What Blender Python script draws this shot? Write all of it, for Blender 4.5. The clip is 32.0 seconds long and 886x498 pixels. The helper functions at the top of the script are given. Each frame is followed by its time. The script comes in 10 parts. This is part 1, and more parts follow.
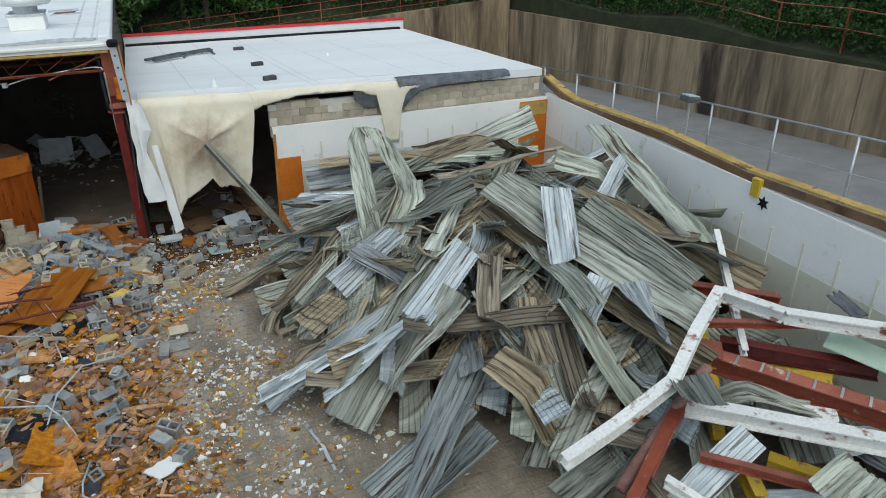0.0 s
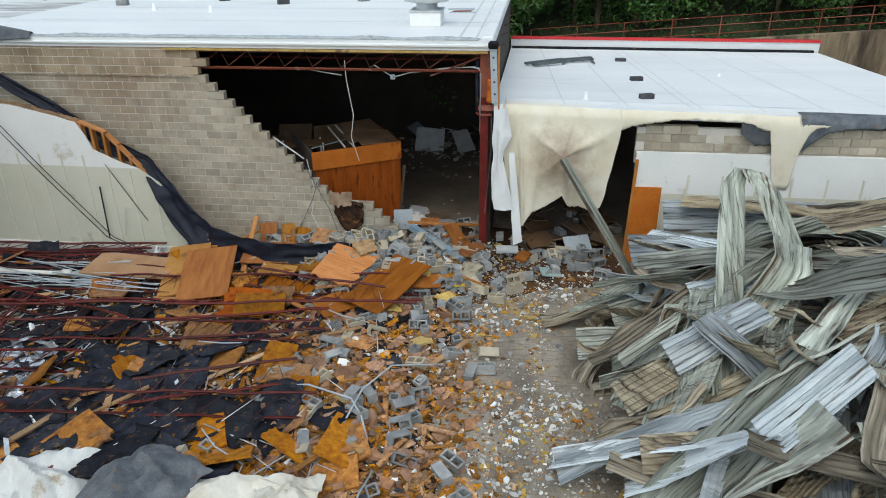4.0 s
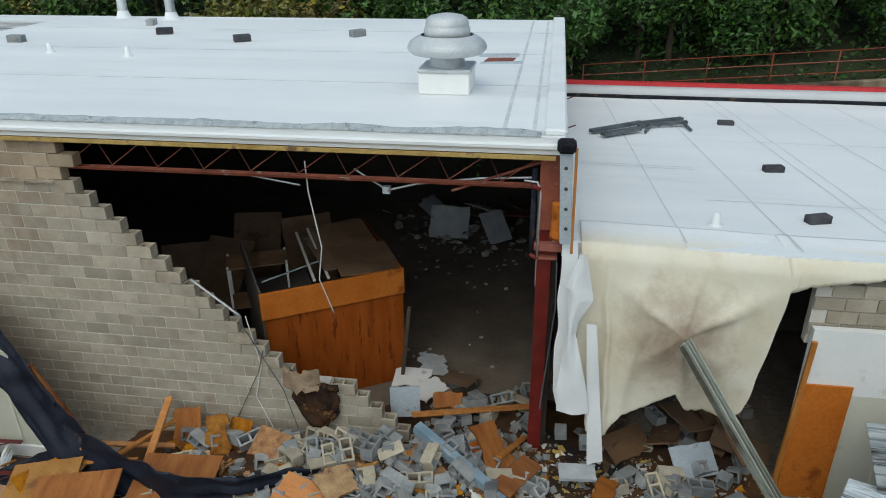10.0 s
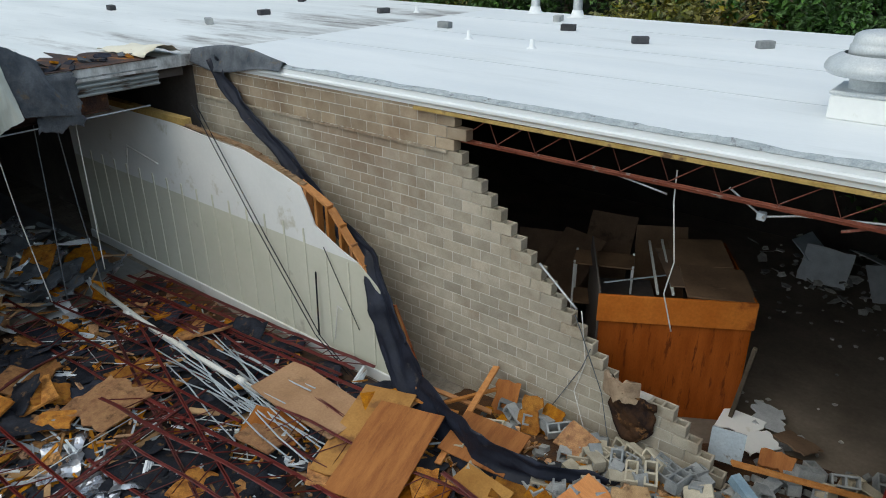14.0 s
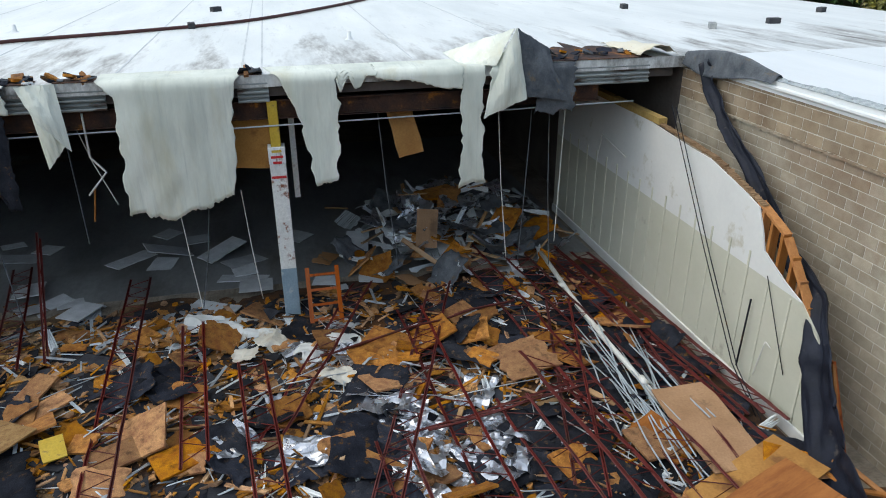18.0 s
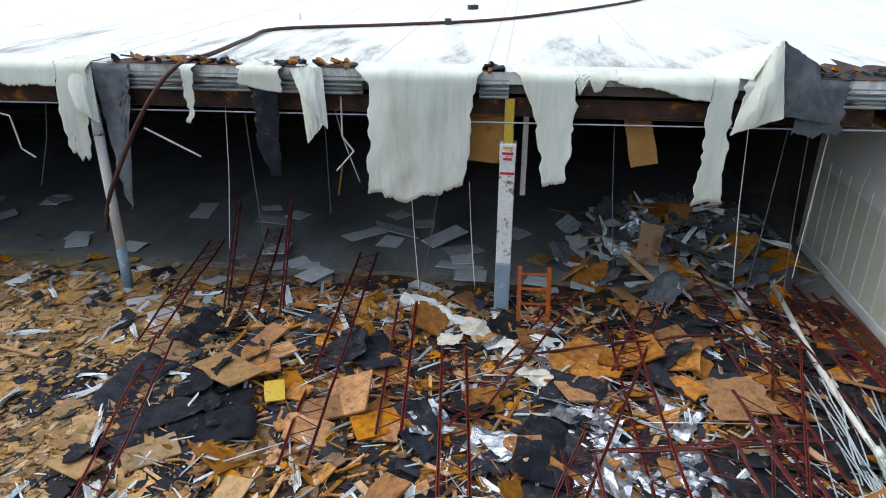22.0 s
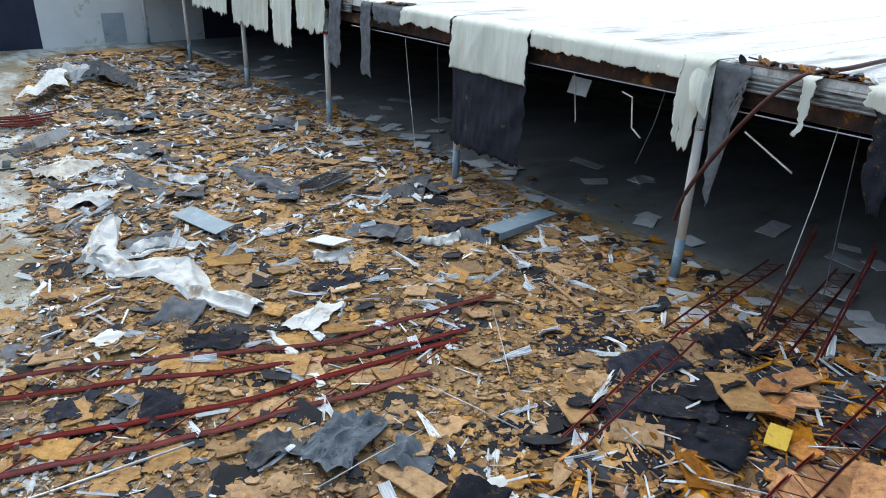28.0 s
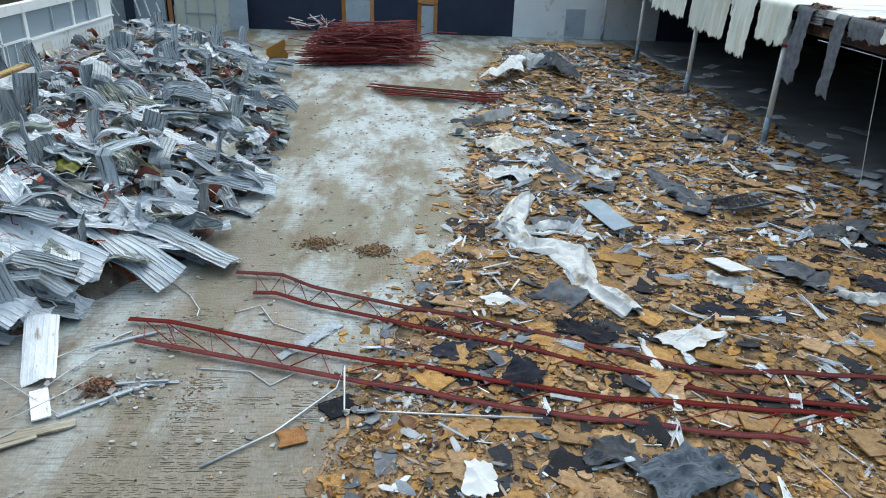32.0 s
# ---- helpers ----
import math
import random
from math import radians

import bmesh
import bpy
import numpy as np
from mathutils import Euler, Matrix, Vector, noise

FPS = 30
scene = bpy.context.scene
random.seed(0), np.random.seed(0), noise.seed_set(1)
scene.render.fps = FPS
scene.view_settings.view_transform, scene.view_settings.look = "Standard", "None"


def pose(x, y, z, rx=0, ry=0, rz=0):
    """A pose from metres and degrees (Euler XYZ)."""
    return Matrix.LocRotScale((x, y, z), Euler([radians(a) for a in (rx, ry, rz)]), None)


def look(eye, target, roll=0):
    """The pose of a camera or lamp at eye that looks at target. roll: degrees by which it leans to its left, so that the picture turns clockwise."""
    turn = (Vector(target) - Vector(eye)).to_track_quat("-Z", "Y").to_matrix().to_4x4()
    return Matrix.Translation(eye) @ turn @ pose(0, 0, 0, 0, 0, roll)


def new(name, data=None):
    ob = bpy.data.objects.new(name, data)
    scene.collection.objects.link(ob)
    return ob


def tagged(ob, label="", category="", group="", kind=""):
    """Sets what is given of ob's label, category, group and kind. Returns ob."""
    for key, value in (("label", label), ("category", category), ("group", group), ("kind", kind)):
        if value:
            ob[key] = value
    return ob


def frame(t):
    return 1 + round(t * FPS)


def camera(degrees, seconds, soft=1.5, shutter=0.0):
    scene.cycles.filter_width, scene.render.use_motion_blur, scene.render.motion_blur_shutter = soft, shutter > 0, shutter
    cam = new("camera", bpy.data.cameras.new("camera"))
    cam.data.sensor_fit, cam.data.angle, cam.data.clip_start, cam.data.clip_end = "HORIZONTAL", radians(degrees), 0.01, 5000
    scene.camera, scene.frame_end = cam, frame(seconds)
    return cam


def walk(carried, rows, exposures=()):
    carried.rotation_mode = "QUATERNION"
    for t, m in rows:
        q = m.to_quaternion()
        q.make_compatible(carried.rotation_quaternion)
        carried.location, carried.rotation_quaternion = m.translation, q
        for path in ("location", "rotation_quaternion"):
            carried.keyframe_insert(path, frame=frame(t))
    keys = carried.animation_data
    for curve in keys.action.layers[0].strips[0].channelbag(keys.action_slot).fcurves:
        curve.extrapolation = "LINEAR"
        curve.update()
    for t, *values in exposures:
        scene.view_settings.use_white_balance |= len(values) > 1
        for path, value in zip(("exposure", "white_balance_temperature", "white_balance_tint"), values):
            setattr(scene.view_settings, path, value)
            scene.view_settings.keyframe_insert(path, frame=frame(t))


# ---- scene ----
cam = camera(64.3, 32.0, soft=1.0)

PATH = [
    (0, (7.758, -18.789, 8.358), (8.447, -17.132, 7.475), -0.3),
    (0.5, (7.794, -18.719, 8.342), (8.276, -16.989, 7.463), -0.4),
    (1, (7.861, -18.583, 8.317), (8.13, -16.805, 7.442), -0.5),
    (1.5, (7.906, -18.412, 8.271), (7.962, -16.613, 7.4), -0.6),
    (2, (7.993, -18.17, 8.209), (7.894, -16.369, 7.345), -0.6),
    (2.5, (8.105, -17.909, 8.154), (7.93, -16.111, 7.295), -0.6),
    (4.5, (8.02, -16.222, 8.115), (7.785, -14.429, 7.26), -0.6),
    (5, (7.962, -15.604, 8.123), (7.723, -13.812, 7.267), -0.6),
    (5.5, (7.845, -14.93, 8.149), (7.606, -13.139, 7.291), -0.6),
    (6, (7.692, -14.174, 8.124), (7.457, -12.381, 7.27), -0.6),
    (6.5, (7.563, -13.353, 8.112), (7.328, -11.559, 7.26), -0.5),
    (7, (7.408, -12.493, 8.107), (7.176, -10.698, 7.255), -0.4),
    (7.5, (7.311, -11.615, 8.119), (7.077, -9.821, 7.266), -0.5),
    (8, (7.206, -10.888, 8.111), (6.972, -9.093, 7.26), -0.5),
    (8.5, (7.123, -10.212, 8.095), (6.888, -8.418, 7.244), -0.5),
    (9, (7.066, -9.654, 8.091), (6.829, -7.86, 7.239), -0.5),
    (9.5, (6.989, -9.16, 8.075), (6.751, -7.365, 7.224), -0.6),
    (10, (6.908, -8.887, 8.043), (6.626, -7.098, 7.195), -0.6),
    (10.5, (6.877, -8.841, 8.027), (6.482, -7.073, 7.181), -0.5),
    (11, (6.865, -8.858, 8.016), (6.444, -7.095, 7.171), -0.6),
    (11.5, (6.841, -8.893, 8.017), (6.325, -7.154, 7.175), -0.5),
    (12, (6.86, -8.919, 8.014), (6.205, -7.226, 7.173), -0.6),
    (12.5, (6.856, -8.925, 8.01), (6.069, -7.289, 7.171), -0.5),
    (13, (6.847, -8.905, 8.0), (5.933, -7.335, 7.164), -0.5),
    (13.5, (6.828, -8.909, 8.01), (5.794, -7.415, 7.175), -0.3),
    (14, (6.816, -8.865, 7.996), (5.666, -7.456, 7.164), -0.3),
    (14.5, (6.838, -8.84, 7.99), (5.58, -7.527, 7.157), -0.4),
    (16.5, (6.911, -8.891, 8.023), (5.302, -8.041, 7.194), -0.5),
    (17, (6.922, -8.892, 7.984), (5.241, -8.185, 7.163), -0.5),
    (17.5, (6.936, -8.894, 7.999), (5.2, -8.334, 7.179), -0.4),
    (18, (6.881, -8.904, 7.997), (5.103, -8.494, 7.179), -0.3),
    (18.5, (6.858, -8.902, 7.988), (5.052, -8.642, 7.171), -0.2),
    (19, (6.875, -8.874, 8.016), (5.055, -8.734, 7.198), -0.0),
    (19.5, (6.878, -8.837, 7.998), (5.054, -8.763, 7.183), -0.0),
    (20, (6.878, -8.856, 8.021), (5.052, -8.835, 7.204), 0.1),
    (20.5, (6.864, -8.854, 8.006), (5.038, -8.888, 7.19), 0.2),
    (21, (6.859, -8.831, 7.989), (5.035, -8.925, 7.176), 0.1),
    (21.5, (6.844, -8.839, 7.966), (5.022, -8.987, 7.154), 0.2),
    (22, (6.831, -8.828, 7.961), (5.014, -9.03, 7.15), 0.3),
    (22.5, (6.816, -8.853, 7.958), (5.014, -9.164, 7.147), 0.2),
    (23, (6.786, -8.879, 7.949), (5.022, -9.358, 7.139), 0.5),
    (23.5, (6.765, -8.9, 7.932), (5.055, -9.546, 7.121), 0.6),
    (24, (6.747, -8.911, 7.928), (5.107, -9.717, 7.115), 0.8),
    (24.5, (6.748, -8.896, 7.925), (5.184, -9.841, 7.113), 1.0),
    (25, (6.749, -8.912, 7.926), (5.242, -9.944, 7.112), 1.0),
    (25.5, (6.755, -8.929, 7.903), (5.301, -10.034, 7.09), 1.2),
    (27.5, (6.759, -8.898, 7.893), (5.579, -10.29, 7.075), 1.4),
    (28, (6.778, -8.925, 7.881), (5.674, -10.378, 7.062), 1.6),
    (28.5, (6.789, -8.916, 7.888), (5.769, -10.427, 7.068), 1.6),
    (29, (6.776, -8.933, 7.86), (5.876, -10.52, 7.038), 1.8),
    (29.5, (6.746, -8.952, 7.831), (5.984, -10.607, 7.006), 1.9),
    (30, (6.751, -8.971, 7.835), (6.133, -10.683, 7.006), 2.0),
    (30.5, (6.735, -8.997, 7.827), (6.261, -10.752, 6.993), 2.0),
    (31, (6.721, -9.008, 7.83), (6.384, -10.793, 6.993), 2.1),
    (31.5, (6.739, -9.009, 7.829), (6.536, -10.813, 6.988), 2.2),
    (32, (6.724, -9.017, 7.812), (6.627, -10.829, 6.969), 2.2),
]
EXPOSURES = [(0, -0.05, 6450, -1), (2, 0.1, 6500, 0), (5, 0.08, 6450, 0), (8, -0.12, 6450, -1), (11, -0.2, 6450, -2), (14, -0.1, 6450, -1), (17, 0.1, 6450, 0), (20, 0.42, 6500, 3), (25, 0.55, 6450, 3), (29, 0.5, 6300, 1), (32, 0.4, 6250, -1)]
walk(cam, [(t, look(eye, target, roll)) for t, eye, target, roll in PATH], EXPOSURES)

# ---- world, sun ----
world = bpy.data.worlds.new("overcast_sky")
scene.world = world
world.use_nodes = True
wn = world.node_tree
sky = wn.nodes.new("ShaderNodeTexSky")
sky.sky_type = "NISHITA"
sky.sun_disc = False
sky.sun_elevation, sky.sun_rotation = radians(56), radians(188)
sky.air_density, sky.dust_density, sky.ozone_density = 1.0, 2.5, 1.0
wn.links.new(sky.outputs[0], wn.nodes["Background"].inputs[0])
wn.nodes["Background"].inputs[1].default_value = 0.15
sun = new("sun", bpy.data.lights.new("sun", "SUN"))
sun.data.energy, sun.data.angle, sun.data.color = 1.55, radians(150), (1.0, 0.98, 0.95)
sun.matrix_world = look((-1.5, -11, 16.5), (0, 0, 0))

# ---- geometry helpers ----
TAU = 2 * math.pi


class Geo:
    """Collects vertices and faces of one mesh."""

    def __init__(self):
        self.v, self.f = [], []

    def add(self, verts, faces, m=None):
        n = len(self.v)
        self.v += [tuple(m @ Vector(p)) for p in verts] if m else [tuple(p) for p in verts]
        self.f += [tuple(n + i for i in f) for f in faces]
        return self

    def box(self, size, at=(0, 0, 0), turn=(0, 0, 0), bevel=0.0, m=None):
        """A box with its centre at the place; bevel chamfers its edges."""
        sx, sy, sz = (s / 2 for s in size)
        mm = pose(*at, *turn)
        if m:
            mm = m @ mm
        if bevel <= 0:
            v = [(x, y, z) for x in (-sx, sx) for y in (-sy, sy) for z in (-sz, sz)]
            return self.add(v, [(0, 1, 3, 2), (4, 6, 7, 5), (0, 4, 5, 1), (2, 3, 7, 6), (0, 2, 6, 4), (1, 5, 7, 3)], mm)
        b, v, at_ = bevel, [], {}
        for x in (-1, 1):
            for y in (-1, 1):
                for z in (-1, 1):
                    for k, p in enumerate(((sx, sy - b, sz - b), (sx - b, sy, sz - b), (sx - b, sy - b, sz))):
                        at_[x, y, z, k] = len(v)
                        v.append((x * p[0], y * p[1], z * p[2]))
        f = []
        for s in (-1, 1):
            f.append([at_[s, y, z, 0] for y, z in ((-1, -1), (1, -1), (1, 1), (-1, 1))][::s])
            f.append([at_[x, s, z, 1] for x, z in ((-1, -1), (-1, 1), (1, 1), (1, -1))][::s])
            f.append([at_[x, y, s, 2] for x, y in ((-1, -1), (1, -1), (1, 1), (-1, 1))][::s])
        for s in (-1, 1):
            for u in (-1, 1):
                f.append((at_[s, u, -1, 0], at_[s, u, 1, 0], at_[s, u, 1, 1], at_[s, u, -1, 1]))
                f.append((at_[s, -1, u, 0], at_[s, 1, u, 0], at_[s, 1, u, 2], at_[s, -1, u, 2]))
                f.append((at_[-1, s, u, 1], at_[1, s, u, 1], at_[1, s, u, 2], at_[-1, s, u, 2]))
        f += [(at_[x, y, z, 0], at_[x, y, z, 1], at_[x, y, z, 2]) for x in (-1, 1) for y in (-1, 1) for z in (-1, 1)]
        return self.add(v, f, mm)

    def tube(self, path, r, n=8, r_end=None, cap=True):
        """A round bar along a path."""
        pts = [Vector(p) for p in path]
        v, f = [], []
        for i, p in enumerate(pts):
            d = (pts[min(i + 1, len(pts) - 1)] - pts[max(i - 1, 0)]).normalized()
            a = d.cross(Vector((0, 0, 1)) if abs(d.z) < 0.9 else Vector((1, 0, 0))).normalized()
            b = d.cross(a)
            rr = r if r_end is None else r + (r_end - r) * i / (len(pts) - 1)
            v += [p + rr * (math.cos(TAU * k / n) * a + math.sin(TAU * k / n) * b) for k in range(n)]
        for i in range(len(pts) - 1):
            f += [(i * n + k, i * n + (k + 1) % n, (i + 1) * n + (k + 1) % n, (i + 1) * n + k) for k in range(n)]
        if cap:
            f += [tuple(range(n))[::-1], tuple(range((len(pts) - 1) * n, len(pts) * n))]
        return self.add(v, f)

    def bar(self, a, b, w, h, up=(0, 0, 1)):
        """A rectangular bar from a to b."""
        a, b = Vector(a), Vector(b)
        d = (b - a).normalized()
        s = d.cross(Vector(up))
        s = s.normalized() if s.length > 1e-4 else Vector((1, 0, 0))
        u = s.cross(d)
        v = [p + i * s * w / 2 + j * u * h / 2 for p in (a, b) for i, j in ((-1, -1), (1, -1), (1, 1), (-1, 1))]
        return self.add(v, [(0, 3, 2, 1), (4, 5, 6, 7)] + [(i, (i + 1) % 4, 4 + (i + 1) % 4, 4 + i) for i in range(4)])

    def prism(self, outline, depth, m=None):
        """A flat plate with a given outline in its own x and y, from z 0 to depth."""
        n = len(outline)
        v = [(x, y, 0) for x, y in outline] + [(x, y, depth) for x, y in outline]
        f = [tuple(range(n))[::-1], tuple(range(n, 2 * n))] + [(i, (i + 1) % n, n + (i + 1) % n, n + i) for i in range(n)]
        return self.add(v, f, m)

    def skin(self, place, nu, nv, thick=0.004):
        """A sheet with thickness: place(u, v) for u and v from 0 to 1."""
        g = np.array([[place(i / nu, j / nv) for j in range(nv + 1)] for i in range(nu + 1)], float)
        du, dv = np.gradient(g, axis=0), np.gradient(g, axis=1)
        nrm = np.cross(du, dv)
        nrm /= np.maximum(np.linalg.norm(nrm, axis=-1, keepdims=True), 1e-9)
        low, m = g - thick * nrm, nv + 1
        k = (nu + 1) * m
        v = np.concatenate([g.reshape(-1, 3), low.reshape(-1, 3)]).tolist()
        f = []
        for i in range(nu):
            for j in range(nv):
                a = i * m + j
                f += [(a, a + m, a + m + 1, a + 1), (k + a, k + a + 1, k + a + m + 1, k + a + m)]
        for i in range(nu):
            for a, b in ((i * m, (i + 1) * m), ((i + 1) * m + nv, i * m + nv)):
                f.append((a, k + a, k + b, b))
        for j in range(nv):
            for a, b in ((j + 1, j), (nu * m + j, nu * m + j + 1)):
                f.append((a, k + a, k + b, b))
        return self.add(v, f)

    def mesh(self, name, material, smooth=False):
        me = bpy.data.meshes.new(name)
        me.from_pydata(self.v, [], self.f)
        me.materials.append(material)
        if smooth:
            me.shade_smooth()
        me.update()
        return me


def part(name, geo, material, parent=None, label="", smooth=False):
    me = geo if isinstance(geo, bpy.types.Mesh) else geo.mesh(name, material, smooth)
    ob = new(name, me)
    if parent:
        ob.parent = parent
    if label:
        ob["label"] = label
    return ob


def thing(name, label, category, group="", kind="", at=None):
    ob = new(name)
    ob.empty_display_size = 0.1
    if at:
        ob.matrix_basis = at
    return tagged(ob, label, category, group, kind)


def n3(x, y=0.0, z=0.0, s=1.0):
    return noise.noise((x * s, y * s, z * s))


# ---- materials ----
def mat(name, c1, c2, scale=3.0, rough=0.8, metal=0.0, bump=0.2, fine=40.0, c3=None, spots=0.0, spot_scale=1.2, vary=0.0, island=0.0, stretch=(1, 1, 1), world_space=False, spec=0.4, spot_hard=0.08, grainy=0.28, zone=None, blot=None, lines=None, span=(0.32, 0.68)):
    """Two colours mixed by coarse and fine noise, a third in blotches, relief, and a shift from piece to piece."""
    m = bpy.data.materials.new(name)
    m.use_nodes = True
    nt, N = m.node_tree, m.node_tree.nodes
    bs = N["Principled BSDF"]
    L = nt.links.new
    co = N.new("ShaderNodeTexCoord")
    mp = N.new("ShaderNodeMapping")
    mp.inputs["Scale"].default_value = stretch
    if world_space:
        geo = N.new("ShaderNodeNewGeometry")
        L(geo.outputs["Position"], mp.inputs["Vector"])
    else:
        off = N.new("ShaderNodeObjectInfo")
        ad = N.new("ShaderNodeVectorMath")
        ad.operation = "ADD"
        sc = N.new("ShaderNodeMath")
        sc.operation = "MULTIPLY"
        sc.inputs[1].default_value = 37.0
        L(off.outputs["Random"], sc.inputs[0])
        L(co.outputs["Object"], ad.inputs[0])
        L(sc.outputs[0], ad.inputs[1])
        L(ad.outputs[0], mp.inputs["Vector"])

    def nz(s, detail=4.0, rg=0.6):
        t = N.new("ShaderNodeTexNoise")
        t.inputs["Scale"].default_value, t.inputs["Detail"].default_value, t.inputs["Roughness"].default_value = s, detail, rg
        L(mp.outputs[0], t.inputs["Vector"])
        return t.outputs["Fac"]

    def ramp(src, a, b):
        r = N.new("ShaderNodeMapRange")
        r.inputs["From Min"].default_value, r.inputs["From Max"].default_value = a, b
        L(src, r.inputs["Value"])
        return r.outputs[0]

    def mix(fac, a, b, mode="MIX"):
        x = N.new("ShaderNodeMix")
        x.data_type, x.blend_type = "RGBA", mode
        for i, s in ((0, fac), (6, a), (7, b)):
            if isinstance(s, (int, float)):
                x.inputs[i].default_value = s
            elif isinstance(s, tuple):
                x.inputs[i].default_value = (*s, 1)
            else:
                L(s, x.inputs[i])
        return x.outputs[2]

    coarse, grain = nz(scale, 5.0), nz(fine, 3.0)
    col = mix(ramp(coarse, *span), c1, c2)
    if c3:
        col = mix(ramp(nz(spot_scale, 6.0, 0.65), 0.62 - spots * 0.3, 0.62 - spots * 0.3 + spot_hard), col, c3)
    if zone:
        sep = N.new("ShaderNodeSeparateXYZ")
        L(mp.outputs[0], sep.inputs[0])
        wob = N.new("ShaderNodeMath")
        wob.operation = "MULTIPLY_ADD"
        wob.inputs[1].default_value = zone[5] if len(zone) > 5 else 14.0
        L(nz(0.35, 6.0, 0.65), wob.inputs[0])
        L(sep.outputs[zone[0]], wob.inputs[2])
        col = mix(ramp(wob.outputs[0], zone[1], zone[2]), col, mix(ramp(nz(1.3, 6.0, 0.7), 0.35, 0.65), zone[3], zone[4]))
    if blot:
        # a stain spreading from one place
        gp = N.new("ShaderNodeNewGeometry")
        di = N.new("ShaderNodeVectorMath")
        di.operation = "DISTANCE"
        di.inputs[1].default_value = blot[0]
        L(gp.outputs["Position"], di.inputs[0])
        wb = N.new("ShaderNodeMath")
        wb.operation = "MULTIPLY_ADD"
        wb.inputs[1].default_value = blot[1] * 1.6
        L(nz(2.2, 6.0, 0.7), wb.inputs[0])
        L(di.outputs["Value"], wb.inputs[2])
        inv = N.new("ShaderNodeMath")
        inv.operation = "SUBTRACT"
        inv.inputs[0].default_value = 1.0
        L(ramp(wb.outputs[0], blot[1] * 0.8, blot[1] * 2.0), inv.inputs[1])
        weak = N.new("ShaderNodeMath")
        weak.operation = "MULTIPLY"
        weak.inputs[1].default_value = blot[3] if len(blot) > 3 else 1.0
        L(inv.outputs[0], weak.inputs[0])
        col = mix(weak.outputs[0], col, blot[2])
    if lines:
        # fine scratches along one direction
        sm = N.new("ShaderNodeMapping")
        sm.inputs["Scale"].default_value = lines[0]
        L(mp.outputs[0], sm.inputs["Vector"])
        st = N.new("ShaderNodeTexNoise")
        st.inputs["Scale"].default_value, st.inputs["Detail"].default_value, st.inputs["Roughness"].default_value = 1.0, 5.0, 0.65
        L(sm.outputs[0], st.inputs["Vector"])
        col = mix(ramp(st.outputs["Fac"], *(lines[2] if len(lines) > 2 else (0.52, 1.0))), col, lines[1])
    g = N.new("ShaderNodeMapRange")
    g.inputs["To Min"].default_value, g.inputs["To Max"].default_value = 1 - grainy, 1 + grainy
    L(grain, g.inputs["Value"])
    hsv = N.new("ShaderNodeHueSaturation")
    L(col, hsv.inputs["Color"])
    val = g.outputs[0]
    for amount, kind, sock in ((vary, "ShaderNodeObjectInfo", "Random"), (island, "ShaderNodeNewGeometry", "Random Per Island")):
        if amount:
            o = N.new(kind)
            r = N.new("ShaderNodeMapRange")
            r.inputs["To Min"].default_value, r.inputs["To Max"].default_value = 1 - amount, 1 + amount
            L(o.outputs[sock], r.inputs["Value"])
            mu = N.new("ShaderNodeMath")
            mu.operation = "MULTIPLY"
            L(val, mu.inputs[0])
            L(r.outputs[0], mu.inputs[1])
            val = mu.outputs[0]
            r2 = N.new("ShaderNodeMapRange")
            r2.inputs["To Min"].default_value, r2.inputs["To Max"].default_value = 1 - amount * 0.5, 1 + amount * 0.3
            fr = N.new("ShaderNodeMath")
            fr.operation = "FRACT"
            m7 = N.new("ShaderNodeMath")
            m7.operation = "MULTIPLY"
            m7.inputs[1].default_value = 7.3
            L(o.outputs[sock], m7.inputs[0])
            L(m7.outputs[0], fr.inputs[0])
            L(fr.outputs[0], r2.inputs["Value"])
            L(r2.outputs[0], hsv.inputs["Saturation"])
    L(val, hsv.inputs["Value"])
    L(hsv.outputs[0], bs.inputs["Base Color"])
    bs.inputs["Metallic"].default_value = metal
    bs.inputs["Specular IOR Level"].default_value = spec
    rr = N.new("ShaderNodeMapRange")
    rr.inputs["To Min"].default_value, rr.inputs["To Max"].default_value = max(rough - 0.15, 0.03), min(rough + 0.12, 1)
    L(coarse, rr.inputs["Value"])
    L(rr.outputs[0], bs.inputs["Roughness"])
    if bump:
        bp = N.new("ShaderNodeBump")
        bp.inputs["Strength"].default_value, bp.inputs["Distance"].default_value = bump, 0.02
        L(grain, bp.inputs["Height"])
        L(bp.outputs[0], bs.inputs["Normal"])
    return m


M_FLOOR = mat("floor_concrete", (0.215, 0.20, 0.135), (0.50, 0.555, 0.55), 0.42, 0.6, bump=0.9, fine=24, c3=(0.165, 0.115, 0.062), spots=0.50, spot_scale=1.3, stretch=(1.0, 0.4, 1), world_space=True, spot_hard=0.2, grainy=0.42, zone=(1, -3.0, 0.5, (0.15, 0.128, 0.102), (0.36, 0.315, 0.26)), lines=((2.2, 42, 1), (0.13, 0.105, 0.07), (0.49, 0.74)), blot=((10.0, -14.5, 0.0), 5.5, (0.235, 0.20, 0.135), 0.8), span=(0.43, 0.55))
M_WETFLOOR = mat("damp_hall_floor", (0.12, 0.125, 0.127), (0.28, 0.288, 0.288), 0.45, 0.42, bump=0.15, fine=10, c3=(0.06, 0.045, 0.034), spots=0.34, spot_scale=0.6, spot_hard=0.3, world_space=True, stretch=(0.5, 1, 1))
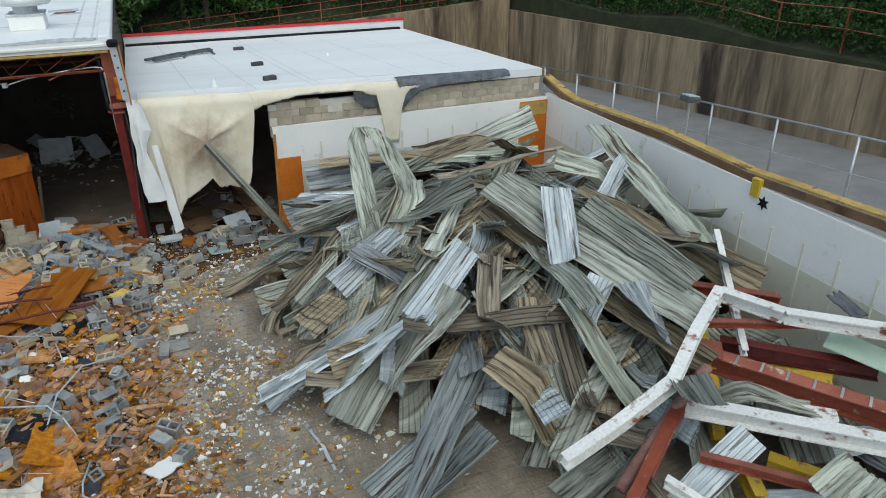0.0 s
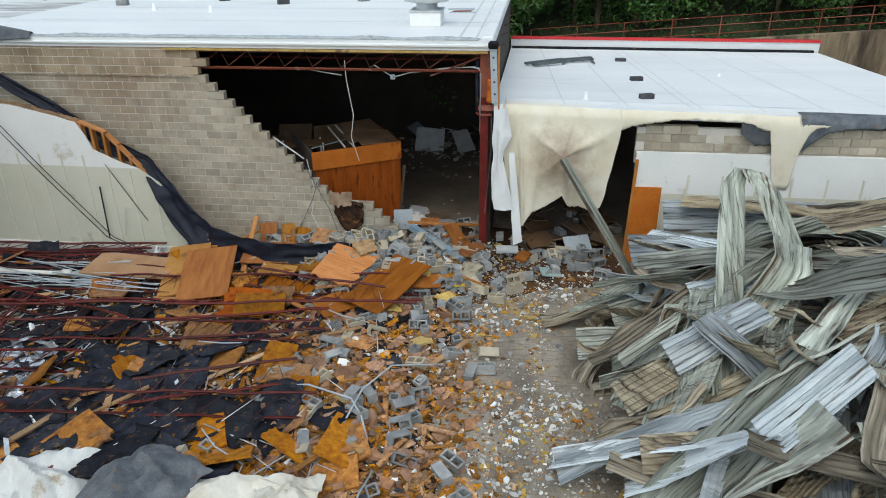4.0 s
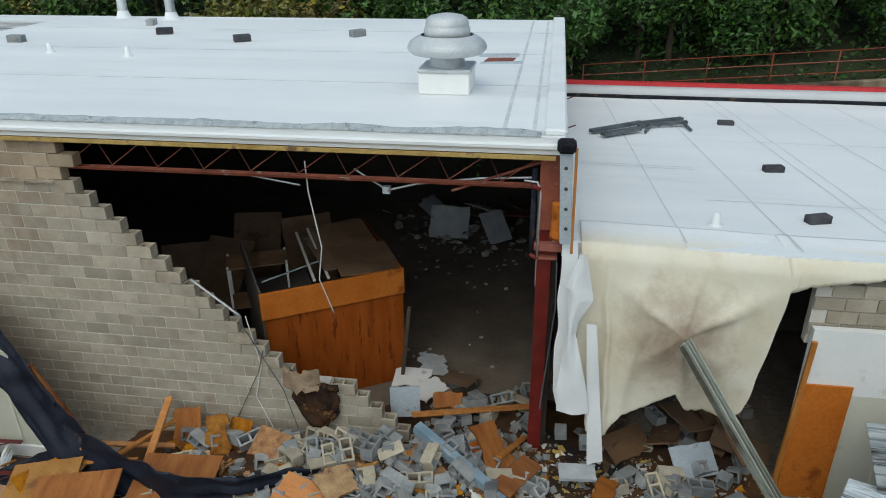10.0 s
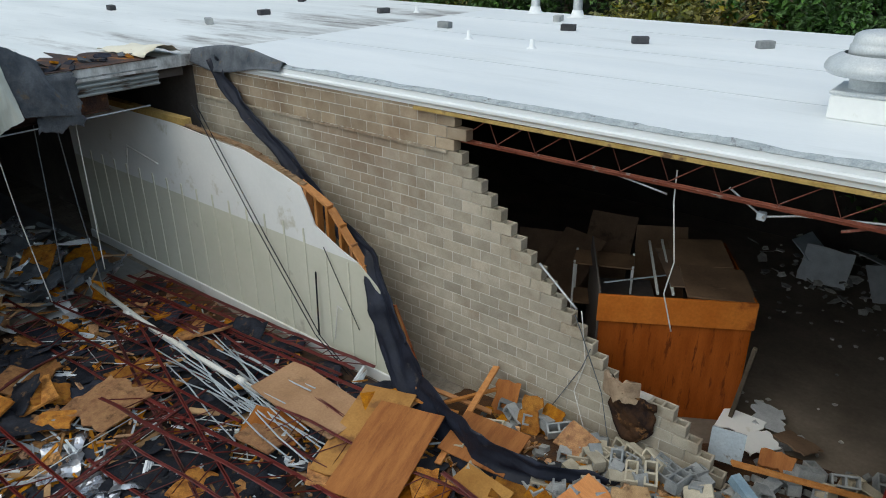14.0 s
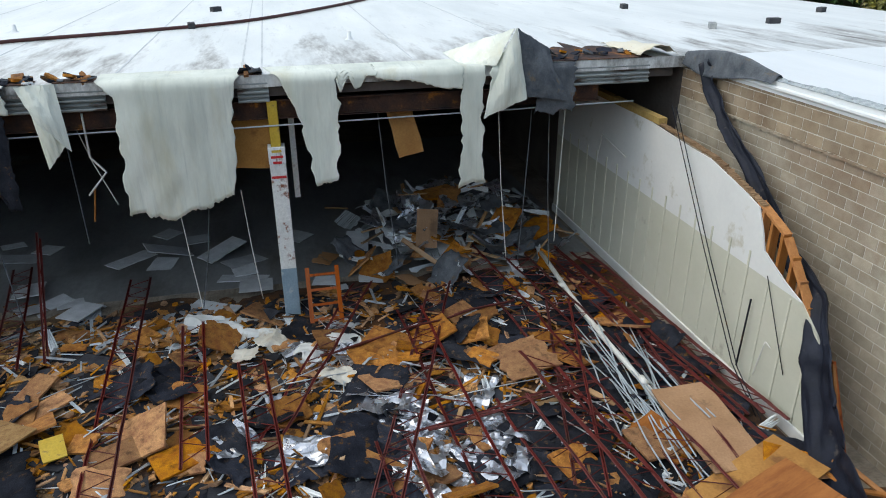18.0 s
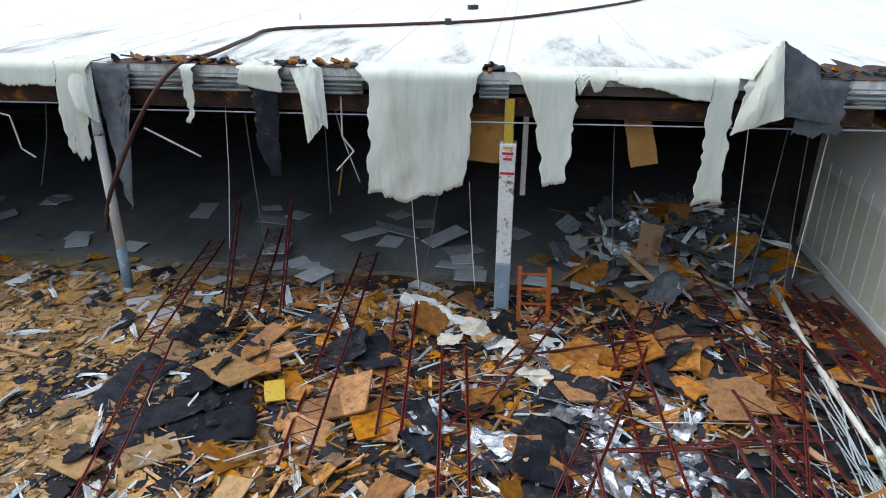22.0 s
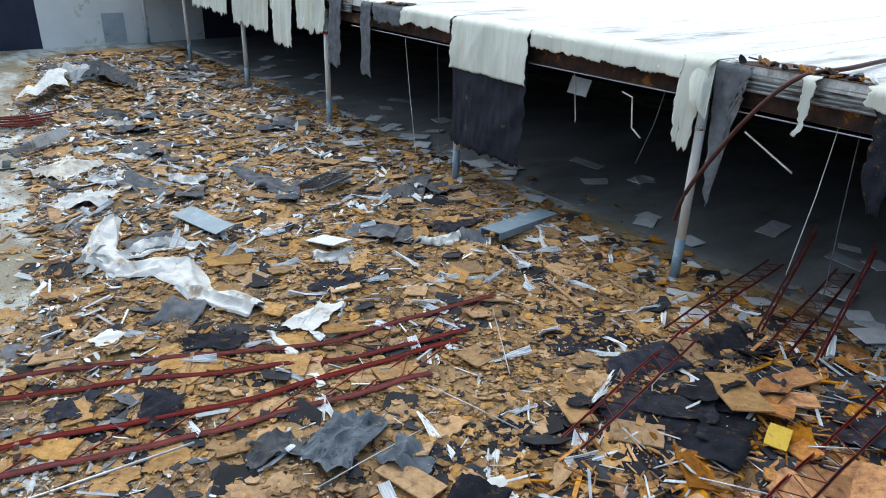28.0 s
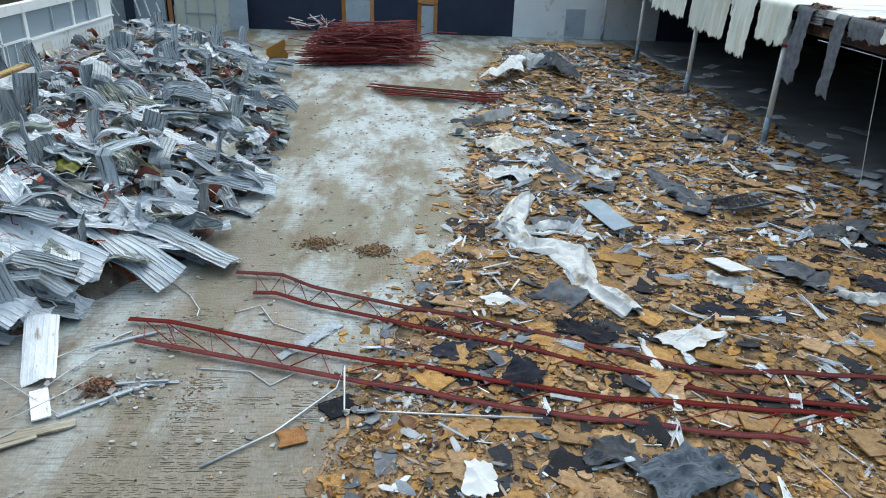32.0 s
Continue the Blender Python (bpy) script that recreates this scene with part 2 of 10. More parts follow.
# near black north of about y -14: felt and dark gaps put into the colour
M_BED = mat("debris_dust_felt_gaps", (0.20, 0.125, 0.058), (0.42, 0.275, 0.13), 2.6, 0.95, bump=1.0, fine=34, c3=(0.05, 0.04, 0.036), spots=0.40, spot_scale=0.55, world_space=True, grainy=0.8, spot_hard=0.14, zone=(1, -9.0, -5.0, (0.013, 0.014, 0.017), (0.13, 0.056, 0.016)))
M_CMU = mat("grey_block", (0.345, 0.30, 0.23), (0.52, 0.465, 0.37), 2.0, 0.95, bump=0.5, fine=60, c3=(0.27, 0.195, 0.13), spots=0.26, spot_scale=0.9, spot_hard=0.25, vary=0.12, grainy=0.22, blot=((-2.5, 0.0, 5.0), 2.3, (0.25, 0.155, 0.09), 0.8))
M_CMUTOP = mat("stained_tan_block", (0.30, 0.22, 0.145), (0.48, 0.38, 0.265), 1.6, 0.95, bump=0.5, fine=60, c3=(0.19, 0.115, 0.066), spots=0.34, spot_scale=0.9, spot_hard=0.3, vary=0.14, island=0.14, world_space=True, grainy=0.25)
M_CMU2 = mat("grey_block_joined", (0.345, 0.30, 0.23), (0.52, 0.465, 0.37), 2.0, 0.95, bump=0.5, fine=60, c3=(0.27, 0.195, 0.13), spots=0.26, spot_scale=0.9, spot_hard=0.25, island=0.12, world_space=True, grainy=0.22, blot=((-2.5, 0.0, 5.0), 2.3, (0.25, 0.155, 0.09), 0.8))
M_LOOSE = mat("broken_block", (0.18, 0.195, 0.205), (0.37, 0.375, 0.365), 3.0, 0.95, bump=0.5, fine=60, vary=0.28)
M_CHUNK = mat("block_chunks", (0.15, 0.157, 0.16), (0.36, 0.36, 0.345), 3.0, 0.95, bump=0.5, fine=60, island=0.35, world_space=True)
M_CREAMBLK = mat("cream_block", (0.36, 0.315, 0.235), (0.52, 0.46, 0.35), 3.0, 0.95, bump=0.4, fine=60, vary=0.2)
M_TANBOARD = mat("tan_hardboard", (0.34, 0.155, 0.034), (0.46, 0.235, 0.058), 1.6, 0.7, bump=0.08, fine=26, c3=(0.22, 0.10, 0.03), spots=0.14, vary=0.15, spec=0.2)
M_PLYLIGHT = mat("light_orange_plywood", (0.46, 0.175, 0.055), (0.60, 0.27, 0.10), 1.6, 0.65, bump=0.1, fine=24, c3=(0.33, 0.11, 0.03), spots=0.1, spot_scale=2.2, stretch=(0.8, 6, 6), vary=0.15)
M_MORTAR = mat("mortar", (0.56, 0.53, 0.47), (0.66, 0.63, 0.57), 4, 0.95, bump=0.4, fine=70, world_space=True)
M_ROOF = mat("white_membrane", (0.74, 0.765, 0.78), (0.84, 0.855, 0.86), 0.35, 0.55, bump=0.05, fine=14, c3=(0.60, 0.62, 0.62), spots=0.16, spot_scale=0.5, world_space=True, spot_hard=0.3, stretch=(0.4, 1.8, 1), grainy=0.04)
M_ROOFW = mat("streaked_membrane", (0.70, 0.72, 0.72), (0.83, 0.845, 0.84), 0.5, 0.55, bump=0.05, fine=14, c3=(0.36, 0.37, 0.37), spots=0.02, spot_scale=0.9, world_space=True, spot_hard=0.3, stretch=(0.35, 1.7, 1), grainy=0.05, zone=(0, 2.9, 4.6, (0.80, 0.81, 0.80), (0.17, 0.155, 0.14)), lines=((2.0, 3.0, 1), (0.45, 0.45, 0.44), (0.6, 0.95)))
M_DRAPE = mat("hanging_membrane", (0.58, 0.61, 0.54), (0.80, 0.82, 0.74), 1.1, 0.6, bump=0.10, fine=12, c3=(0.54, 0.49, 0.30), spots=0.34, spot_scale=0.9, spot_hard=0.4, vary=0.07, grainy=0.08, stretch=(1, 1.4, 0.35), lines=((1, 7.0, 1.2), (0.42, 0.45, 0.42), (0.55, 0.95)))
M_CREAMTARP = mat("cream_membrane", (0.68, 0.61, 0.46), (0.78, 0.745, 0.63), 0.8, 0.6, bump=0.06, fine=18, c3=(0.46, 0.35, 0.23), spots=0.22, spot_scale=0.9, spot_hard=0.35, grainy=0.05, world_space=True, blot=((8.8, -0.45, 2.75), 0.85, (0.22, 0.13, 0.075), 0.9), zone=(1, 0.35, 0.9, (0.76, 0.78, 0.78), (0.82, 0.835, 0.84), 0.5))
M_PANEL = mat("white_wall_panel", (0.78, 0.79, 0.78), (0.86, 0.86, 0.84), 0.7, 0.5, bump=0.03, fine=12, c3=(0.62, 0.60, 0.52), spots=0.05, world_space=True, grainy=0.04)
M_CREAM = mat("cream_wall_panel", (0.60, 0.60, 0.49), (0.68, 0.67, 0.57), 0.7, 0.5, bump=0.03, fine=12, c3=(0.46, 0.44, 0.36), spots=0.04, world_space=True, grainy=0.04)
M_BATTEN = mat("batten", (0.66, 0.65, 0.54), (0.74, 0.73, 0.62), 3, 0.5, bump=0.03)
M_PLY = mat("orange_plywood", (0.27, 0.058, 0.006), (0.40, 0.10, 0.013), 1.4, 0.6, bump=0.12, fine=24, c3=(0.16, 0.035, 0.006), spots=0.2, spot_scale=2.2, stretch=(4, 4, 0.7), vary=0.12, spec=0.15)
M_PLYFLAT = mat("orange_plywood_sheet", (0.22, 0.068, 0.010), (0.36, 0.132, 0.025), 1.4, 0.6, bump=0.15, fine=24, c3=(0.13, 0.04, 0.008), spots=0.18, spot_scale=1.8, stretch=(5, 0.8, 5), vary=0.22, spot_hard=0.25, spec=0.2)
M_OSB = mat("tan_fibreboard", (0.29, 0.092, 0.008), (0.53, 0.235, 0.034), 7, 0.9, bump=1.0, fine=70, c3=(0.10, 0.035, 0.007), spots=0.30, spot_scale=6.0, vary=0.4, grainy=0.6, spot_hard=0.2)
M_OSB2 = mat("pale_fibreboard", (0.34, 0.185, 0.065), (0.54, 0.335, 0.14), 7, 0.9, bump=1.0, fine=70, c3=(0.12, 0.06, 0.025), spots=0.24, spot_scale=6.0, vary=0.35, grainy=0.5, spot_hard=0.2)
M_CHIP = mat("pale_fibreboard_chip", (0.28, 0.155, 0.058), (0.50, 0.31, 0.135), 6, 0.92, bump=1.0, fine=60, c3=(0.10, 0.052, 0.022), spots=0.28, spot_scale=5, island=0.45, world_space=True, grainy=0.5)
M_CHIP2 = mat("orange_fibreboard_chip", (0.27, 0.10, 0.014), (0.54, 0.265, 0.06), 6, 0.92, bump=1.0, fine=60, c3=(0.10, 0.042, 0.012), spots=0.22, spot_scale=5, island=0.6, world_space=True, grainy=0.55)
M_CARD = mat("brown_cardboard", (0.28, 0.15, 0.068), (0.39, 0.225, 0.115), 1.5, 0.85, bump=0.08, fine=30, c3=(0.17, 0.095, 0.048), spots=0.1, vary=0.2)
# indoor boards darkened, shade included in the colour; also dark ledge timber
M_HARDB = mat("dark_and_shaded_hardboard", (0.115, 0.066, 0.036), (0.20, 0.12, 0.066), 1.5, 0.8, bump=0.08, fine=30, c3=(0.07, 0.04, 0.022), spots=0.12, vary=0.25)
M_FELT = mat("black_roofing_felt", (0.010, 0.0115, 0.018), (0.036, 0.040, 0.055), 3.5, 0.9, bump=1.0, fine=40, c3=(0.14, 0.08, 0.035), spots=0.14, spot_scale=6.0, vary=0.45, spec=0.12, grainy=0.6)
M_FELT2 = mat("felt_scrap", (0.009, 0.010, 0.014), (0.04, 0.042, 0.05), 2.5, 0.75, bump=0.5, fine=22, island=0.6, world_space=True, spec=0.2)
M_GREYSHRED = mat("grey_shreds", (0.07, 0.08, 0.095), (0.20, 0.215, 0.235), 3, 0.85, bump=0.4, fine=30, island=0.5, world_space=True)
M_SLIVER = mat("wood_slivers", (0.20, 0.125, 0.07), (0.42, 0.29, 0.17), 4, 0.85, bump=0.4, fine=30, island=0.5, world_space=True)
M_RUBSTRIP = mat("navy_rubber", (0.006, 0.008, 0.016), (0.020, 0.024, 0.040), 2.5, 0.6, bump=0.4, fine=14, c3=(0.09, 0.08, 0.075), spots=0.06, spot_scale=2, spec=0.25)
M_SCORCH = mat("scorched_rag", (0.012, 0.010, 0.012), (0.09, 0.045, 0.022), 3.0, 0.9, bump=0.8, fine=30, c3=(0.22, 0.11, 0.04), spots=0.16, spot_scale=4, spec=0.1)
M_BLUERAG = mat("blue_grey_felt", (0.085, 0.105, 0.13), (0.185, 0.21, 0.24), 3.5, 0.9, bump=0.8, fine=50, c3=(0.05, 0.055, 0.065), spots=0.1, spot_scale=3, grainy=0.4, spec=0.15)
M_DIRT = mat("brown_dirt", (0.17, 0.10, 0.05), (0.31, 0.20, 0.105), 4, 0.95, bump=1.0, fine=30, world_space=True)
M_SOILED = mat("soiled_sheeting", (0.55, 0.51, 0.42), (0.76, 0.74, 0.67), 1.6, 0.7, bump=0.08, fine=20, c3=(0.30, 0.20, 0.11), spots=0.22, spot_scale=1.4, spot_hard=0.25, grainy=0.1)
M_GREYRAG = mat("grey_fabric", (0.055, 0.065, 0.08), (0.145, 0.155, 0.172), 3.5, 0.9, bump=0.7, fine=40, c3=(0.14, 0.115, 0.09), spots=0.1, spot_scale=3, vary=0.25, grainy=0.4)
M_CLOTH = mat("white_sheeting", (0.60, 0.61, 0.59), (0.76, 0.77, 0.75), 2, 0.7, bump=0.06, fine=20, c3=(0.40, 0.34, 0.26), spots=0.14, vary=0.08, grainy=0.08)
M_STUD = mat("stud_wood", (0.38, 0.145, 0.036), (0.54, 0.245, 0.075), 2, 0.75, bump=0.3, fine=30, stretch=(5, 5, 1), vary=0.2)
M_WOOD = mat("splintered_wood", (0.30, 0.17, 0.08), (0.50, 0.32, 0.16), 2.5, 0.85, bump=0.4, fine=30, vary=0.3)
M_RED = mat("red_oxide_steel", (0.075, 0.008, 0.007), (0.14, 0.017, 0.013), 3, 0.6, 0.0, bump=0.2, fine=40, c3=(0.07, 0.025, 0.015), spots=0.15, spot_scale=4, vary=0.3)
M_RED2 = mat("red_primer_steel", (0.145, 0.011, 0.008), (0.235, 0.021, 0.015), 3, 0.6, 0.0, bump=0.2, fine=40, c3=(0.09, 0.03, 0.02), spots=0.14, spot_scale=4, vary=0.3)
M_DECK = mat("weathered_deck_steel", (0.20, 0.22, 0.22), (0.40, 0.43, 0.43), 1.4, 0.5, 0.2, bump=0.1, fine=20, c3=(0.09, 0.06, 0.045), spots=0.3, spot_scale=2.0, stretch=(1, 0.4, 3), world_space=True)
M_STEELDK = mat("dark_weathered_steel", (0.07, 0.085, 0.095), (0.15, 0.17, 0.18), 3, 0.6, 0.2, bump=0.1, fine=30, c3=(0.12, 0.07, 0.04), spots=0.1, spot_scale=4)
M_RUSTDECK = mat("rusted_deck_and_dark_beam", (0.016, 0.012, 0.014), (0.10, 0.045, 0.025), 2.5, 0.9, bump=0.8, fine=20, c3=(0.30, 0.12, 0.02), spots=0.1, spot_scale=2.5, world_space=True)
M_GALV = mat("weathered_green_sheet", (0.14, 0.152, 0.122), (0.50, 0.53, 0.465), 1.0, 0.5, 0.1, bump=0.08, fine=10, c3=(0.075, 0.053, 0.034), spots=0.25, spot_scale=1.5, stretch=(0.4, 6.5, 0.5), vary=0.42, grainy=0.25, spot_hard=0.1, lines=((2.2, 2.6, 1), (0.03, 0.026, 0.022), (0.58, 0.66)))
M_GALVDIRT = mat("rusty_sheet", (0.115, 0.09, 0.058), (0.40, 0.35, 0.25), 1.0, 0.6, 0.1, bump=0.08, fine=10, c3=(0.05, 0.033, 0.021), spots=0.3, spot_scale=1.5, stretch=(0.4, 6.5, 0.5), vary=0.42, grainy=0.25, spot_hard=0.1, lines=((2.2, 2.6, 1), (0.03, 0.026, 0.022), (0.56, 0.66)))
M_GALVB = mat("blue_grey_sheet", (0.24, 0.28, 0.305), (0.62, 0.675, 0.705), 1.0, 0.45, 0.1, bump=0.08, fine=10, c3=(0.085, 0.07, 0.055), spots=0.2, spot_scale=1.5, stretch=(0.4, 6.5, 0.5), vary=0.38, grainy=0.25, spot_hard=0.1, lines=((2.2, 2.6, 1), (0.04, 0.035, 0.03), (0.59, 0.68)))
M_GALVDARK = mat("dark_blue_grey_sheet", (0.095, 0.11, 0.112), (0.31, 0.35, 0.355), 1.0, 0.5, 0.1, bump=0.08, fine=10, c3=(0.05, 0.04, 0.034), spots=0.26, spot_scale=1.5, stretch=(0.4, 6.5, 0.5), vary=0.3, grainy=0.25, lines=((2.2, 2.6, 1), (0.02, 0.02, 0.02), (0.56, 0.66)))
M_HEAPDIRT = mat("heap_dirt", (0.06, 0.045, 0.036), (0.24, 0.20, 0.165), 2.2, 0.95, bump=1.0, fine=16, c3=(0.20, 0.055, 0.028), spots=0.3, spot_scale=1.1, world_space=True, grainy=0.7)
M_LIME = mat("yellow_green_plastic", (0.22, 0.23, 0.02), (0.36, 0.36, 0.05), 3, 0.4, bump=0.1, fine=20, c3=(0.10, 0.10, 0.02), spots=0.3)
M_MUD = mat("dried_mud", (0.16, 0.135, 0.09), (0.27, 0.235, 0.165), 3, 0.95, bump=0.8, fine=40, island=0.25, world_space=True)
M_REDEARTH = mat("red_brown_crumbs", (0.16, 0.075, 0.045), (0.30, 0.16, 0.10), 5, 0.95, bump=0.8, fine=40, island=0.3, world_space=True)
M_OLDWOOD = mat("weathered_plank", (0.30, 0.27, 0.20), (0.52, 0.48, 0.38), 2.0, 0.9, bump=0.5, fine=30, c3=(0.20, 0.13, 0.07), spots=0.25, stretch=(0.6, 6, 6), vary=0.15)
M_WSHEET = mat("white_metal_sheet", (0.70, 0.74, 0.77), (0.86, 0.88, 0.89), 1.5, 0.45, 0.0, bump=0.06, fine=16, c3=(0.34, 0.27, 0.20), spots=0.10, spot_scale=2.0, vary=0.12, stretch=(0.7, 3, 1))
M_WSTEEL = mat("white_painted_steel", (0.68, 0.69, 0.67), (0.78, 0.78, 0.76), 2, 0.5, bump=0.1, fine=20, c3=(0.25, 0.10, 0.06), spots=0.2, spot_scale=3.0, vary=0.1)
M_RUST = mat("brown_rusted_steel", (0.20, 0.045, 0.024), (0.31, 0.08, 0.045), 3, 0.7, bump=0.3, fine=30, c3=(0.40, 0.34, 0.28), spots=0.03, spot_scale=4, vary=0.25)
M_YELLOW = mat("yellow_paint", (0.50, 0.33, 0.03), (0.62, 0.44, 0.06), 2, 0.55, bump=0.1, fine=30, c3=(0.22, 0.14, 0.06), spots=0.12, spot_scale=4)
M_BROWNST = mat("brown_primer_steel", (0.17, 0.045, 0.028), (0.27, 0.085, 0.05), 3, 0.7, bump=0.2, fine=30, c3=(0.30, 0.26, 0.23), spots=0.1, spot_scale=4, vary=0.2)
M_MAUVE = mat("mauve_rusted_steel", (0.20, 0.10, 0.085), (0.33, 0.20, 0.175), 3, 0.7, bump=0.3, fine=30, c3=(0.14, 0.05, 0.03), spots=0.2, spot_scale=3)
M_MINT = mat("mint_paint", (0.42, 0.58, 0.47), (0.52, 0.66, 0.55), 1.5, 0.55, bump=0.05, c3=(0.30, 0.20, 0.12), spots=0.08)
M_SEAM = mat("seam_dirt", (0.50, 0.52, 0.53), (0.68, 0.70, 0.71), 2.0, 0.7, bump=0.05, world_space=True)
M_FIBREPINK = mat("pink_brown_insulation", (0.20, 0.10, 0.055), (0.40, 0.235, 0.145), 5, 0.95, bump=1.0, fine=24, vary=0.3, island=0.4)
M_GREYST = mat("grey_painted_steel", (0.36, 0.41, 0.45), (0.46, 0.51, 0.55), 2, 0.5, bump=0.06, fine=30, c3=(0.22, 0.2, 0.18), spots=0.08, spot_scale=4, vary=0.1)
M_BLUEST = mat("blue_grey_wrap", (0.19, 0.275, 0.345), (0.29, 0.38, 0.45), 2, 0.5, bump=0.08, fine=30, c3=(0.42, 0.45, 0.46), spots=0.1, spot_scale=4, vary=0.1)
M_CONDUIT = mat("galvanised_conduit", (0.48, 0.50, 0.52), (0.62, 0.64, 0.66), 4, 0.35, 0.6, bump=0.05, fine=30, vary=0.2)
M_SCRAP = mat("pale_metal_scrap", (0.33, 0.38, 0.43), (0.60, 0.64, 0.67), 4, 0.45, 0.3, bump=0.1, fine=30, island=0.5, world_space=True)
M_FOIL = mat("silver_foil", (0.40, 0.42, 0.47), (0.70, 0.72, 0.78), 3, 0.3, 0.85, bump=0.7, fine=9, c3=(0.18, 0.14, 0.10), spots=0.1, spot_scale=3)
M_PVC = mat("white_pipe", (0.64, 0.63, 0.58), (0.74, 0.73, 0.69), 3, 0.4, bump=0.03, c3=(0.4, 0.33, 0.25), spots=0.08, spot_scale=4)
M_TILE = mat("ceiling_tile", (0.44, 0.46, 0.48), (0.58, 0.60, 0.62), 4, 0.9, bump=0.2, fine=60, vary=0.25)
M_FIBRE = mat("pink_yellow_insulation", (0.46, 0.30, 0.10), (0.60, 0.45, 0.14), 4, 0.95, bump=0.9, fine=20, vary=0.3)
M_WHITEBITS = mat("white_foam_bits", (0.62, 0.63, 0.61), (0.80, 0.80, 0.77), 6, 0.9, bump=0.3, fine=50, island=0.2, world_space=True)
M_RUBBLE = mat("rubble_chip", (0.24, 0.225, 0.20), (0.58, 0.57, 0.54), 6, 0.95, bump=0.4, fine=50, island=0.45, world_space=True)
# dark base colours carry the shade inside the hall and rooms
M_DARK = mat("shaded_interior", (0.075, 0.065, 0.06), (0.14, 0.12, 0.11), 0.8, 0.9, bump=0.2, fine=10, world_space=True)
M_ROOMSHADE = mat("shaded_room", (0.04, 0.034, 0.03), (0.075, 0.062, 0.053), 0.8, 0.9, bump=0.2, fine=10, world_space=True)
M_SOIL = mat("dirty_room_floor", (0.13, 0.105, 0.082), (0.23, 0.19, 0.15), 0.9, 0.8, bump=0.2, fine=12, world_space=True)
M_ROLL = mat("speckled_grey_fleece", (0.30, 0.335, 0.36), (0.50, 0.535, 0.55), 9.0, 0.9, bump=0.6, fine=60, c3=(0.17, 0.17, 0.17), spots=0.12, spot_scale=6, world_space=True, grainy=0.45)
M_NAVY = mat("navy_paint", (0.018, 0.026, 0.052), (0.028, 0.038, 0.068), 0.8, 0.55, bump=0.04, fine=10, world_space=True)
M_RETAIN = mat("stained_retaining_concrete", (0.13, 0.095, 0.06), (0.42, 0.325, 0.215), 0.9, 0.95, bump=0.5, fine=9, c3=(0.045, 0.034, 0.026), spots=0.36, spot_scale=0.8, stretch=(0.9, 0.9, 0.14), world_space=True, spot_hard=0.16, grainy=0.45, lines=((3.4, 3.4, 0.7), (0.07, 0.053, 0.037), (0.5, 0.85)))
M_ASPHALT = mat("asphalt", (0.19, 0.19, 0.195), (0.25, 0.25, 0.25), 1.2, 0.9, bump=0.3, fine=60, world_space=True)
M_EARTH = mat("hillside_earth", (0.02, 0.028, 0.012), (0.045, 0.05, 0.022), 1.5, 0.95, bump=0.8, fine=8, world_space=True)
M_LEAF = mat("green_leaves", (0.035, 0.095, 0.018), (0.10, 0.20, 0.04), 0.4, 0.6, bump=0.0, fine=3, island=0.5, vary=0.3)
M_LEAF3 = mat("dark_green_leaves", (0.016, 0.045, 0.010), (0.05, 0.10, 0.024), 0.4, 0.7, bump=0.0, fine=3, island=0.5, vary=0.25, spec=0.15)
M_LEAF2 = mat("yellowing_leaves", (0.11, 0.15, 0.025), (0.26, 0.20, 0.04), 0.4, 0.6, bump=0.0, fine=3, island=0.5, vary=0.25)
M_BARK = mat("bark", (0.06, 0.045, 0.03), (0.11, 0.085, 0.06), 4, 0.95, bump=0.6, fine=20)
M_REDTRIM = mat("red_trim", (0.50, 0.025, 0.03), (0.60, 0.04, 0.045), 2, 0.45, bump=0.03, world_space=True)
M_LEDGE = mat("ochre_wood_ledge", (0.34, 0.22, 0.06), (0.58, 0.41, 0.15), 2.0, 0.85, bump=0.4, fine=24, c3=(0.17, 0.10, 0.05), spots=0.2, spot_scale=2, world_space=True)
M_ALU = mat("spun_aluminium", (0.50, 0.53, 0.55), (0.62, 0.64, 0.65), 3, 0.45, 0.25, bump=0.03)
M_BRICKPAD = mat("dark_pad", (0.03, 0.03, 0.035), (0.07, 0.07, 0.075), 4, 0.9, bump=0.2, vary=0.3)
M_RUBBER = mat("dark_red_hose", (0.055, 0.018, 0.016), (0.09, 0.03, 0.026), 3, 0.6, bump=0.1)
M_TEAL = mat("faded_teal_paint", (0.30, 0.42, 0.42), (0.42, 0.53, 0.52), 2, 0.6, bump=0.1, c3=(0.3, 0.25, 0.2), spots=0.1, vary=0.15)
M_ORANGE = mat("orange_laminate", (0.46, 0.125, 0.016), (0.58, 0.185, 0.03), 1.2, 0.6, bump=0.06, fine=20, c3=(0.30, 0.08, 0.015), spots=0.1, world_space=True, spec=0.15)
M_GLASS = bpy.data.materials.new("dusty_glass")
M_GLASS.use_nodes = True
_b = M_GLASS.node_tree.nodes["Principled BSDF"]
_b.inputs["Base Color"].default_value, _b.inputs["Roughness"].default_value = (0.30, 0.36, 0.40, 1), 0.15

# ---- the large structure ----
S = 0.2032
WALL_TOP = 4.6 + 4 * S


def slab(name, x0, x1, y0, y1, z0, z1, material, label, kind="structure", category="", bevel=0.0):
    g = Geo().box((x1 - x0, y1 - y0, z1 - z0), ((x0 + x1) / 2, (y0 + y1) / 2, (z0 + z1) / 2), bevel=bevel)
    return tagged(part(name, g, material), label, category or name.split("_")[0], kind=kind)


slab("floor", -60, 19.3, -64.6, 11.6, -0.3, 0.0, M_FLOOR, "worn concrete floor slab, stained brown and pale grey")


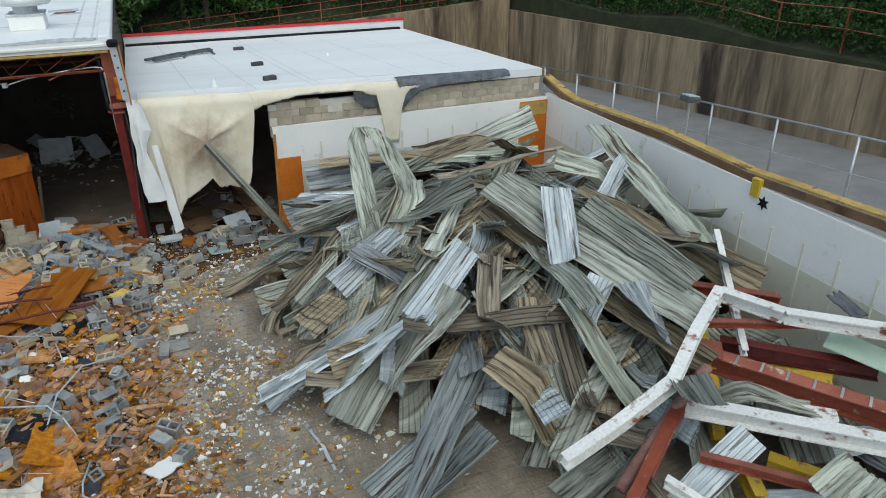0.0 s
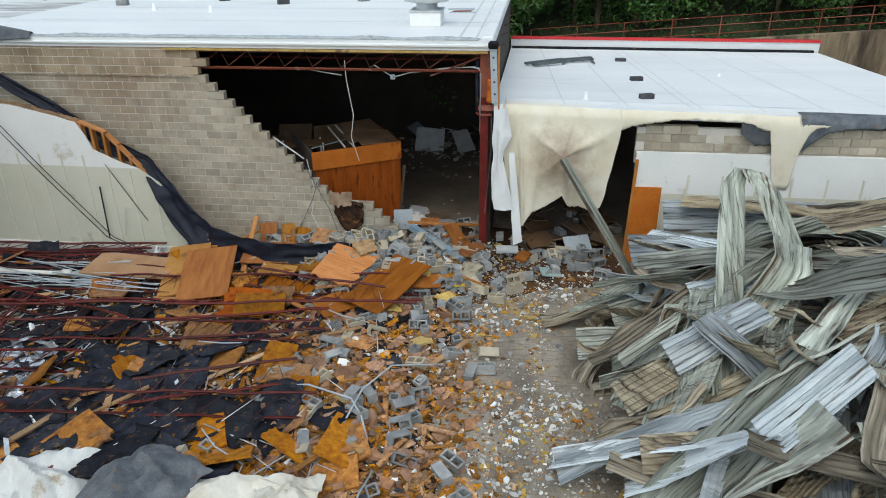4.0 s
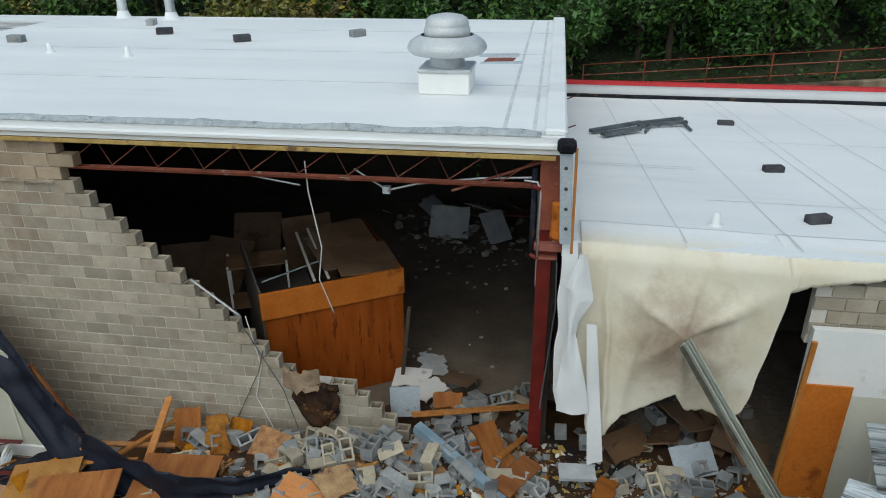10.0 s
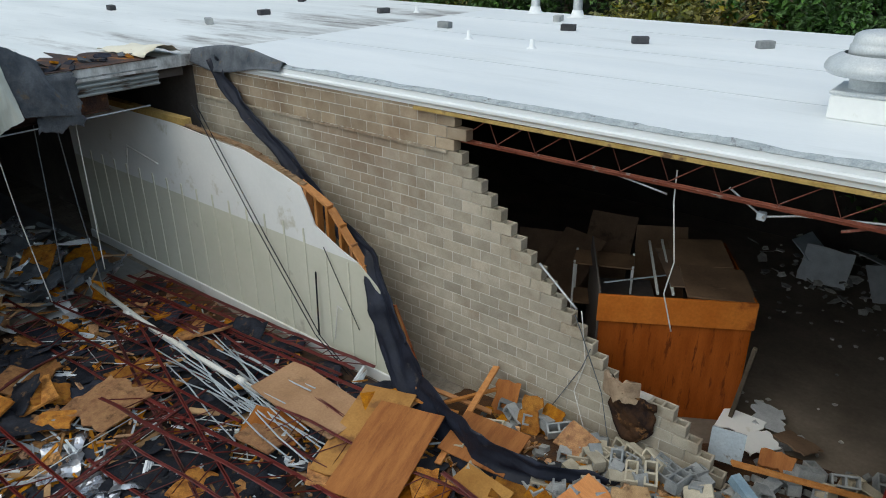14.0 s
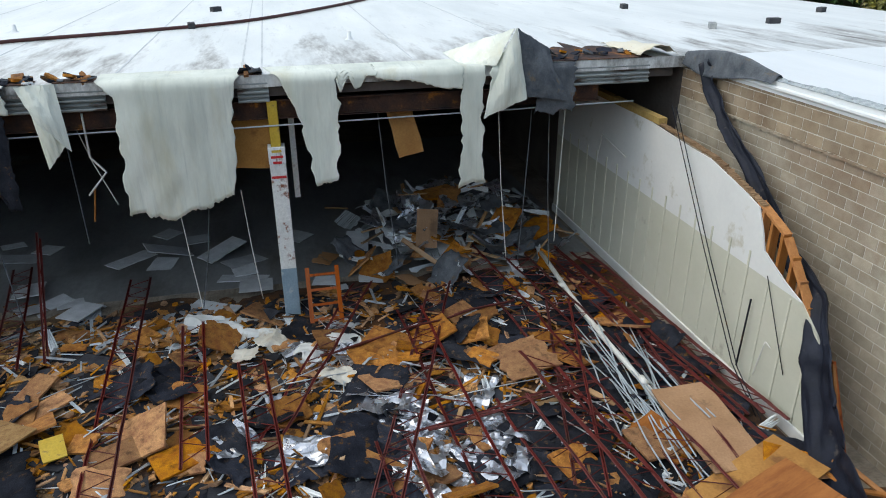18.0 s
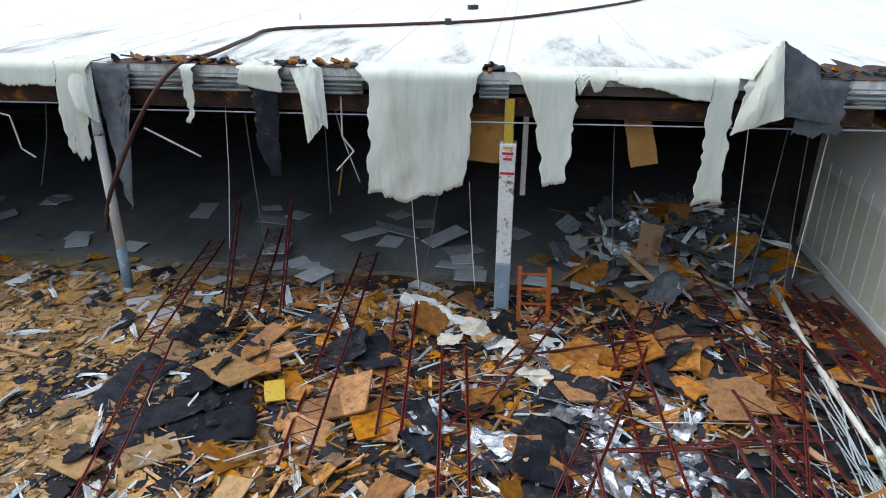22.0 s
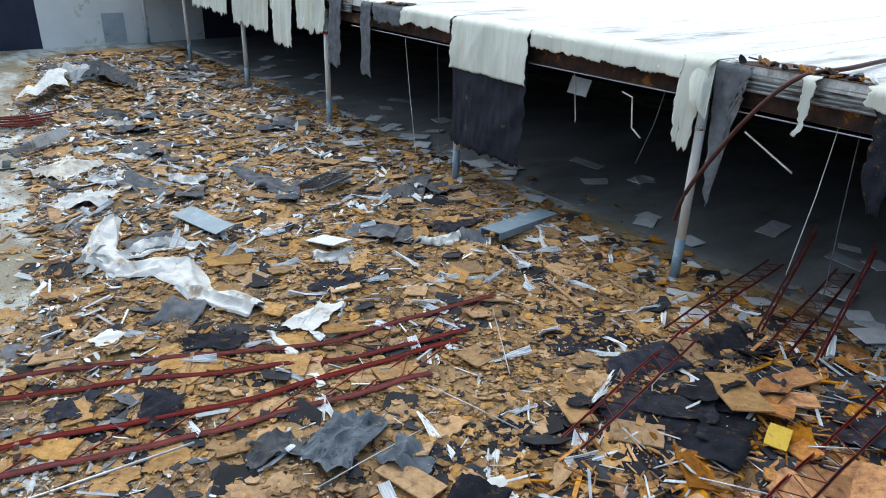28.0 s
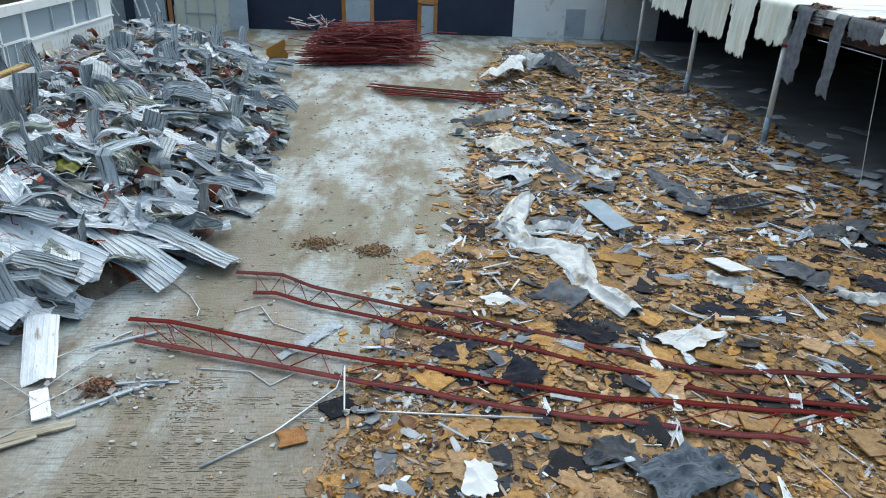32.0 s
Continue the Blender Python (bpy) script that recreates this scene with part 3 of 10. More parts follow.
def outside_height(x, y):
    """The ground outside: a sloping drive to the east, a hill to the north and east."""
    drive = 1.55 - 0.08 * max(min(y, 16), -12)
    if 19.35 < x < 33 and y < -45:
        return -0.35
    if x > 25.9 or y > 15.4:
        d = max(x - 25.9, (y - 15.4) if y > 15.4 else 0)
        return (4.3 if x > 25.9 else 2.6) + min(d * 0.42, 16) + 0.5 * n3(x, y, 0, 0.2)
    if x > 19.35:
        return drive
    return -0.35


def ground_sheet():
    xs = [-1500, -400, -120, -70] + [-60 + 4 * i for i in range(20)] + [19.3, 19.4, 21, 23, 25.85, 25.95] + [28 + 3 * i for i in range(14)] + [90, 160, 400, 1500]
    ys = [-1500, -400, -150, -80] + [-66 + 4 * i for i in range(20)] + [12.5, 15.35, 15.45] + [18 + 3 * i for i in range(14)] + [80, 160, 400, 1500]
    v = [(x, y, outside_height(x, y)) for x in xs for y in ys]
    n = len(ys)
    f = [(i * n + j, (i + 1) * n + j, (i + 1) * n + j + 1, i * n + j + 1) for i in range(len(xs) - 1) for j in range(n - 1)]
    return tagged(part("ground", Geo().add(v, f), M_EARTH), "dark earth hillside under undergrowth round the building", "ground", kind="structure")


ground_sheet()
g = Geo()
ys = [-40 + 2 * i for i in range(28)]
g.add([(x, y, outside_height(20, y) + dz) for y in ys for x, dz in ((19.45, 0.03), (25.84, 0.03))], [(2 * i, 2 * i + 1, 2 * i + 3, 2 * i + 2) for i in range(len(ys) - 1)])
tagged(part("road", g, M_ASPHALT), "grey asphalt drive sloping along the retaining wall", "road", kind="structure")

# roofs
slab("roof_west", -60, -7.45, -64.6, 11.5, 5.26, 5.5, M_ROOFW, "flat white membrane roof with dirty streaks over the dark hall", category="roof")
slab("ceiling_west", -59.8, -7.6, -64.4, -0.25, 5.05, 5.22, M_DARK, "steel deck underside of the flat roof, coloured dark for shade", category="ceiling")
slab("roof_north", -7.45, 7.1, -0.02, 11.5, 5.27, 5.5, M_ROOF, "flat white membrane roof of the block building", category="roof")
slab("ceiling_north", -30, 6.9, 0.25, 11.3, 5.12, 5.24, M_ROOMSHADE, "steel deck underside of the block building, coloured dark for shade", category="ceiling")
# walls closing the rooms, their shade put into the colour
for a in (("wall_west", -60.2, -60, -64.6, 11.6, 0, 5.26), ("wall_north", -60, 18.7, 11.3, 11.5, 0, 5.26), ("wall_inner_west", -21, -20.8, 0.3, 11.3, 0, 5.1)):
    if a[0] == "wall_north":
        slab("wall_north", -60, 6.9, 11.3, 11.5, 0, 5.26, M_ROOMSHADE, "block wall at the back of the room, coloured dark for shade")
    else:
        slab(*a, M_ROOMSHADE, "dark sooty interior wall")
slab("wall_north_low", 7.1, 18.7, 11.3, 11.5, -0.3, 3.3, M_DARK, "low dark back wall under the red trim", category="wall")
slab("wall_divider", 6.9, 7.1, 0.45, 11.3, 0, 5.26, M_ROOMSHADE, "block wall between the tall and the low building, coloured dark for shade", category="wall")
slab("wall_block_west", -20.8, -7.6, 0.0, 0.2, 0, 5.2, M_DARK, "block wall inside the hall, coloured dark for shade", category="wall")

slab("floor_hall", -22, -9.4, -64.4, -1.0, 0.0, 0.005, M_WETFLOOR, "damp grey concrete floor inside the dark hall", category="floor")
slab("floor_room", -20.8, 6.9, 0.4, 11.3, 0.0, 0.004, M_SOIL, "dirty brown concrete floor of the dark room", category="floor")

# low roof, falling to the north
lowz = lambda y: 3.985 - 0.047 * y


def roof_z(x, y):
    """Top of the low roof, twisted a little between its corners."""
    u, v = (x - 7.16) / 11.8, (y - 0.15) / 11.25
    return (1 - v) * (lowz(0) - 0.2 * u) + v * (lowz(11.4) - 0.05 * u) + 0.012 * n3(x * 0.6, y * 0.6)


g = Geo().skin(lambda u, v: (7.16 + (11.79 - 0.5 * v) * u, 0.15 + 11.25 * v, roof_z(7.16 + (11.79 - 0.5 * v) * u, 0.15 + 11.25 * v)), 40, 40, 0.22)
tagged(part("roof_low", g, M_ROOF), "lower flat white membrane roof sloping gently away", "roof", kind="structure")
g = Geo()
g.bar((7.16, 11.5, 3.62), (18.5, 11.5, 3.58), 0.12, 0.36)
par = tagged(part("roof_parapet", g, M_ROOF), "white roof edge with a red metal cap", "parapet", kind="structure")
# black bar stands in for the shadow line below the parapet
part("black_base_strip", Geo().bar((7.2, 11.36, 3.49), (18.3, 11.36, 3.44), 0.1, 0.1), M_FELT, par, "black strip for the shadow at the foot of the parapet")
part("red_cap", Geo().bar((7.16, 11.48, 3.84), (18.5, 11.48, 3.80), 0.2, 0.09), M_REDTRIM, par, "red metal edge trim")

# room of white panels under the low roof
slab("wall_panel_low", 10.62, 19.1, 0.0, 0.12, 0, 2.93, M_PANEL, "white insulated panel wall with slim battens", category="wall")
slab("wall_block_low", 10.6, 18.9, 0.20, 0.34, 2.6, 3.5, M_MORTAR, "grey block wall course above the white panels", category="wall")
slab("wall_low_inner", 7.3, 18.9, 5.0, 5.2, 0, 3.5, M_DARK, "inner wall of the low building, coloured dark for shade", category="wall")
slab("wall_panel_east", 19.1, 19.25, -33, 0.12, 0, 3.02, M_PANEL, "long white insulated panel wall with slim battens", category="wall")
slab("wall_east_outer", 19.3, 19.5, -34, 11.4, -0.3, 2.7, M_CMU2, "grey block wall behind the white panels", category="wall")
slab("wall_south", -60, 27, -64.8, -64.5, 0, 7.0, M_NAVY, "dark navy painted end wall of the hall", category="wall")
slab("wall_south_white", -12, -0.9, -64.5, -64.42, 0, 6.0, M_PANEL, "white painted stretch of the end wall", category="wall")

# retaining wall
g = Geo()
for i in range(19):
    y0, y1 = -42 + 3.05 * i, -42 + 3.05 * i + 3.03
    z0, z1 = (4.32 - 0.045 * max(yy + 7, 0) for yy in (y0, y1))
    xx = 25.9 + 0.02 * n3(i * 3.1)
    g.add([(xx + dx, yy, zz) for yy, zt in ((y0, z0), (y1, z1)) for dx, zz in ((-0.18, -1.5), (0.18, -1.5), (0.18, zt), (-0.18, zt))], [(0, 1, 2, 3), (7, 6, 5, 4), (0, 4, 5, 1), (1, 5, 6, 2), (2, 6, 7, 3), (3, 7, 4, 0)])
for i in range(6):
    x1, x0 = 25.7 - 3.05 * i, 25.7 - 3.05 * i - 3.03
    z1, z0 = 3.95 - 0.23 * i, 3.95 - 0.23 * (i + 1)
    g.add([(xx, yy, zz) for xx, zt in ((x0, z0), (x1, z1)) for yy, zz in ((15.22, -1.5), (15.58, -1.5), (15.58, zt), (15.22, zt))], [(3, 2, 1, 0), (4, 5, 6, 7), (0, 1, 5, 4), (1, 2, 6, 5), (2, 3, 7, 6), (3, 0, 4, 7)])
tagged(part("wall_retaining", g, M_RETAIN), "tall water-stained concrete retaining wall below the trees", "wall", kind="structure")

# ---- the broken block wall ----
RIGHT = [-0.17, 0.08, -0.15, -0.35]
wall_block = thing("wall_block_broken", "grey concrete block wall broken off in steps", "wall", kind="structure")
bl = Geo().box((0.394, 0.19, S - 0.014), bevel=0.006).mesh("block", M_CMU)
bh = Geo().box((0.195, 0.19, S - 0.014), bevel=0.006).mesh("block", M_CMU)


def hollow_geo(w=0.398):
    h = Geo()
    for y in (-0.079, 0.079):
        h.box((w, 0.032, 0.192), (0, y, 0), bevel=0.004)
    n = 3 if w > 0.3 else 2
    for i in range(n):
        h.box((0.032, 0.126, 0.190), (-w / 2 + 0.016 + i * (w - 0.032) / (n - 1), 0, 0))
    return h


hol, hol_half = hollow_geo().mesh("block", M_CMU), hollow_geo(0.195).mesh("block", M_CMU)
core, joined, joined_top = Geo(), Geo(), Geo()
bl_top = Geo().box((0.394, 0.19, S - 0.014), bevel=0.006).mesh("block", M_CMUTOP)
X_SPLIT = -2.4
for c in range(-4, 23):
    top = 4.6 - c * S
    right = RIGHT[-c - 1] if c < 0 else (c * S if c <= 15 else 4.06 + (c - 16) * 0.215)
    zc, shift = top - S / 2, 0.0 if c % 2 else 0.2032
    x = right
    first = True
    while x > -7.6:
        w = 0.4064 if x > -7.2 else max(x + 7.6, 0.1)
        xc = x - w / 2
        jog = 0.004 * n3(x * 3.1, c * 1.7)
        if xc > X_SPLIT:
            ob = part("block", hol if first and c >= 0 else bl_top if c < 0 else bl, M_CMU, wall_block)
            ob.location = (xc, 0.095 + jog, zc)
        else:
            (joined_top if c < 0 else joined).box((w - 0.012, 0.19, S - 0.014), (xc, 0.095 + jog, zc), bevel=0.006)
        first = False
        x -= w
    core.box((right - 0.41 + 7.6, 0.174, S), ((right - 0.41 - 7.6) / 2, 0.095, zc))
part("mortar", core, M_MORTAR, wall_block, "pale mortar core")
tagged(part("block_courses", joined, M_CMU2, wall_block), kind="stuff")
tagged(part("block_courses", joined_top, M_CMUTOP, wall_block, "tan stained upper courses"), kind="stuff")
# ragged mortar ledge left by the old roof line
g = Geo()
for i in range(90):
    x = -7.3 + i * 0.078
    z = 4.58 + 0.02 * n3(i * 0.9)
    g.box((0.09 + 0.05 * n3(i * 1.3), 0.07, 0.04 + 0.03 * n3(i * 2.9)), (x, -0.006, z), (20 * n3(i * 2.1), 30 * n3(i * 3.3), 20 * n3(i * 1.1)))
part("mortar_ledge", g, M_CMU2, wall_block, "ragged broken mortar line")

# ---- panel wall in front of the block wall ----
panel = thing("wall_panel_west", "cream and white panel wall torn open at its end", "wall", kind="structure")
PY = -0.85


def upright(outline, y, depth):
    """A plate standing in a plane of constant y, from x and z."""
    return Geo().prism(outline, depth, Matrix(((1, 0, 0, 0), (0, 0, 1, y), (0, 1, 0, 0), (0, 0, 0, 1))))


top_line = [(-4.4, 3.86), (-4.85, 3.96), (-5.6, 3.99), (-7.4, 4.13), (-12.6, 4.13)]
part("upper_skin", upright([(-12.6, 2.46), (-1.75, 2.40), (-2.2, 2.55), (-2.86, 2.86), (-3.0, 3.2), (-3.2, 3.56), (-3.7, 3.7)] + top_line, PY, 0.03), M_PANEL, panel, "white upper panel facing")
part("lower_skin", upright([(-12.6, 0.02), (-0.66, 0.02), (-0.72, 0.4), (-0.95, 1.3), (-1.06, 1.78), (-1.28, 2.05), (-1.75, 2.40), (-12.6, 2.46)], PY, 0.03), M_CREAM, panel, "cream lower panel facing")
part("base_strip", Geo().box((11.9, 0.05, 0.24), (-6.65, PY - 0.02, 0.13), bevel=0.01), M_PANEL, panel, "white base strip")
for i in range(20):
    x = -12.2 + 0.6 * i
    h = 2.72 if x < -2.6 else (2.35 if x < -1.6 else 1.5)
    part("batten", Geo().box((0.045, 0.02, h - 0.25), (x, PY - 0.012, 0.25 + (h - 0.25) / 2), bevel=0.004), M_BATTEN, panel)
for i, (x, z) in enumerate(((-3.12, 3.56), (-2.85, 3.44), (-2.55, 3.30), (-2.22, 3.02), (-1.95, 2.70), (-1.66, 2.36), (-1.36, 2.02), (-1.08, 1.7))):
    part("stud", Geo().box((0.07, 0.16, z), (x, PY + 0.12, z / 2), bevel=0.004), M_STUD, panel)
part("top_plate", Geo().bar((-3.3, PY + 0.11, 3.62), (-2.5, PY + 0.11, 3.30), 0.16, 0.045).bar((-2.48, PY + 0.11, 3.26), (-1.35, PY + 0.11, 1.98), 0.16, 0.045), M_STUD, panel, "split wooden top plate")
part("top_rail", Geo().bar((-12.6, PY + 0.1, 4.2), (-6.9, PY + 0.1, 4.2), 0.2, 0.14), M_LEDGE, panel, "ochre wooden rail")
g = Geo()
for i in range(70):
    x = -7.6 + i * 0.064
    z = np.interp(x, [-7.4, -4.85, -4.4, -3.2], [4.13, 3.96, 3.86, 3.56])
    g.box((0.09, 0.12, 0.03 + 0.06 * abs(n3(i * 0.7))), (x, PY + 0.09, z + 0.04), (30 * n3(i), 40 * n3(i * 1.7), 60 * n3(i * 2.3)))
part("splinters", g, M_WOOD, panel, "splintered timber along the torn top")
part("end_board", Geo().bar((-1.05, PY + 0.14, 1.7), (-0.2, PY + 0.1, 0.05), 0.05, 0.2), M_PLY, panel, "orange board at the torn end")

# ---- steel at the opening ----
col = thing("steel_column", "dark red steel column under the roof corner", "column")
g = Geo()
for y in (0.22, 0.40):
    g.box((0.2, 0.014, 4.9), (6.92, y, 2.45))
g.box((0.012, 0.18, 4.9), (6.92, 0.31, 2.45))
part("shaft", g, M_RED, col)
part("base_plate", Geo().box((0.35, 0.35, 0.025), (6.92, 0.31, 0.0135)), M_RED, col)
fas = thing("steel_fascia", "pale grey steel channel bolted to the roof corner", "fascia")
part("channel", Geo().box((0.16, 0.06, 1.3), (7.16, -0.12, 4.72), (0, -3, 0), bevel=0.01), M_GREYST, fas)
for k in range(4):
    part("bolt_hole", Geo().tube([(7.16 - 0.016 * (k - 1.5), -0.155, 4.3 + 0.28 * k), (7.16 - 0.016 * (k - 1.5), -0.165, 4.3 + 0.28 * k)], 0.025, 8), M_BRICKPAD, fas)
part("cap", Geo().box((0.24, 0.24, 0.16), (7.13, -0.1, 5.42), bevel=0.04), M_FELT, fas)
part("wood_edge", Geo().box((0.035, 0.1, 1.45), (7.27, -0.1, 4.66), (0, -1, 0)), M_STUD, fas, "split wooden edge strip")
corner = thing("corner_bracing", "rusted steel brackets and orange insulation behind the roof corner", "bracing")
part("upper_plate", Geo().box((0.34, 0.02, 1.1), (6.98, 0.12, 4.7), bevel=0.004), M_BROWNST, corner)
part("gusset", Geo().box((0.42, 0.16, 0.12), (6.98, 0.2, 3.88), bevel=0.01).box((0.3, 0.2, 0.03), (6.95, 0.2, 3.72)), M_RUST, corner)
part("insulation", Geo().skin(lambda u, v: (7.0 + 0.14 * math.sin(math.pi * u) + 0.04 * n3(u * 4, v * 5), 0.06 - 0.06 * math.sin(math.pi * u) - 0.03 * n3(u * 5, v * 6, 2), 4.05 + 0.55 * v), 8, 12, 0.03), M_ORANGE, corner, "crumpled orange insulation", smooth=True)
part("black_pipe", Geo().tube([(6.74, 0.2, 5.0), (6.74, 0.2, 3.75)], 0.04, 10), M_FELT, corner, smooth=True)
part("conduit", Geo().tube([(6.6, 0.12, 4.86), (6.78, 0.12, 4.84), (6.83, 0.1, 4.7), (6.82, 0.1, 3.7)], 0.016, 8), M_CONDUIT, corner, smooth=True)
for z in (4.8, 3.78):
    part("red_coupling", Geo().tube([(6.72, 0.1, z), (6.82, 0.1, z - 0.06)], 0.03, 8), M_RED2, corner, smooth=True)
part("drop_cable", Geo().tube([(7.1, 0.05, 3.7), (7.12, 0.0, 3.0), (7.06, 0.02, 2.2), (6.98, 0.0, 1.2)], 0.012, 6), M_GREYRAG, corner)
part("brace", Geo().bar((5.6, 0.24, 4.62), (6.85, 0.24, 5.1), 0.03, 0.03), M_RUST, corner)


def joist(L, depth, at, name="steel_joist", label="dark red open-web steel joist", group="fallen steel joists", material=None, bend=0.0, path=None, panels=0, cw=0.05):
    """An open-web joist along its own x; path(u) bends it."""
    ob = thing(name, label, "joist", group, at=at)
    material = material or M_RED
    n = panels or max(6, int(L / 0.6))
    p = path or (lambda u: (u * L, bend * math.sin(math.pi * u) * L, 0))
    for nm, z in (("top_chord", depth), ("bottom_chord", 0.0)):
        g = Geo()
        pts = [p(i / n) for i in range(n + 1)]
        g.skin(lambda u, v: Vector(p(u)) + Vector((0, cw * (2 * v - 1), z - (0.045 if 0.3 < v < 0.7 else 0.0))), n, 6, 0.008)
        part(nm, g, material, ob)
    g = Geo()
    zig = [Vector(p((i + 0.5) / n if i % 2 else i / n)) + Vector((0, 0, depth - 0.02 if i % 2 else 0.02)) for i in range(0, n + 1)]
    g.tube(zig, 0.011, 5)
    part("web", g, material, ob)
    return ob


joist(8.6, 0.42, pose(-1.6, 0.2, 4.78), label="brown open-web steel joist spanning under the roof edge", group="roof joists", material=M_BROWNST, panels=24, cw=0.06)
for i in range(5):
    joist(7.9, 0.42, pose(-0.9, 2.2 + 2.0 * i, 4.68), label="dark red open-web steel joist under the roof deck", group="roof joists")
g = Geo().box((8.0, 0.05, 0.05), (3.0, -0.05, 5.235))
tagged(part("trim", g, M_LEDGE), "thin ochre wood nailer under the roof edge", "trim", kind="structure")
g = Geo().box((14.5, 0.06, 0.08), (-0.15, -0.05, 5.38), bevel=0.02)
tagged(part("roof_edge_strip", g, M_ROOF), "white metal roof edge strip", "trim", kind="structure")


# ---- hanging membrane along the west roof ----
def drape(name, y0, y1, low, label, material, x=-7.42, seed=0, taper=(0.0, 0.0), ragged=0.15, sway=0.12, top=5.505, lap=0.8, fold=1.0, group="hanging roof membrane", left=None, right=None):
    """A stiff torn strip that rolls over the roof edge; low is its hem, one height or a few (u, height); left and right draw its sides in by (v, metres)."""
    w = y1 - y0
    nu, nv = max(8, int(abs(w) / 0.035)), 34
    hem = low if isinstance(low, list) else [(0, low), (1, low)]
    left, right = left or [(0, 0), (1, taper[0])], right or [(0, 0), (1, taper[1])]
    soft = 0.24

    def side(line, v, k):
        return float(np.interp(v, *zip(*line))) + min(1, v * 4) * (0.035 * round(2.5 * n3(v * 13, k)) + 0.05 * n3(v * 4, k + 2.2) + 0.02 * n3(v * 40, k + 5.1))

    def place(u, v):
        step = round(3.0 * n3(u * w * 4.2 + seed, 3.3)) / 3.0
        notch = -0.9 * max(0.0, n3(u * w * 9 + seed, 7.7) - 0.25)
        zlow = float(np.interp(u, *zip(*hem))) + ragged * (0.8 * n3(u * w * 1.6 + seed * 7.7, seed) + 0.9 * step + 0.35 * n3(u * w * 17 + seed, 5.1) - notch)
        a, b = y0 + side(left, v, seed + 1.7), y1 - side(right, v, seed + 6.3)
        y = a + (b - a) * u
        s = v * (lap + 0.12 + top - zlow)
        if s < lap:
            return (x - 0.02 - lap + s, y, top + 0.006 + 0.006 * n3(y * 2, s * 3, seed))
        s -= lap
        th = min(s / soft, math.pi / 2)
        out, down = soft * 0.7 * math.sin(th), soft * 0.7 * (1 - math.cos(th)) + max(0.0, s - soft * math.pi / 2)
        crease = 0.3 - abs(n3(y * 1.1 + 0.5 * s, s * 0.5, seed))
        wob = fold * (0.10 * n3(y * 0.6, s * 0.4, seed) + 0.05 * crease + 0.018 * n3(y * 5, s * 1.5, seed))
        return (x - 0.02 + out + wob * min(1, s) + sway * s * 0.12, y + 0.03 * n3(y, s * 2, seed) * s, top + 0.006 - down)

    return tagged(part(name, Geo().skin(place, nu, nv, 0.004), material, smooth=True), label, "membrane", group)


WHITE = "torn white roof membrane hanging over the roof edge"
GREYL = "torn dark grey felt hanging from the roof edge"
for i, (a, b, low, t0, t1, rg) in enumerate(((-62, -52, 4.0, 0, 0, 0.22), (-52, -46.2, 3.6, 0, 0.4, 0.22), (-46, -41, 3.3, 0.3, 0.4, 0.22), (-41, -38.6, 2.9, 0.3, 0.4, 0.2), (-38.4, -35.6, 3.8, 0, 0.4, 0.2), (-30.2, -27.3, 4.9, 0, 0, 0.1), (-27.2, -23.7, 3.86, 0, 0.0, 0.05), (-23.7, -18.7, 4.92, 0, 0, 0.1))):
    drape("membrane_strip", a, b, low, WHITE, M_DRAPE, seed=i, taper=(t0, t1), ragged=rg)
for i, (a, b, low, left, right, rg) in enumerate((
        (-18.72, -17.85, [(0, 3.45), (0.3, 3.5), (0.5, 3.3), (1, 3.4)], [(0, 0), (0.5, 0.02), (1, 0.08)], [(0, 0), (0.5, 0.12), (1, 0.36)], 0.16),
        (-15.9, -15.55, [(0, 4.25), (1, 4.2)], [(0, 0), (1, 0.02)], [(0, 0), (0.6, 0.08), (1, 0.26)], 0.05),
        (-14.64, -13.76, [(0, 5.02), (1, 4.9)], None, None, 0.05),
        (-12.26, -9.4, [(0, 2.8), (0.16, 2.86), (0.2, 2.7), (0.45, 2.62), (0.6, 2.84), (1, 3.05)], [(0, 0), (0.26, 0.04), (0.36, 0.3), (1, 0.28)], [(0, 0), (0.12, 0.05), (0.3, 0.3), (1, 0.55)], 0.10),
        (-9.2, -7.78, [(0, 3.12), (1, 3.2)], [(0, 0), (0.25, 0.22), (0.5, 0.62), (1, 0.86)], [(0, 0), (1, 0.06)], 0.04),
        (-7.8, -6.97, [(0, 5.28), (0.1, 5.0), (0.3, 5.32), (0.45, 5.05), (0.6, 5.1), (0.75, 5.32), (1, 5.34)], None, None, 0.05),
        (-6.99, -5.2, [(0, 5.26), (0.4, 5.15), (1, 4.98)], None, None, 0.06),
        (-5.32, -4.6, [(0, 2.82), (0.5, 2.9), (1, 2.92)], [(0, 0), (0.4, 0.1), (1, 0.03)], [(0, 0), (0.4, 0.2), (1, 0.1)], 0.04),
        (-4.62, -3.6, 4.7, None, [(0, 0), (1, 0.3)], 0.1))):
    drape("membrane_strip", a, b, low, WHITE, M_DRAPE, seed=20 + i, left=left, right=right, ragged=rg)
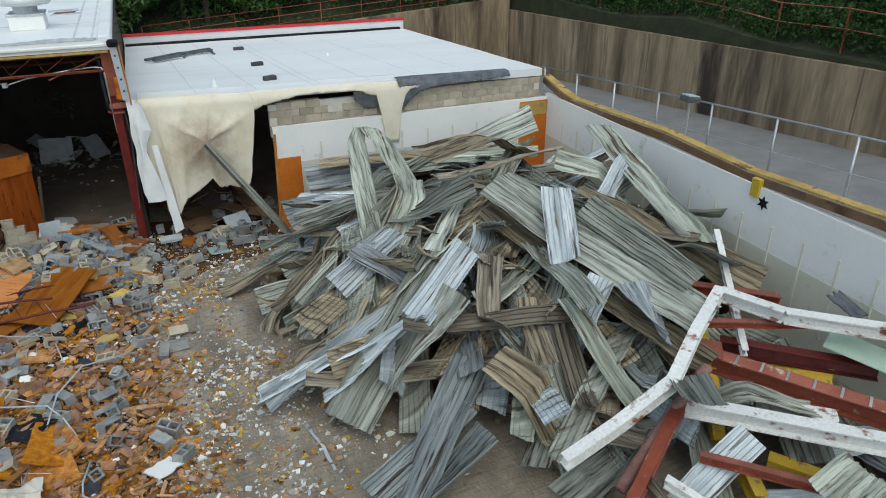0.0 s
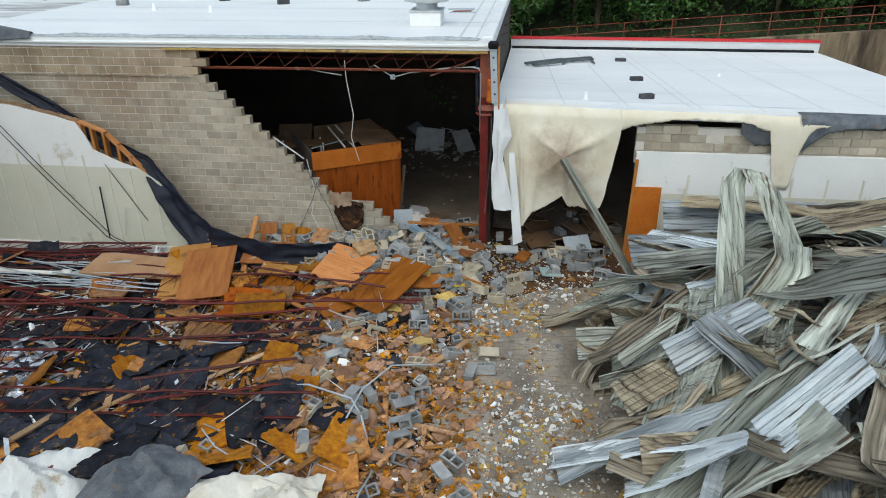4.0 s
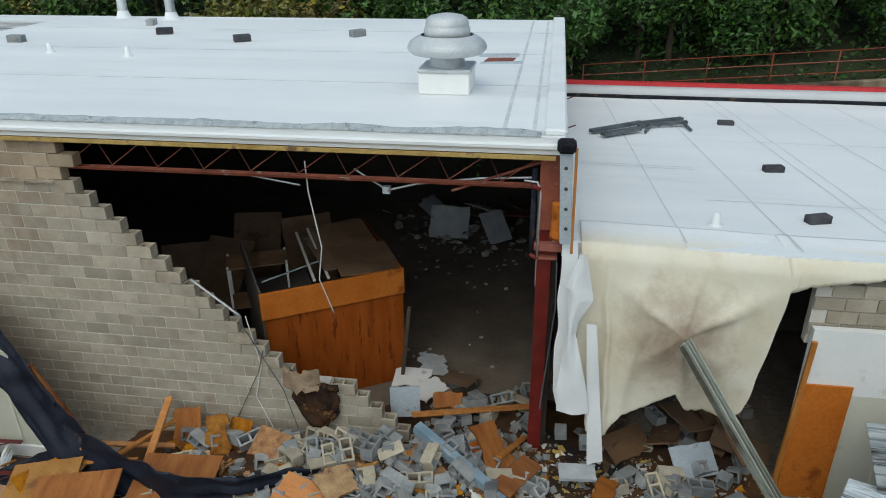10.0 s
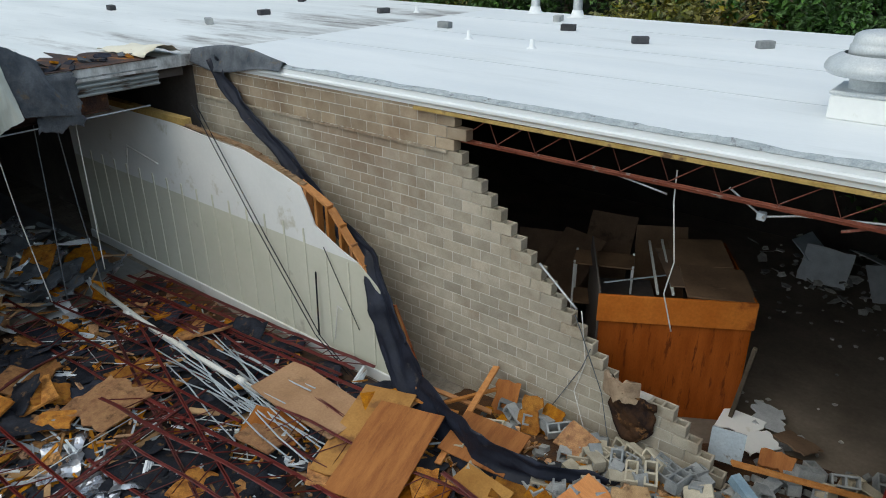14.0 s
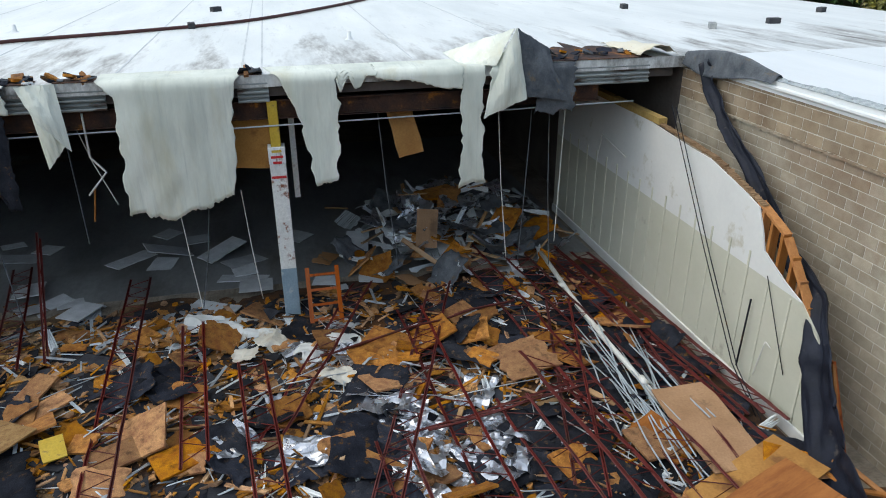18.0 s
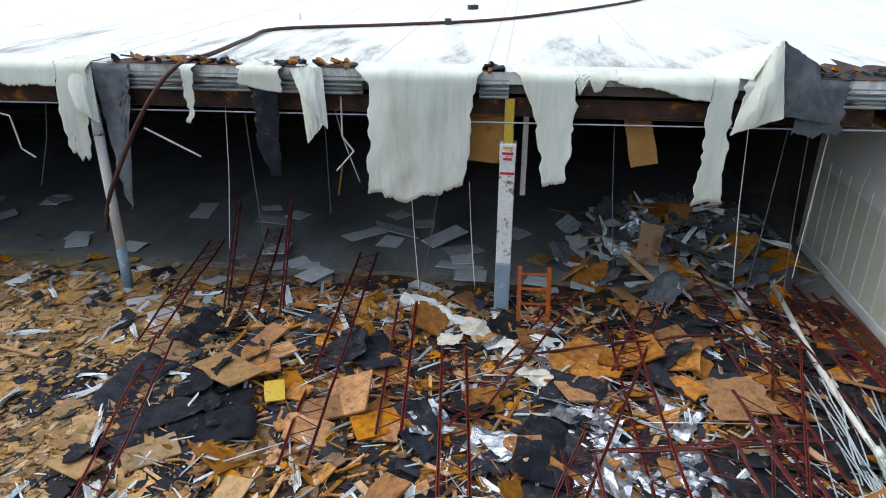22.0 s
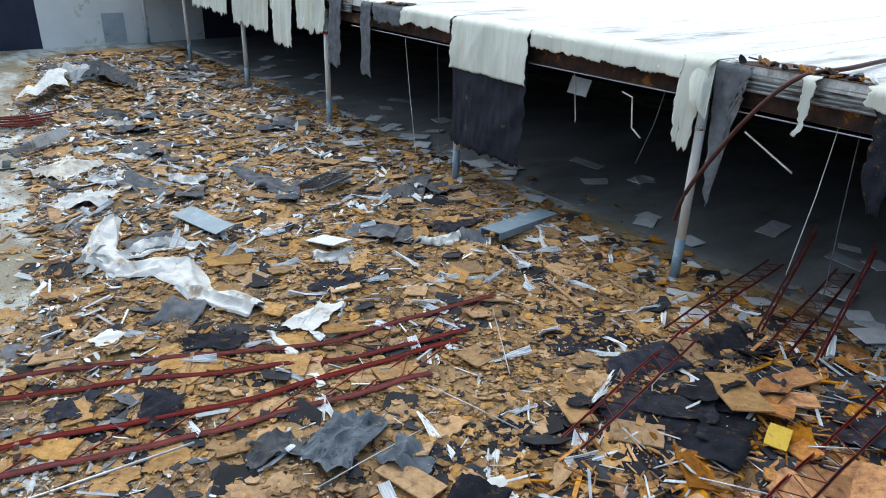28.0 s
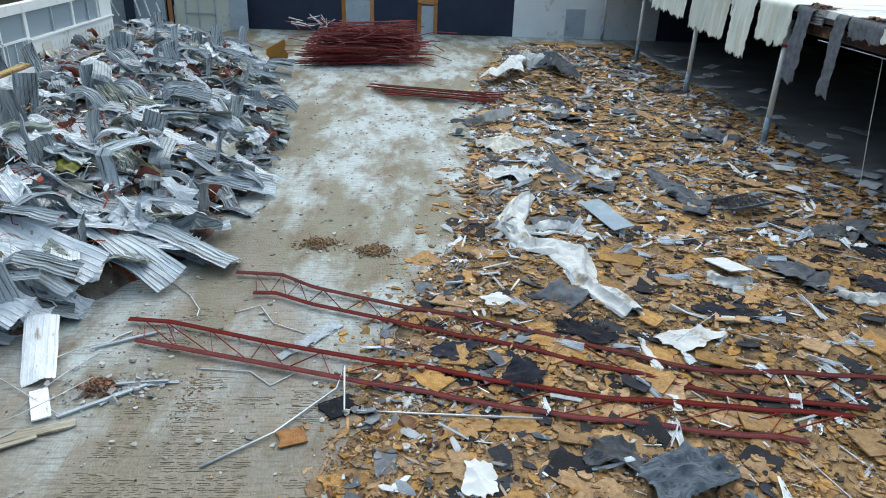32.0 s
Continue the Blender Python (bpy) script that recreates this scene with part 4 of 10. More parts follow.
for i, (a, b, low, lab, mt, left, right) in enumerate((
        (-17.98, -17.05, [(0, 2.2), (0.35, 2.3), (0.6, 3.2), (1, 4.2)], GREYL, M_GREYRAG, [(0, 0), (1, 0.4)], [(0, 0), (0.5, 0.0), (1, 0.2)]),
        (-27.2, -23.8, 1.4, "black plastic sheet hanging below the white membrane", M_RUBSTRIP, None, None),
        (-35.5, -34.4, 2.7, GREYL, M_GREYRAG, None, [(0, 0), (1, 0.4)]), (-33.0, -32.3, 2.7, GREYL, M_GREYRAG, None, None), (-32.2, -30.3, 4.75, GREYL, M_GREYRAG, None, None),
        (-14.55, -13.85, [(0, 3.6), (0.5, 3.05), (1, 3.1)], GREYL, M_FELT, [(0, 0), (1, 0.25)], [(0, 0), (1, 0.05)]),
        (-3.6, -2.7, 4.35, GREYL, M_GREYRAG, None, None))):
    drape("felt_strip", a, b, low, lab, mt, x=-7.5, seed=40 + i, left=left, right=right, ragged=0.12, top=5.49, lap=0.12, fold=1.6)
# narrow torn shreds between the wide strips
r = random.Random(71)
for k in range(8):
    y = r.uniform(-61, -40)
    w = r.uniform(0.06, 0.3)
    drape("membrane_shred", y, y + w, 5.0 - r.uniform(0.1, 1.1) * (0.5 + w), "narrow torn shred of white roof membrane at the roof edge", M_DRAPE, x=-7.4, seed=100 + k, taper=(w * r.uniform(0.1, 0.6), w * r.uniform(0.1, 0.38)), ragged=0.05, sway=r.uniform(-0.3, 0.8), lap=0.2, group="membrane shreds")
def ragged_bits(rnd, w, h):
    return [(w * 0.5 * math.cos(TAU * k / 8) * rnd.uniform(0.6, 1.15), h * 0.5 * math.sin(TAU * k / 8) * rnd.uniform(0.6, 1.15)) for k in range(8)]


# torn places where the deck and insulation lie bare
r = random.Random(72)
torn = thing("torn_roof_patch", "torn roof edge with bare dark deck and orange insulation", "roof patch", kind="structure")
for ya, yb, deep in ((-17.5, -15.5, 0.75), (-15.6, -14.7, 0.5), (-13.95, -13.3, 0.55), (-12.95, -12.25, 0.55), (-9.65, -9.2, 0.3), (-3.2, -0.9, 1.6), (-31.8, -30.4, 0.7), (-35.6, -34.0, 0.6)):
    n = max(5, int((yb - ya) / 0.18))
    back = [(-7.44 - 1.6 * deep * math.sin(math.pi * min(max(k / n, 0.06), 0.94)) ** 0.5 * r.uniform(0.6, 1.1), ya + (yb - ya) * k / n) for k in range(n + 1)]
    g = Geo().prism([(-7.43, ya)] + [(-7.43, yb)] + back[::-1], 0.012, pose(0, 0, 5.505))
    part("bare_deck", g, M_RUSTDECK, torn)
    for k in range(int(5 + 4 * (yb - ya))):
        w, hh = r.uniform(0.12, 0.4), r.uniform(0.08, 0.25)
        ob = part("insulation_piece", Geo().prism(((-w / 2, -hh / 2), (w / 2, -hh * 0.4), (w * 0.4, hh / 2), (-w * 0.3, hh * 0.4), (-w * 0.6, 0)), r.uniform(0.02, 0.06)), (M_OSB, M_FELT, M_GREYRAG)[k % 3], torn)
        ob.data.materials[0] = (M_OSB, M_FELT, M_GREYRAG)[k % 3]
        ob.matrix_basis = pose(-7.48 - r.uniform(0, deep * 0.7), r.uniform(ya + 0.1, yb - 0.1), 5.53, r.gauss(0, 14), r.gauss(0, 14), r.uniform(0, 360))
edge = thing("roof_edge_deck", "corrugated steel deck edge of the west roof", "roof deck", kind="structure")
for ya, yb in ((-35.6, -34.0), (-32.0, -30.2), (-18.0, -12.1), (-9.7, -9.1), (-3.7, -0.9)):
    g = Geo()
    for k in range(6):
        g.box((0.05, yb - ya, 0.045), (-7.47 - 0.025 * (k % 2), (ya + yb) / 2, 4.99 + 0.085 * k), bevel=0.012)
    g.box((0.02, yb - ya, 0.5), (-7.52, (ya + yb) / 2, 5.2))
    part("deck_ribs", g, M_DECK, edge, "weathered grey steel deck edge")
part("edge_insulation", Geo().box((0.25, 62, 0.07), (-7.62, -33, 5.3)), M_OSB, edge, "broken tan insulation board")
# beam near black: the shade under the roof edge is in its colour
g = Geo().box((0.16, 62, 0.02), (-7.66, -33, 4.95)).box((0.02, 62, 0.35), (-7.66, -33, 4.77)).box((0.16, 62, 0.02), (-7.66, -33, 4.6))
part("edge_beam", g, M_RUSTDECK, edge, "steel edge beam coloured dark for the shade below the roof")
rnd = random.Random(73)
for k in range(26):
    y = rnd.uniform(-17.6, -12.2)
    ob = part("torn_insulation", Geo().prism(ragged_bits(rnd, rnd.uniform(0.15, 0.5), rnd.uniform(0.08, 0.22)), 0.05), (M_OSB, M_FELT, M_ROOF)[k % 3], edge)
    ob.matrix_basis = pose(-7.45 - rnd.uniform(0, 0.3), y, 5.53 + rnd.uniform(-0.06, 0.06), rnd.gauss(0, 15), rnd.uniform(0, 50), rnd.uniform(60, 120))

# columns of the west hall
for i in range(7):
    y = -9.09 * (i + 1) + 0.02
    if i == 0:
        c = thing("wrapped_column", "square column, blue-grey below, white above with labels and yellow top", "column")
        part("base_wrap", Geo().box((0.34, 0.34, 1.3), (-7.6, y, 0.65), bevel=0.015), M_BLUEST, c, "blue-grey lower wrap")
        part("white_wrap", Geo().box((0.33, 0.33, 2.4), (-7.6, y, 2.5), bevel=0.015), M_WSTEEL, c, "white middle wrap")
        band = part("label_band", Geo().box((0.345, 0.345, 0.35), (-7.6, y, 3.86), bevel=0.012), M_WSHEET, c, "white sticker band with red and yellow marks")
        for k, (dz, mt, w) in enumerate(((0.1, M_YELLOW, 0.2), (-0.02, M_REDTRIM, 0.24), (-0.14, M_REDTRIM, 0.18), (-0.45, M_REDTRIM, 0.3))):
            part("label_bar", Geo().box((0.01, w, 0.05), (-7.42, y, 3.86 + dz)), mt, band)
        part("top_post", Geo().box((0.2, 0.2, 1.0), (-7.6, y, 4.46), bevel=0.01), M_YELLOW, c, "yellow painted steel top")
    else:
        c = thing("pipe_column", "round steel column, grey below and white above", "column", "hall columns")
        h = 2.6 if i == 2 else 4.9
        part("base_wrap", Geo().tube([(-7.6, y, 0), (-7.6, y, 1.15)], 0.125, 16), M_BLUEST, c, smooth=True)
        part("shaft", Geo().tube([(-7.6, y, 1.14), (-7.6, y, h)], 0.115, 16), M_PANEL, c, smooth=True)
        part("band", Geo().tube([(-7.6, y, min(h, 4.0) - 0.12), (-7.6, y, min(h, 4.0))], 0.122, 16), M_REDTRIM if i > 2 else M_WSTEEL, c, smooth=True)

# ---- sheet metal heaps ----
def sheet_mesh(name, L, W, material, seed, kinks, twist=1.2, crush=0.0):
    """Crumpled ribbed sheet: bent, kinked and twisted along its length."""
    rnd = random.Random(seed)
    nr = 4 if W < 0.45 else 6
    nu, nv = max(10, int(L * 5)), nr * 4
    ks = [(rnd.uniform(0.12, 0.88), rnd.uniform(-1, 1) * k, rnd.uniform(0.008, 0.04)) for k in kinks]
    tw, cv = rnd.uniform(-twist, twist), rnd.uniform(-0.6, 0.9)
    path, x, z = [], 0.0, 0.0
    for i in range(nu + 1):
        u = i / nu
        th = sum(a * (1 / (1 + math.exp(-max(-30, min(30, (u - c) / w))))) for c, a, w in ks) + 0.18 * n3(u * 3, seed * 1.3)
        path.append((x, z, th))
        x += math.cos(th) * L / nu
        z += math.sin(th) * L / nu
    mid = np.mean([(p[0], p[1]) for p in path], axis=0)

    def place(u, v):
        px, pz, th = path[round(u * nu)]
        grp, ph = divmod(round(v * nv), 4)
        y = ((grp + (0, 0.4, 0.52, 0.64)[ph]) / nr - 0.5) * W
        rib = 0.028 if ph == 2 else 0.0
        bow = cv * (y * y - W * W / 12) + 0.07 * n3(u * L * 0.9, v * 1.2, seed) + 0.06 * (0.3 - abs(n3(u * L * 1.7, v * 1.5, seed))) + 0.03 * n3(u * L * 3.1, v * 2.6, seed) + crush * (0.35 - abs(n3(u * L * 1.9 + v, v * 2.2 - u, seed + 5.0))) * 1.4
        a = tw * (u - 0.5)
        h = rib + bow
        yy, hh = y * math.cos(a) - h * math.sin(a), y * math.sin(a) + h * math.cos(a)
        return (px - mid[0] - math.sin(th) * hh, yy, pz - mid[1] + math.cos(th) * hh)

    return Geo().skin(place, nu, nv, 0.005).mesh(name, material)


def lay(p0, p1, roll=0.0):
    """The pose that brings a sheet's own x onto the line from p0 to p1."""
    p0, p1 = Vector(p0), Vector(p1)
    d = (p1 - p0).normalized()
    s = Vector((0, 0, 1)).cross(d).normalized()
    m = Matrix((d, s, d.cross(s))).transposed().to_4x4()
    return Matrix.Translation((p0 + p1) / 2) @ m @ pose(0, 0, 0, roll, 0, 0)


def heap1(x, y):
    d = math.hypot((x - 14.9) / 5.2, (y + 5.6) / 5.6)
    e = max(0.0, 1 - d * d)
    return 2.25 * e ** 0.5


def heap2(x, y):
    if not -51 < y < -19.5:
        return 0.0
    w = np.interp(y, [-51, -46, -36, -30, -25, -21.5, -19.5], [5.0, 7.0, 8.8, 9.2, 8.6, 6.4, 4])
    d = (20.6 - x) / w
    return max(0.0, 2.5 * (1 - d ** 2) if d > 0.0 else 2.5) * min(1, (y + 52) / 5) * min(1, (-19 - y) / 4 + 0.25)


def scatter_sheets(meshes, heap, count, area, seed, label, group, lean=0.6, along=None, keep=100, spin=30):
    rnd = random.Random(seed)
    x0, x1, y0, y1 = area
    n, lows = 0, {}
    while n < count:
        x, y = rnd.uniform(x0, x1), rnd.uniform(y0, y1)
        if heap(x, y) < 0.12:
            continue
        me, L = rnd.choice(meshes)
        layer = 0.35 + 0.65 * (n / count) ** 0.7
        a = rnd.uniform(0, math.pi) if along is None or rnd.random() < 0.25 else rnd.gauss(along(x, y), 0.45)
        dx, dy = math.cos(a) * L * 0.42, math.sin(a) * L * 0.42
        p0, p1 = [(x + s * dx, y + s * dy) for s in (-1, 1)]
        if any(q[0] > x1 + 0.3 or q[0] < x0 - 1.2 or q[1] > -0.35 for q in (p0, p1)):
            continue
        z0, z1 = heap(*p0) * layer, heap(*p1) * layer
        zm = heap(x, y) * layer
        up = max(0.0, zm - (z0 + z1) / 2)
        lift = 0.06 + rnd.uniform(0, 0.34)
        m = lay((*p0, z0 + up + lift), (*p1, z1 + up + lift + rnd.uniform(-lean, lean)), rnd.gauss(0, spin))
        if L > 3.9 and heap(x, y) < 1.5:
            n += 1
            continue
        if n < count - keep:
            lows.setdefault(me.materials[0], Geo()).add([v.co for v in me.vertices], [p.vertices for p in me.polygons], m)
        else:
            ob = tagged(part("metal_sheet", me, None), label, "metal sheet", group)
            ob.matrix_basis = m
        n += 1
    for mt, g in lows.items():
        tagged(part("buried_sheets", g, mt), "crumpled metal sheets buried in the heap", "metal sheets", kind="stuff")


KINKS = ((0.3,), (0.9,), (0.5, 0.9), (1.4,), (0.4, 0.3), (2.3,), (0.8, 1.2))
green = [(sheet_mesh("metal_sheet", L, W, mt, 10 + i, KINKS[i % 7]), L) for i, (L, W, mt) in enumerate(((5.6, 0.62, M_GALV), (5.4, 0.55, M_GALVDIRT), (4.2, 0.7, M_GALV), (2.6, 0.5, M_GALVB), (6.0, 0.5, M_GALV), (3.0, 0.6, M_GALVDIRT), (3.8, 0.42, M_GALV), (2.2, 0.7, M_GALV), (5.0, 0.55, M_GALVDIRT), (1.8, 0.6, M_GALVB), (3.4, 0.35, M_GALVDIRT), (2.8, 0.5, M_GALV), (4.2, 0.3, M_GALV), (2.0, 0.4, M_GALVDIRT)))]
scatter_sheets(green, heap1, 280, (9.6, 18.6, -11.2, -0.6), 5, "crumpled weathered grey-green ribbed metal sheet in a heap", "heap of ribbed sheets", keep=120, along=lambda x, y: math.atan2(y + 4.2, x - 14.8))
BLUE_KINKS = ((1.2, 0.6), (2.2,), (0.9, 1.6, 0.7), (0.5,), (1.9, 1.4), (0.8, 0.9, 1.2), (2.6, 1.2))
blue = [(sheet_mesh("metal_sheet", L, W, mt, 40 + i, BLUE_KINKS[i % 7], 0.5, cr), L) for i, (L, W, mt, cr) in enumerate((
    (3.0, 0.65, M_GALVB, 0.06), (1.7, 0.8, M_WSHEET, 0.2), (2.6, 0.6, M_GALVB, 0.1), (1.5, 0.7, M_WSHEET, 0.25), (2.0, 0.5, M_GALVDARK, 0.2), (3.4, 0.6, M_GALVB, 0.05), (1.2, 0.6, M_WSHEET, 0.3), (2.4, 0.5, M_WSHEET, 0.12), (1.7, 0.6, M_GALV, 0.25), (1.1, 0.35, M_GALVDIRT, 0.3),
    (2.0, 0.3, M_GALVB, 0.15), (1.4, 0.55, M_WSHEET, 0.3), (1.9, 0.5, M_GALVDARK, 0.2), (2.6, 0.65, M_GALVB, 0.1), (2.0, 0.65, M_WSHEET, 0.15), (0.9, 0.3, M_RUST, 0.3), (0.9, 0.6, M_WSHEET, 0.35), (1.5, 0.2, M_WSTEEL, 0.15), (1.2, 0.6, M_GALVB, 0.3), (1.4, 0.14, M_RUST, 0.2), (2.8, 0.55, M_WSHEET, 0.06), (0.9, 0.6, M_SOILED, 0.4)))]
scatter_sheets(blue, heap2, 820, (11.2, 20.6, -50, -20), 9, "crumpled blue-grey metal sheet in a long scrap heap", "long scrap heap", keep=130, lean=0.15, spin=12, along=lambda x, y: 0.05)
rnd = random.Random(77)


def heap_core(u, v):
    x, y = 10.6 + 10.2 * u, -51 + 31.2 * v
    h = heap2(x, y)
    return (x, y, h * 0.85 + min(h, 0.5) * 0.9 * n3(x * 1.7, y * 1.7, 3) - 0.12)


tagged(part("heap_core", Geo().skin(heap_core, 60, 170, 0.02), M_HEAPDIRT), "brown dirt and crushed scraps inside the long heap", "scrap", kind="stuff")
for mt, lab, count in ((M_SCRAP, "pale twisted scraps strewn over the long heap", 1900), (M_RUST, "rusty broken scraps strewn over the long heap", 420), (M_SOILED, "torn soiled white scraps strewn over the long heap", 500), (M_CHIP2, "tan board crumbs strewn over the long heap", 300)):
    g = Geo()
    for _ in range(count):
        x, y = rnd.uniform(11.0, 20.5), rnd.uniform(-50, -19.6)
        h = heap2(x, y)
        if h < 0.03:
            continue
        r = rnd.uniform(0.05, 0.26)
        e = rnd.choice((0.1, 0.2, 0.5))
        g.prism([(r * math.cos(TAU * k / 5) * rnd.uniform(0.6, 1.1), e * r * math.sin(TAU * k / 5) * rnd.uniform(0.6, 1.1)) for k in range(5)], 0.008, pose(x, y, h + rnd.uniform(0.05, 0.35), rnd.gauss(0, 25), rnd.gauss(0, 25), rnd.uniform(0, 360)))
    tagged(part("heap_scraps", g, mt), lab, "debris", kind="stuff")
for mt, lab, nm, count, rr in ((M_RUST, "rusty rods and pipes poking out of the heap", "heap_rods", 110, 0.013), (M_CONDUIT, "pale wires and conduits curling over the long heap", "heap_wires", 190, 0.011)):
    g = Geo()
    for _ in range(count):
        x, y = rnd.uniform(11.5, 20.0), rnd.uniform(-49, -20.5)
        h, a, L = heap2(x, y), rnd.uniform(0, TAU), rnd.uniform(0.4, 1.3)
        if h > 0.05:
            g.tube([(x + L * q * math.cos(a + w * q), y + L * q * math.sin(a + w * q), h + 0.12 + rnd.uniform(0.0, 0.3)) for w in (rnd.uniform(-1.8, 1.8),) for q in (0, 0.3, 0.6, 0.85, 1)], rr, 5)
    tagged(part(nm, g, mt), lab, "debris", kind="stuff")
green_tarp = part("plastic_tarp", Geo().skin(lambda u, v: (15.0 + 0.8 * u, -26.7 + 0.9 * v, heap2(15.0 + 0.8 * u, -26.7 + 0.9 * v) + 0.42 - 0.3 * u * u + 0.14 * n3(u * 4, v * 4, 8)), 14, 14, 0.004), M_LIME)
tagged(green_tarp, "crumpled yellow-green plastic tarp caught in the long heap", "tarp")

# ---- debris field ----
EDGE_Y = [-62, -57.8, -43, -35, -27.4, -24.5, -21, -17, -10, -6, -1]
EDGE_X = [-0.5, 0.4, 3.5, 4.5, 5.3, 6.3, 7.6, 8.2, 7.4, 6.8, 6.2]


def edge_x(y):
    return float(np.interp(y, EDGE_Y, EDGE_X)) + 0.5 * n3(y * 0.9, 3.1)


def rub(x, y):
    """Rubble banked against the foot of the broken wall."""
    a = math.exp(-(((x - 4.6) / 2.4) ** 2 + ((y + 1.0) / 1.2) ** 2)) * 0.5
    b = math.exp(-(((x - 6.2) / 1.3) ** 2 + ((y - 0.6) / 1.2) ** 2)) * 0.28
    c = math.exp(-(((x - 9.3) / 1.0) ** 2 + ((y + 0.2) / 0.9) ** 2)) * 0.22
    d = math.exp(-(((x - 0.6) / 3.0) ** 2 + ((y + 1.4) / 0.9) ** 2)) * 0.25
    return a + b + c + d


def bed(x, y):
    """Height of the debris over the floor."""
    e = edge_x(y) - x
    k = max(0.0, min(1.0, (e + 0.2) / 1.6)) * max(0.0, min(1.0, (x + 9.6) / 2.0)) * max(0.0, min(1.0, (-0.75 - y) / 0.5 if x < 0 else (0.3 - y)))
    h = 0.10 + 0.10 * n3(x, y, 0, 0.55) + 0.06 * n3(x, y, 5, 1.7)
    if y < -22:
        h += 0.16 * math.exp(-((e - 2.2) / 1.6) ** 2) * (0.6 + n3(y * 0.5, 8))
    hp = math.exp(-(((x + 0.2) / 1.8) ** 2 + ((y + 47.5) / 4.0) ** 2)) * 0.9
    return k * max(h, 0.02) + hp + rub(x, y) - 0.03


g = Geo()
nx, ny = 84, 240
for i in range(nx + 1):
    for j in range(ny + 1):
        x, y = -13.2 + i * (24.0 / nx), -61.5 + j * (63.3 / ny)
        if PY - 0.15 < y and x < 0:
            g.v.append((x, y, -0.06))
        else:
            g.v.append((x, y, bed(x, y) + 0.02 * n3(x * 4, y * 4) * (bed(x, y) > 0.02)))
g.f = [(i * (ny + 1) + j, (i + 1) * (ny + 1) + j, (i + 1) * (ny + 1) + j + 1, i * (ny + 1) + j + 1) for i in range(nx) for j in range(ny)]
tagged(part("debris_bed", g, M_BED, smooth=True), "trampled brown dust and fine debris over the floor, near black at its north end", "debris", kind="stuff")


def ragged(w, h, rnd, jag=0.12, per=3):
    """Outline of a torn board."""
    pts = []
    cs = [(-w / 2, -h / 2), (w / 2, -h / 2), (w / 2, h / 2), (-w / 2, h / 2)]
    torn = [rnd.random() < 0.6 for _ in range(4)]
    for k in range(4):
        (ax, ay), (bx, by) = cs[k], cs[(k + 1) % 4]
        pts.append((ax + rnd.uniform(-jag, jag) * w * 0.4, ay + rnd.uniform(-jag, jag) * h * 0.4))
        for s in range(1, per + 1):
            t = (s + rnd.uniform(-0.3, 0.3)) / (per + 1)
            o = rnd.uniform(-jag, jag) if torn[k] else 0.0
            pts.append((ax + (bx - ax) * t + o * (by - ay) / max(h, 1e-6) * h, ay + (by - ay) * t + o * (bx - ax)))
    return pts


def spot(rnd, x0, x1, y0, y1, inside=0.15):
    while True:
        x, y = rnd.uniform(x0, x1), rnd.uniform(y0, y1)
        if x < edge_x(y) - inside * rnd.uniform(-3, 3) and not (y > PY - 0.5 and x < 1.0):
            return x, y


def tilt(rnd, a):
    return rnd.gauss(0, a), rnd.gauss(0, a), rnd.uniform(0, 360)


def chips(name, label, material, count, area, sizes, thick, seed, a=14, inside=0.35, lift=0.04, elong=0.4, clump=0.0):
    """Broken flakes in one mesh; clump gathers them in drifts."""
    rnd, g = random.Random(seed), Geo()
    for _ in range(count):
        x, y = spot(rnd, *area, inside)
        while clump and rnd.random() > 0.5 + clump * n3(x, y, seed, 0.7) + 0.6 * clump * n3(x, y, seed + 9, 2.1):
            x, y = spot(rnd, *area, inside)
        r = sizes[0] * (sizes[1] / sizes[0]) ** (rnd.random() ** 1.6)
        n = rnd.choice((4, 5, 6, 7)) if r < 0.1 else rnd.choice((6, 7, 8, 9))
        ex = rnd.uniform(elong, 1.0)
        out = []
        for k in range(n):
            a_, q_ = TAU * (k + rnd.uniform(-0.3, 0.3)) / n, rnd.uniform(0.55, 1.15)
            out.append((r * q_ * math.cos(a_), ex * r * q_ * math.sin(a_)))
        if elong <= 0.2:
            hw = r * rnd.uniform(elong, elong * 2.2)
            out = [(-r, -hw), (r * rnd.uniform(0.8, 1.0), -hw * rnd.uniform(0.7, 1.0)), (r * rnd.uniform(0.85, 1.05), hw), (-r * rnd.uniform(0.8, 1.0), hw * rnd.uniform(0.7, 1.0))]
            n = 4
        h = thick * rnd.uniform(0.6, 1.5)
        g.add([(p, q, 0) for p, q in out] + [(p, q, h) for p, q in out], [tuple(range(n, 2 * n))] + [(k, (k + 1) % n, n + (k + 1) % n, n + k) for k in range(n)], pose(x, y, bed(x, y) + rnd.uniform(0.0, lift), *tilt(rnd, a)))
    return tagged(part(name, g, material), label, "debris", kind="stuff")


chips("fibreboard_chips", "scattered broken tan fibreboard chips", M_CHIP, 11500, (-8.5, 8.2, -27, -14), (0.03, 0.24), 0.018, 1, 8, clump=0.7, lift=0.03)
chips("fibreboard_chips", "scattered broken tan fibreboard chips near the panel wall", M_CHIP2, 2300, (-8.5, 7.4, -9, -0.3), (0.04, 0.3), 0.02, 2, clump=0.6)
chips("fibreboard_chips", "scattered tan fibreboard pieces further down the hall", M_CHIP, 8500, (-9, 6.5, -60, -27), (0.06, 0.32), 0.02, 3, 8, clump=0.7)
chips("fibreboard_chips", "broken tan fibreboard pieces amid black felt", M_CHIP2, 1900, (-8.5, 7.8, -14, -8), (0.06, 0.34), 0.025, 11)
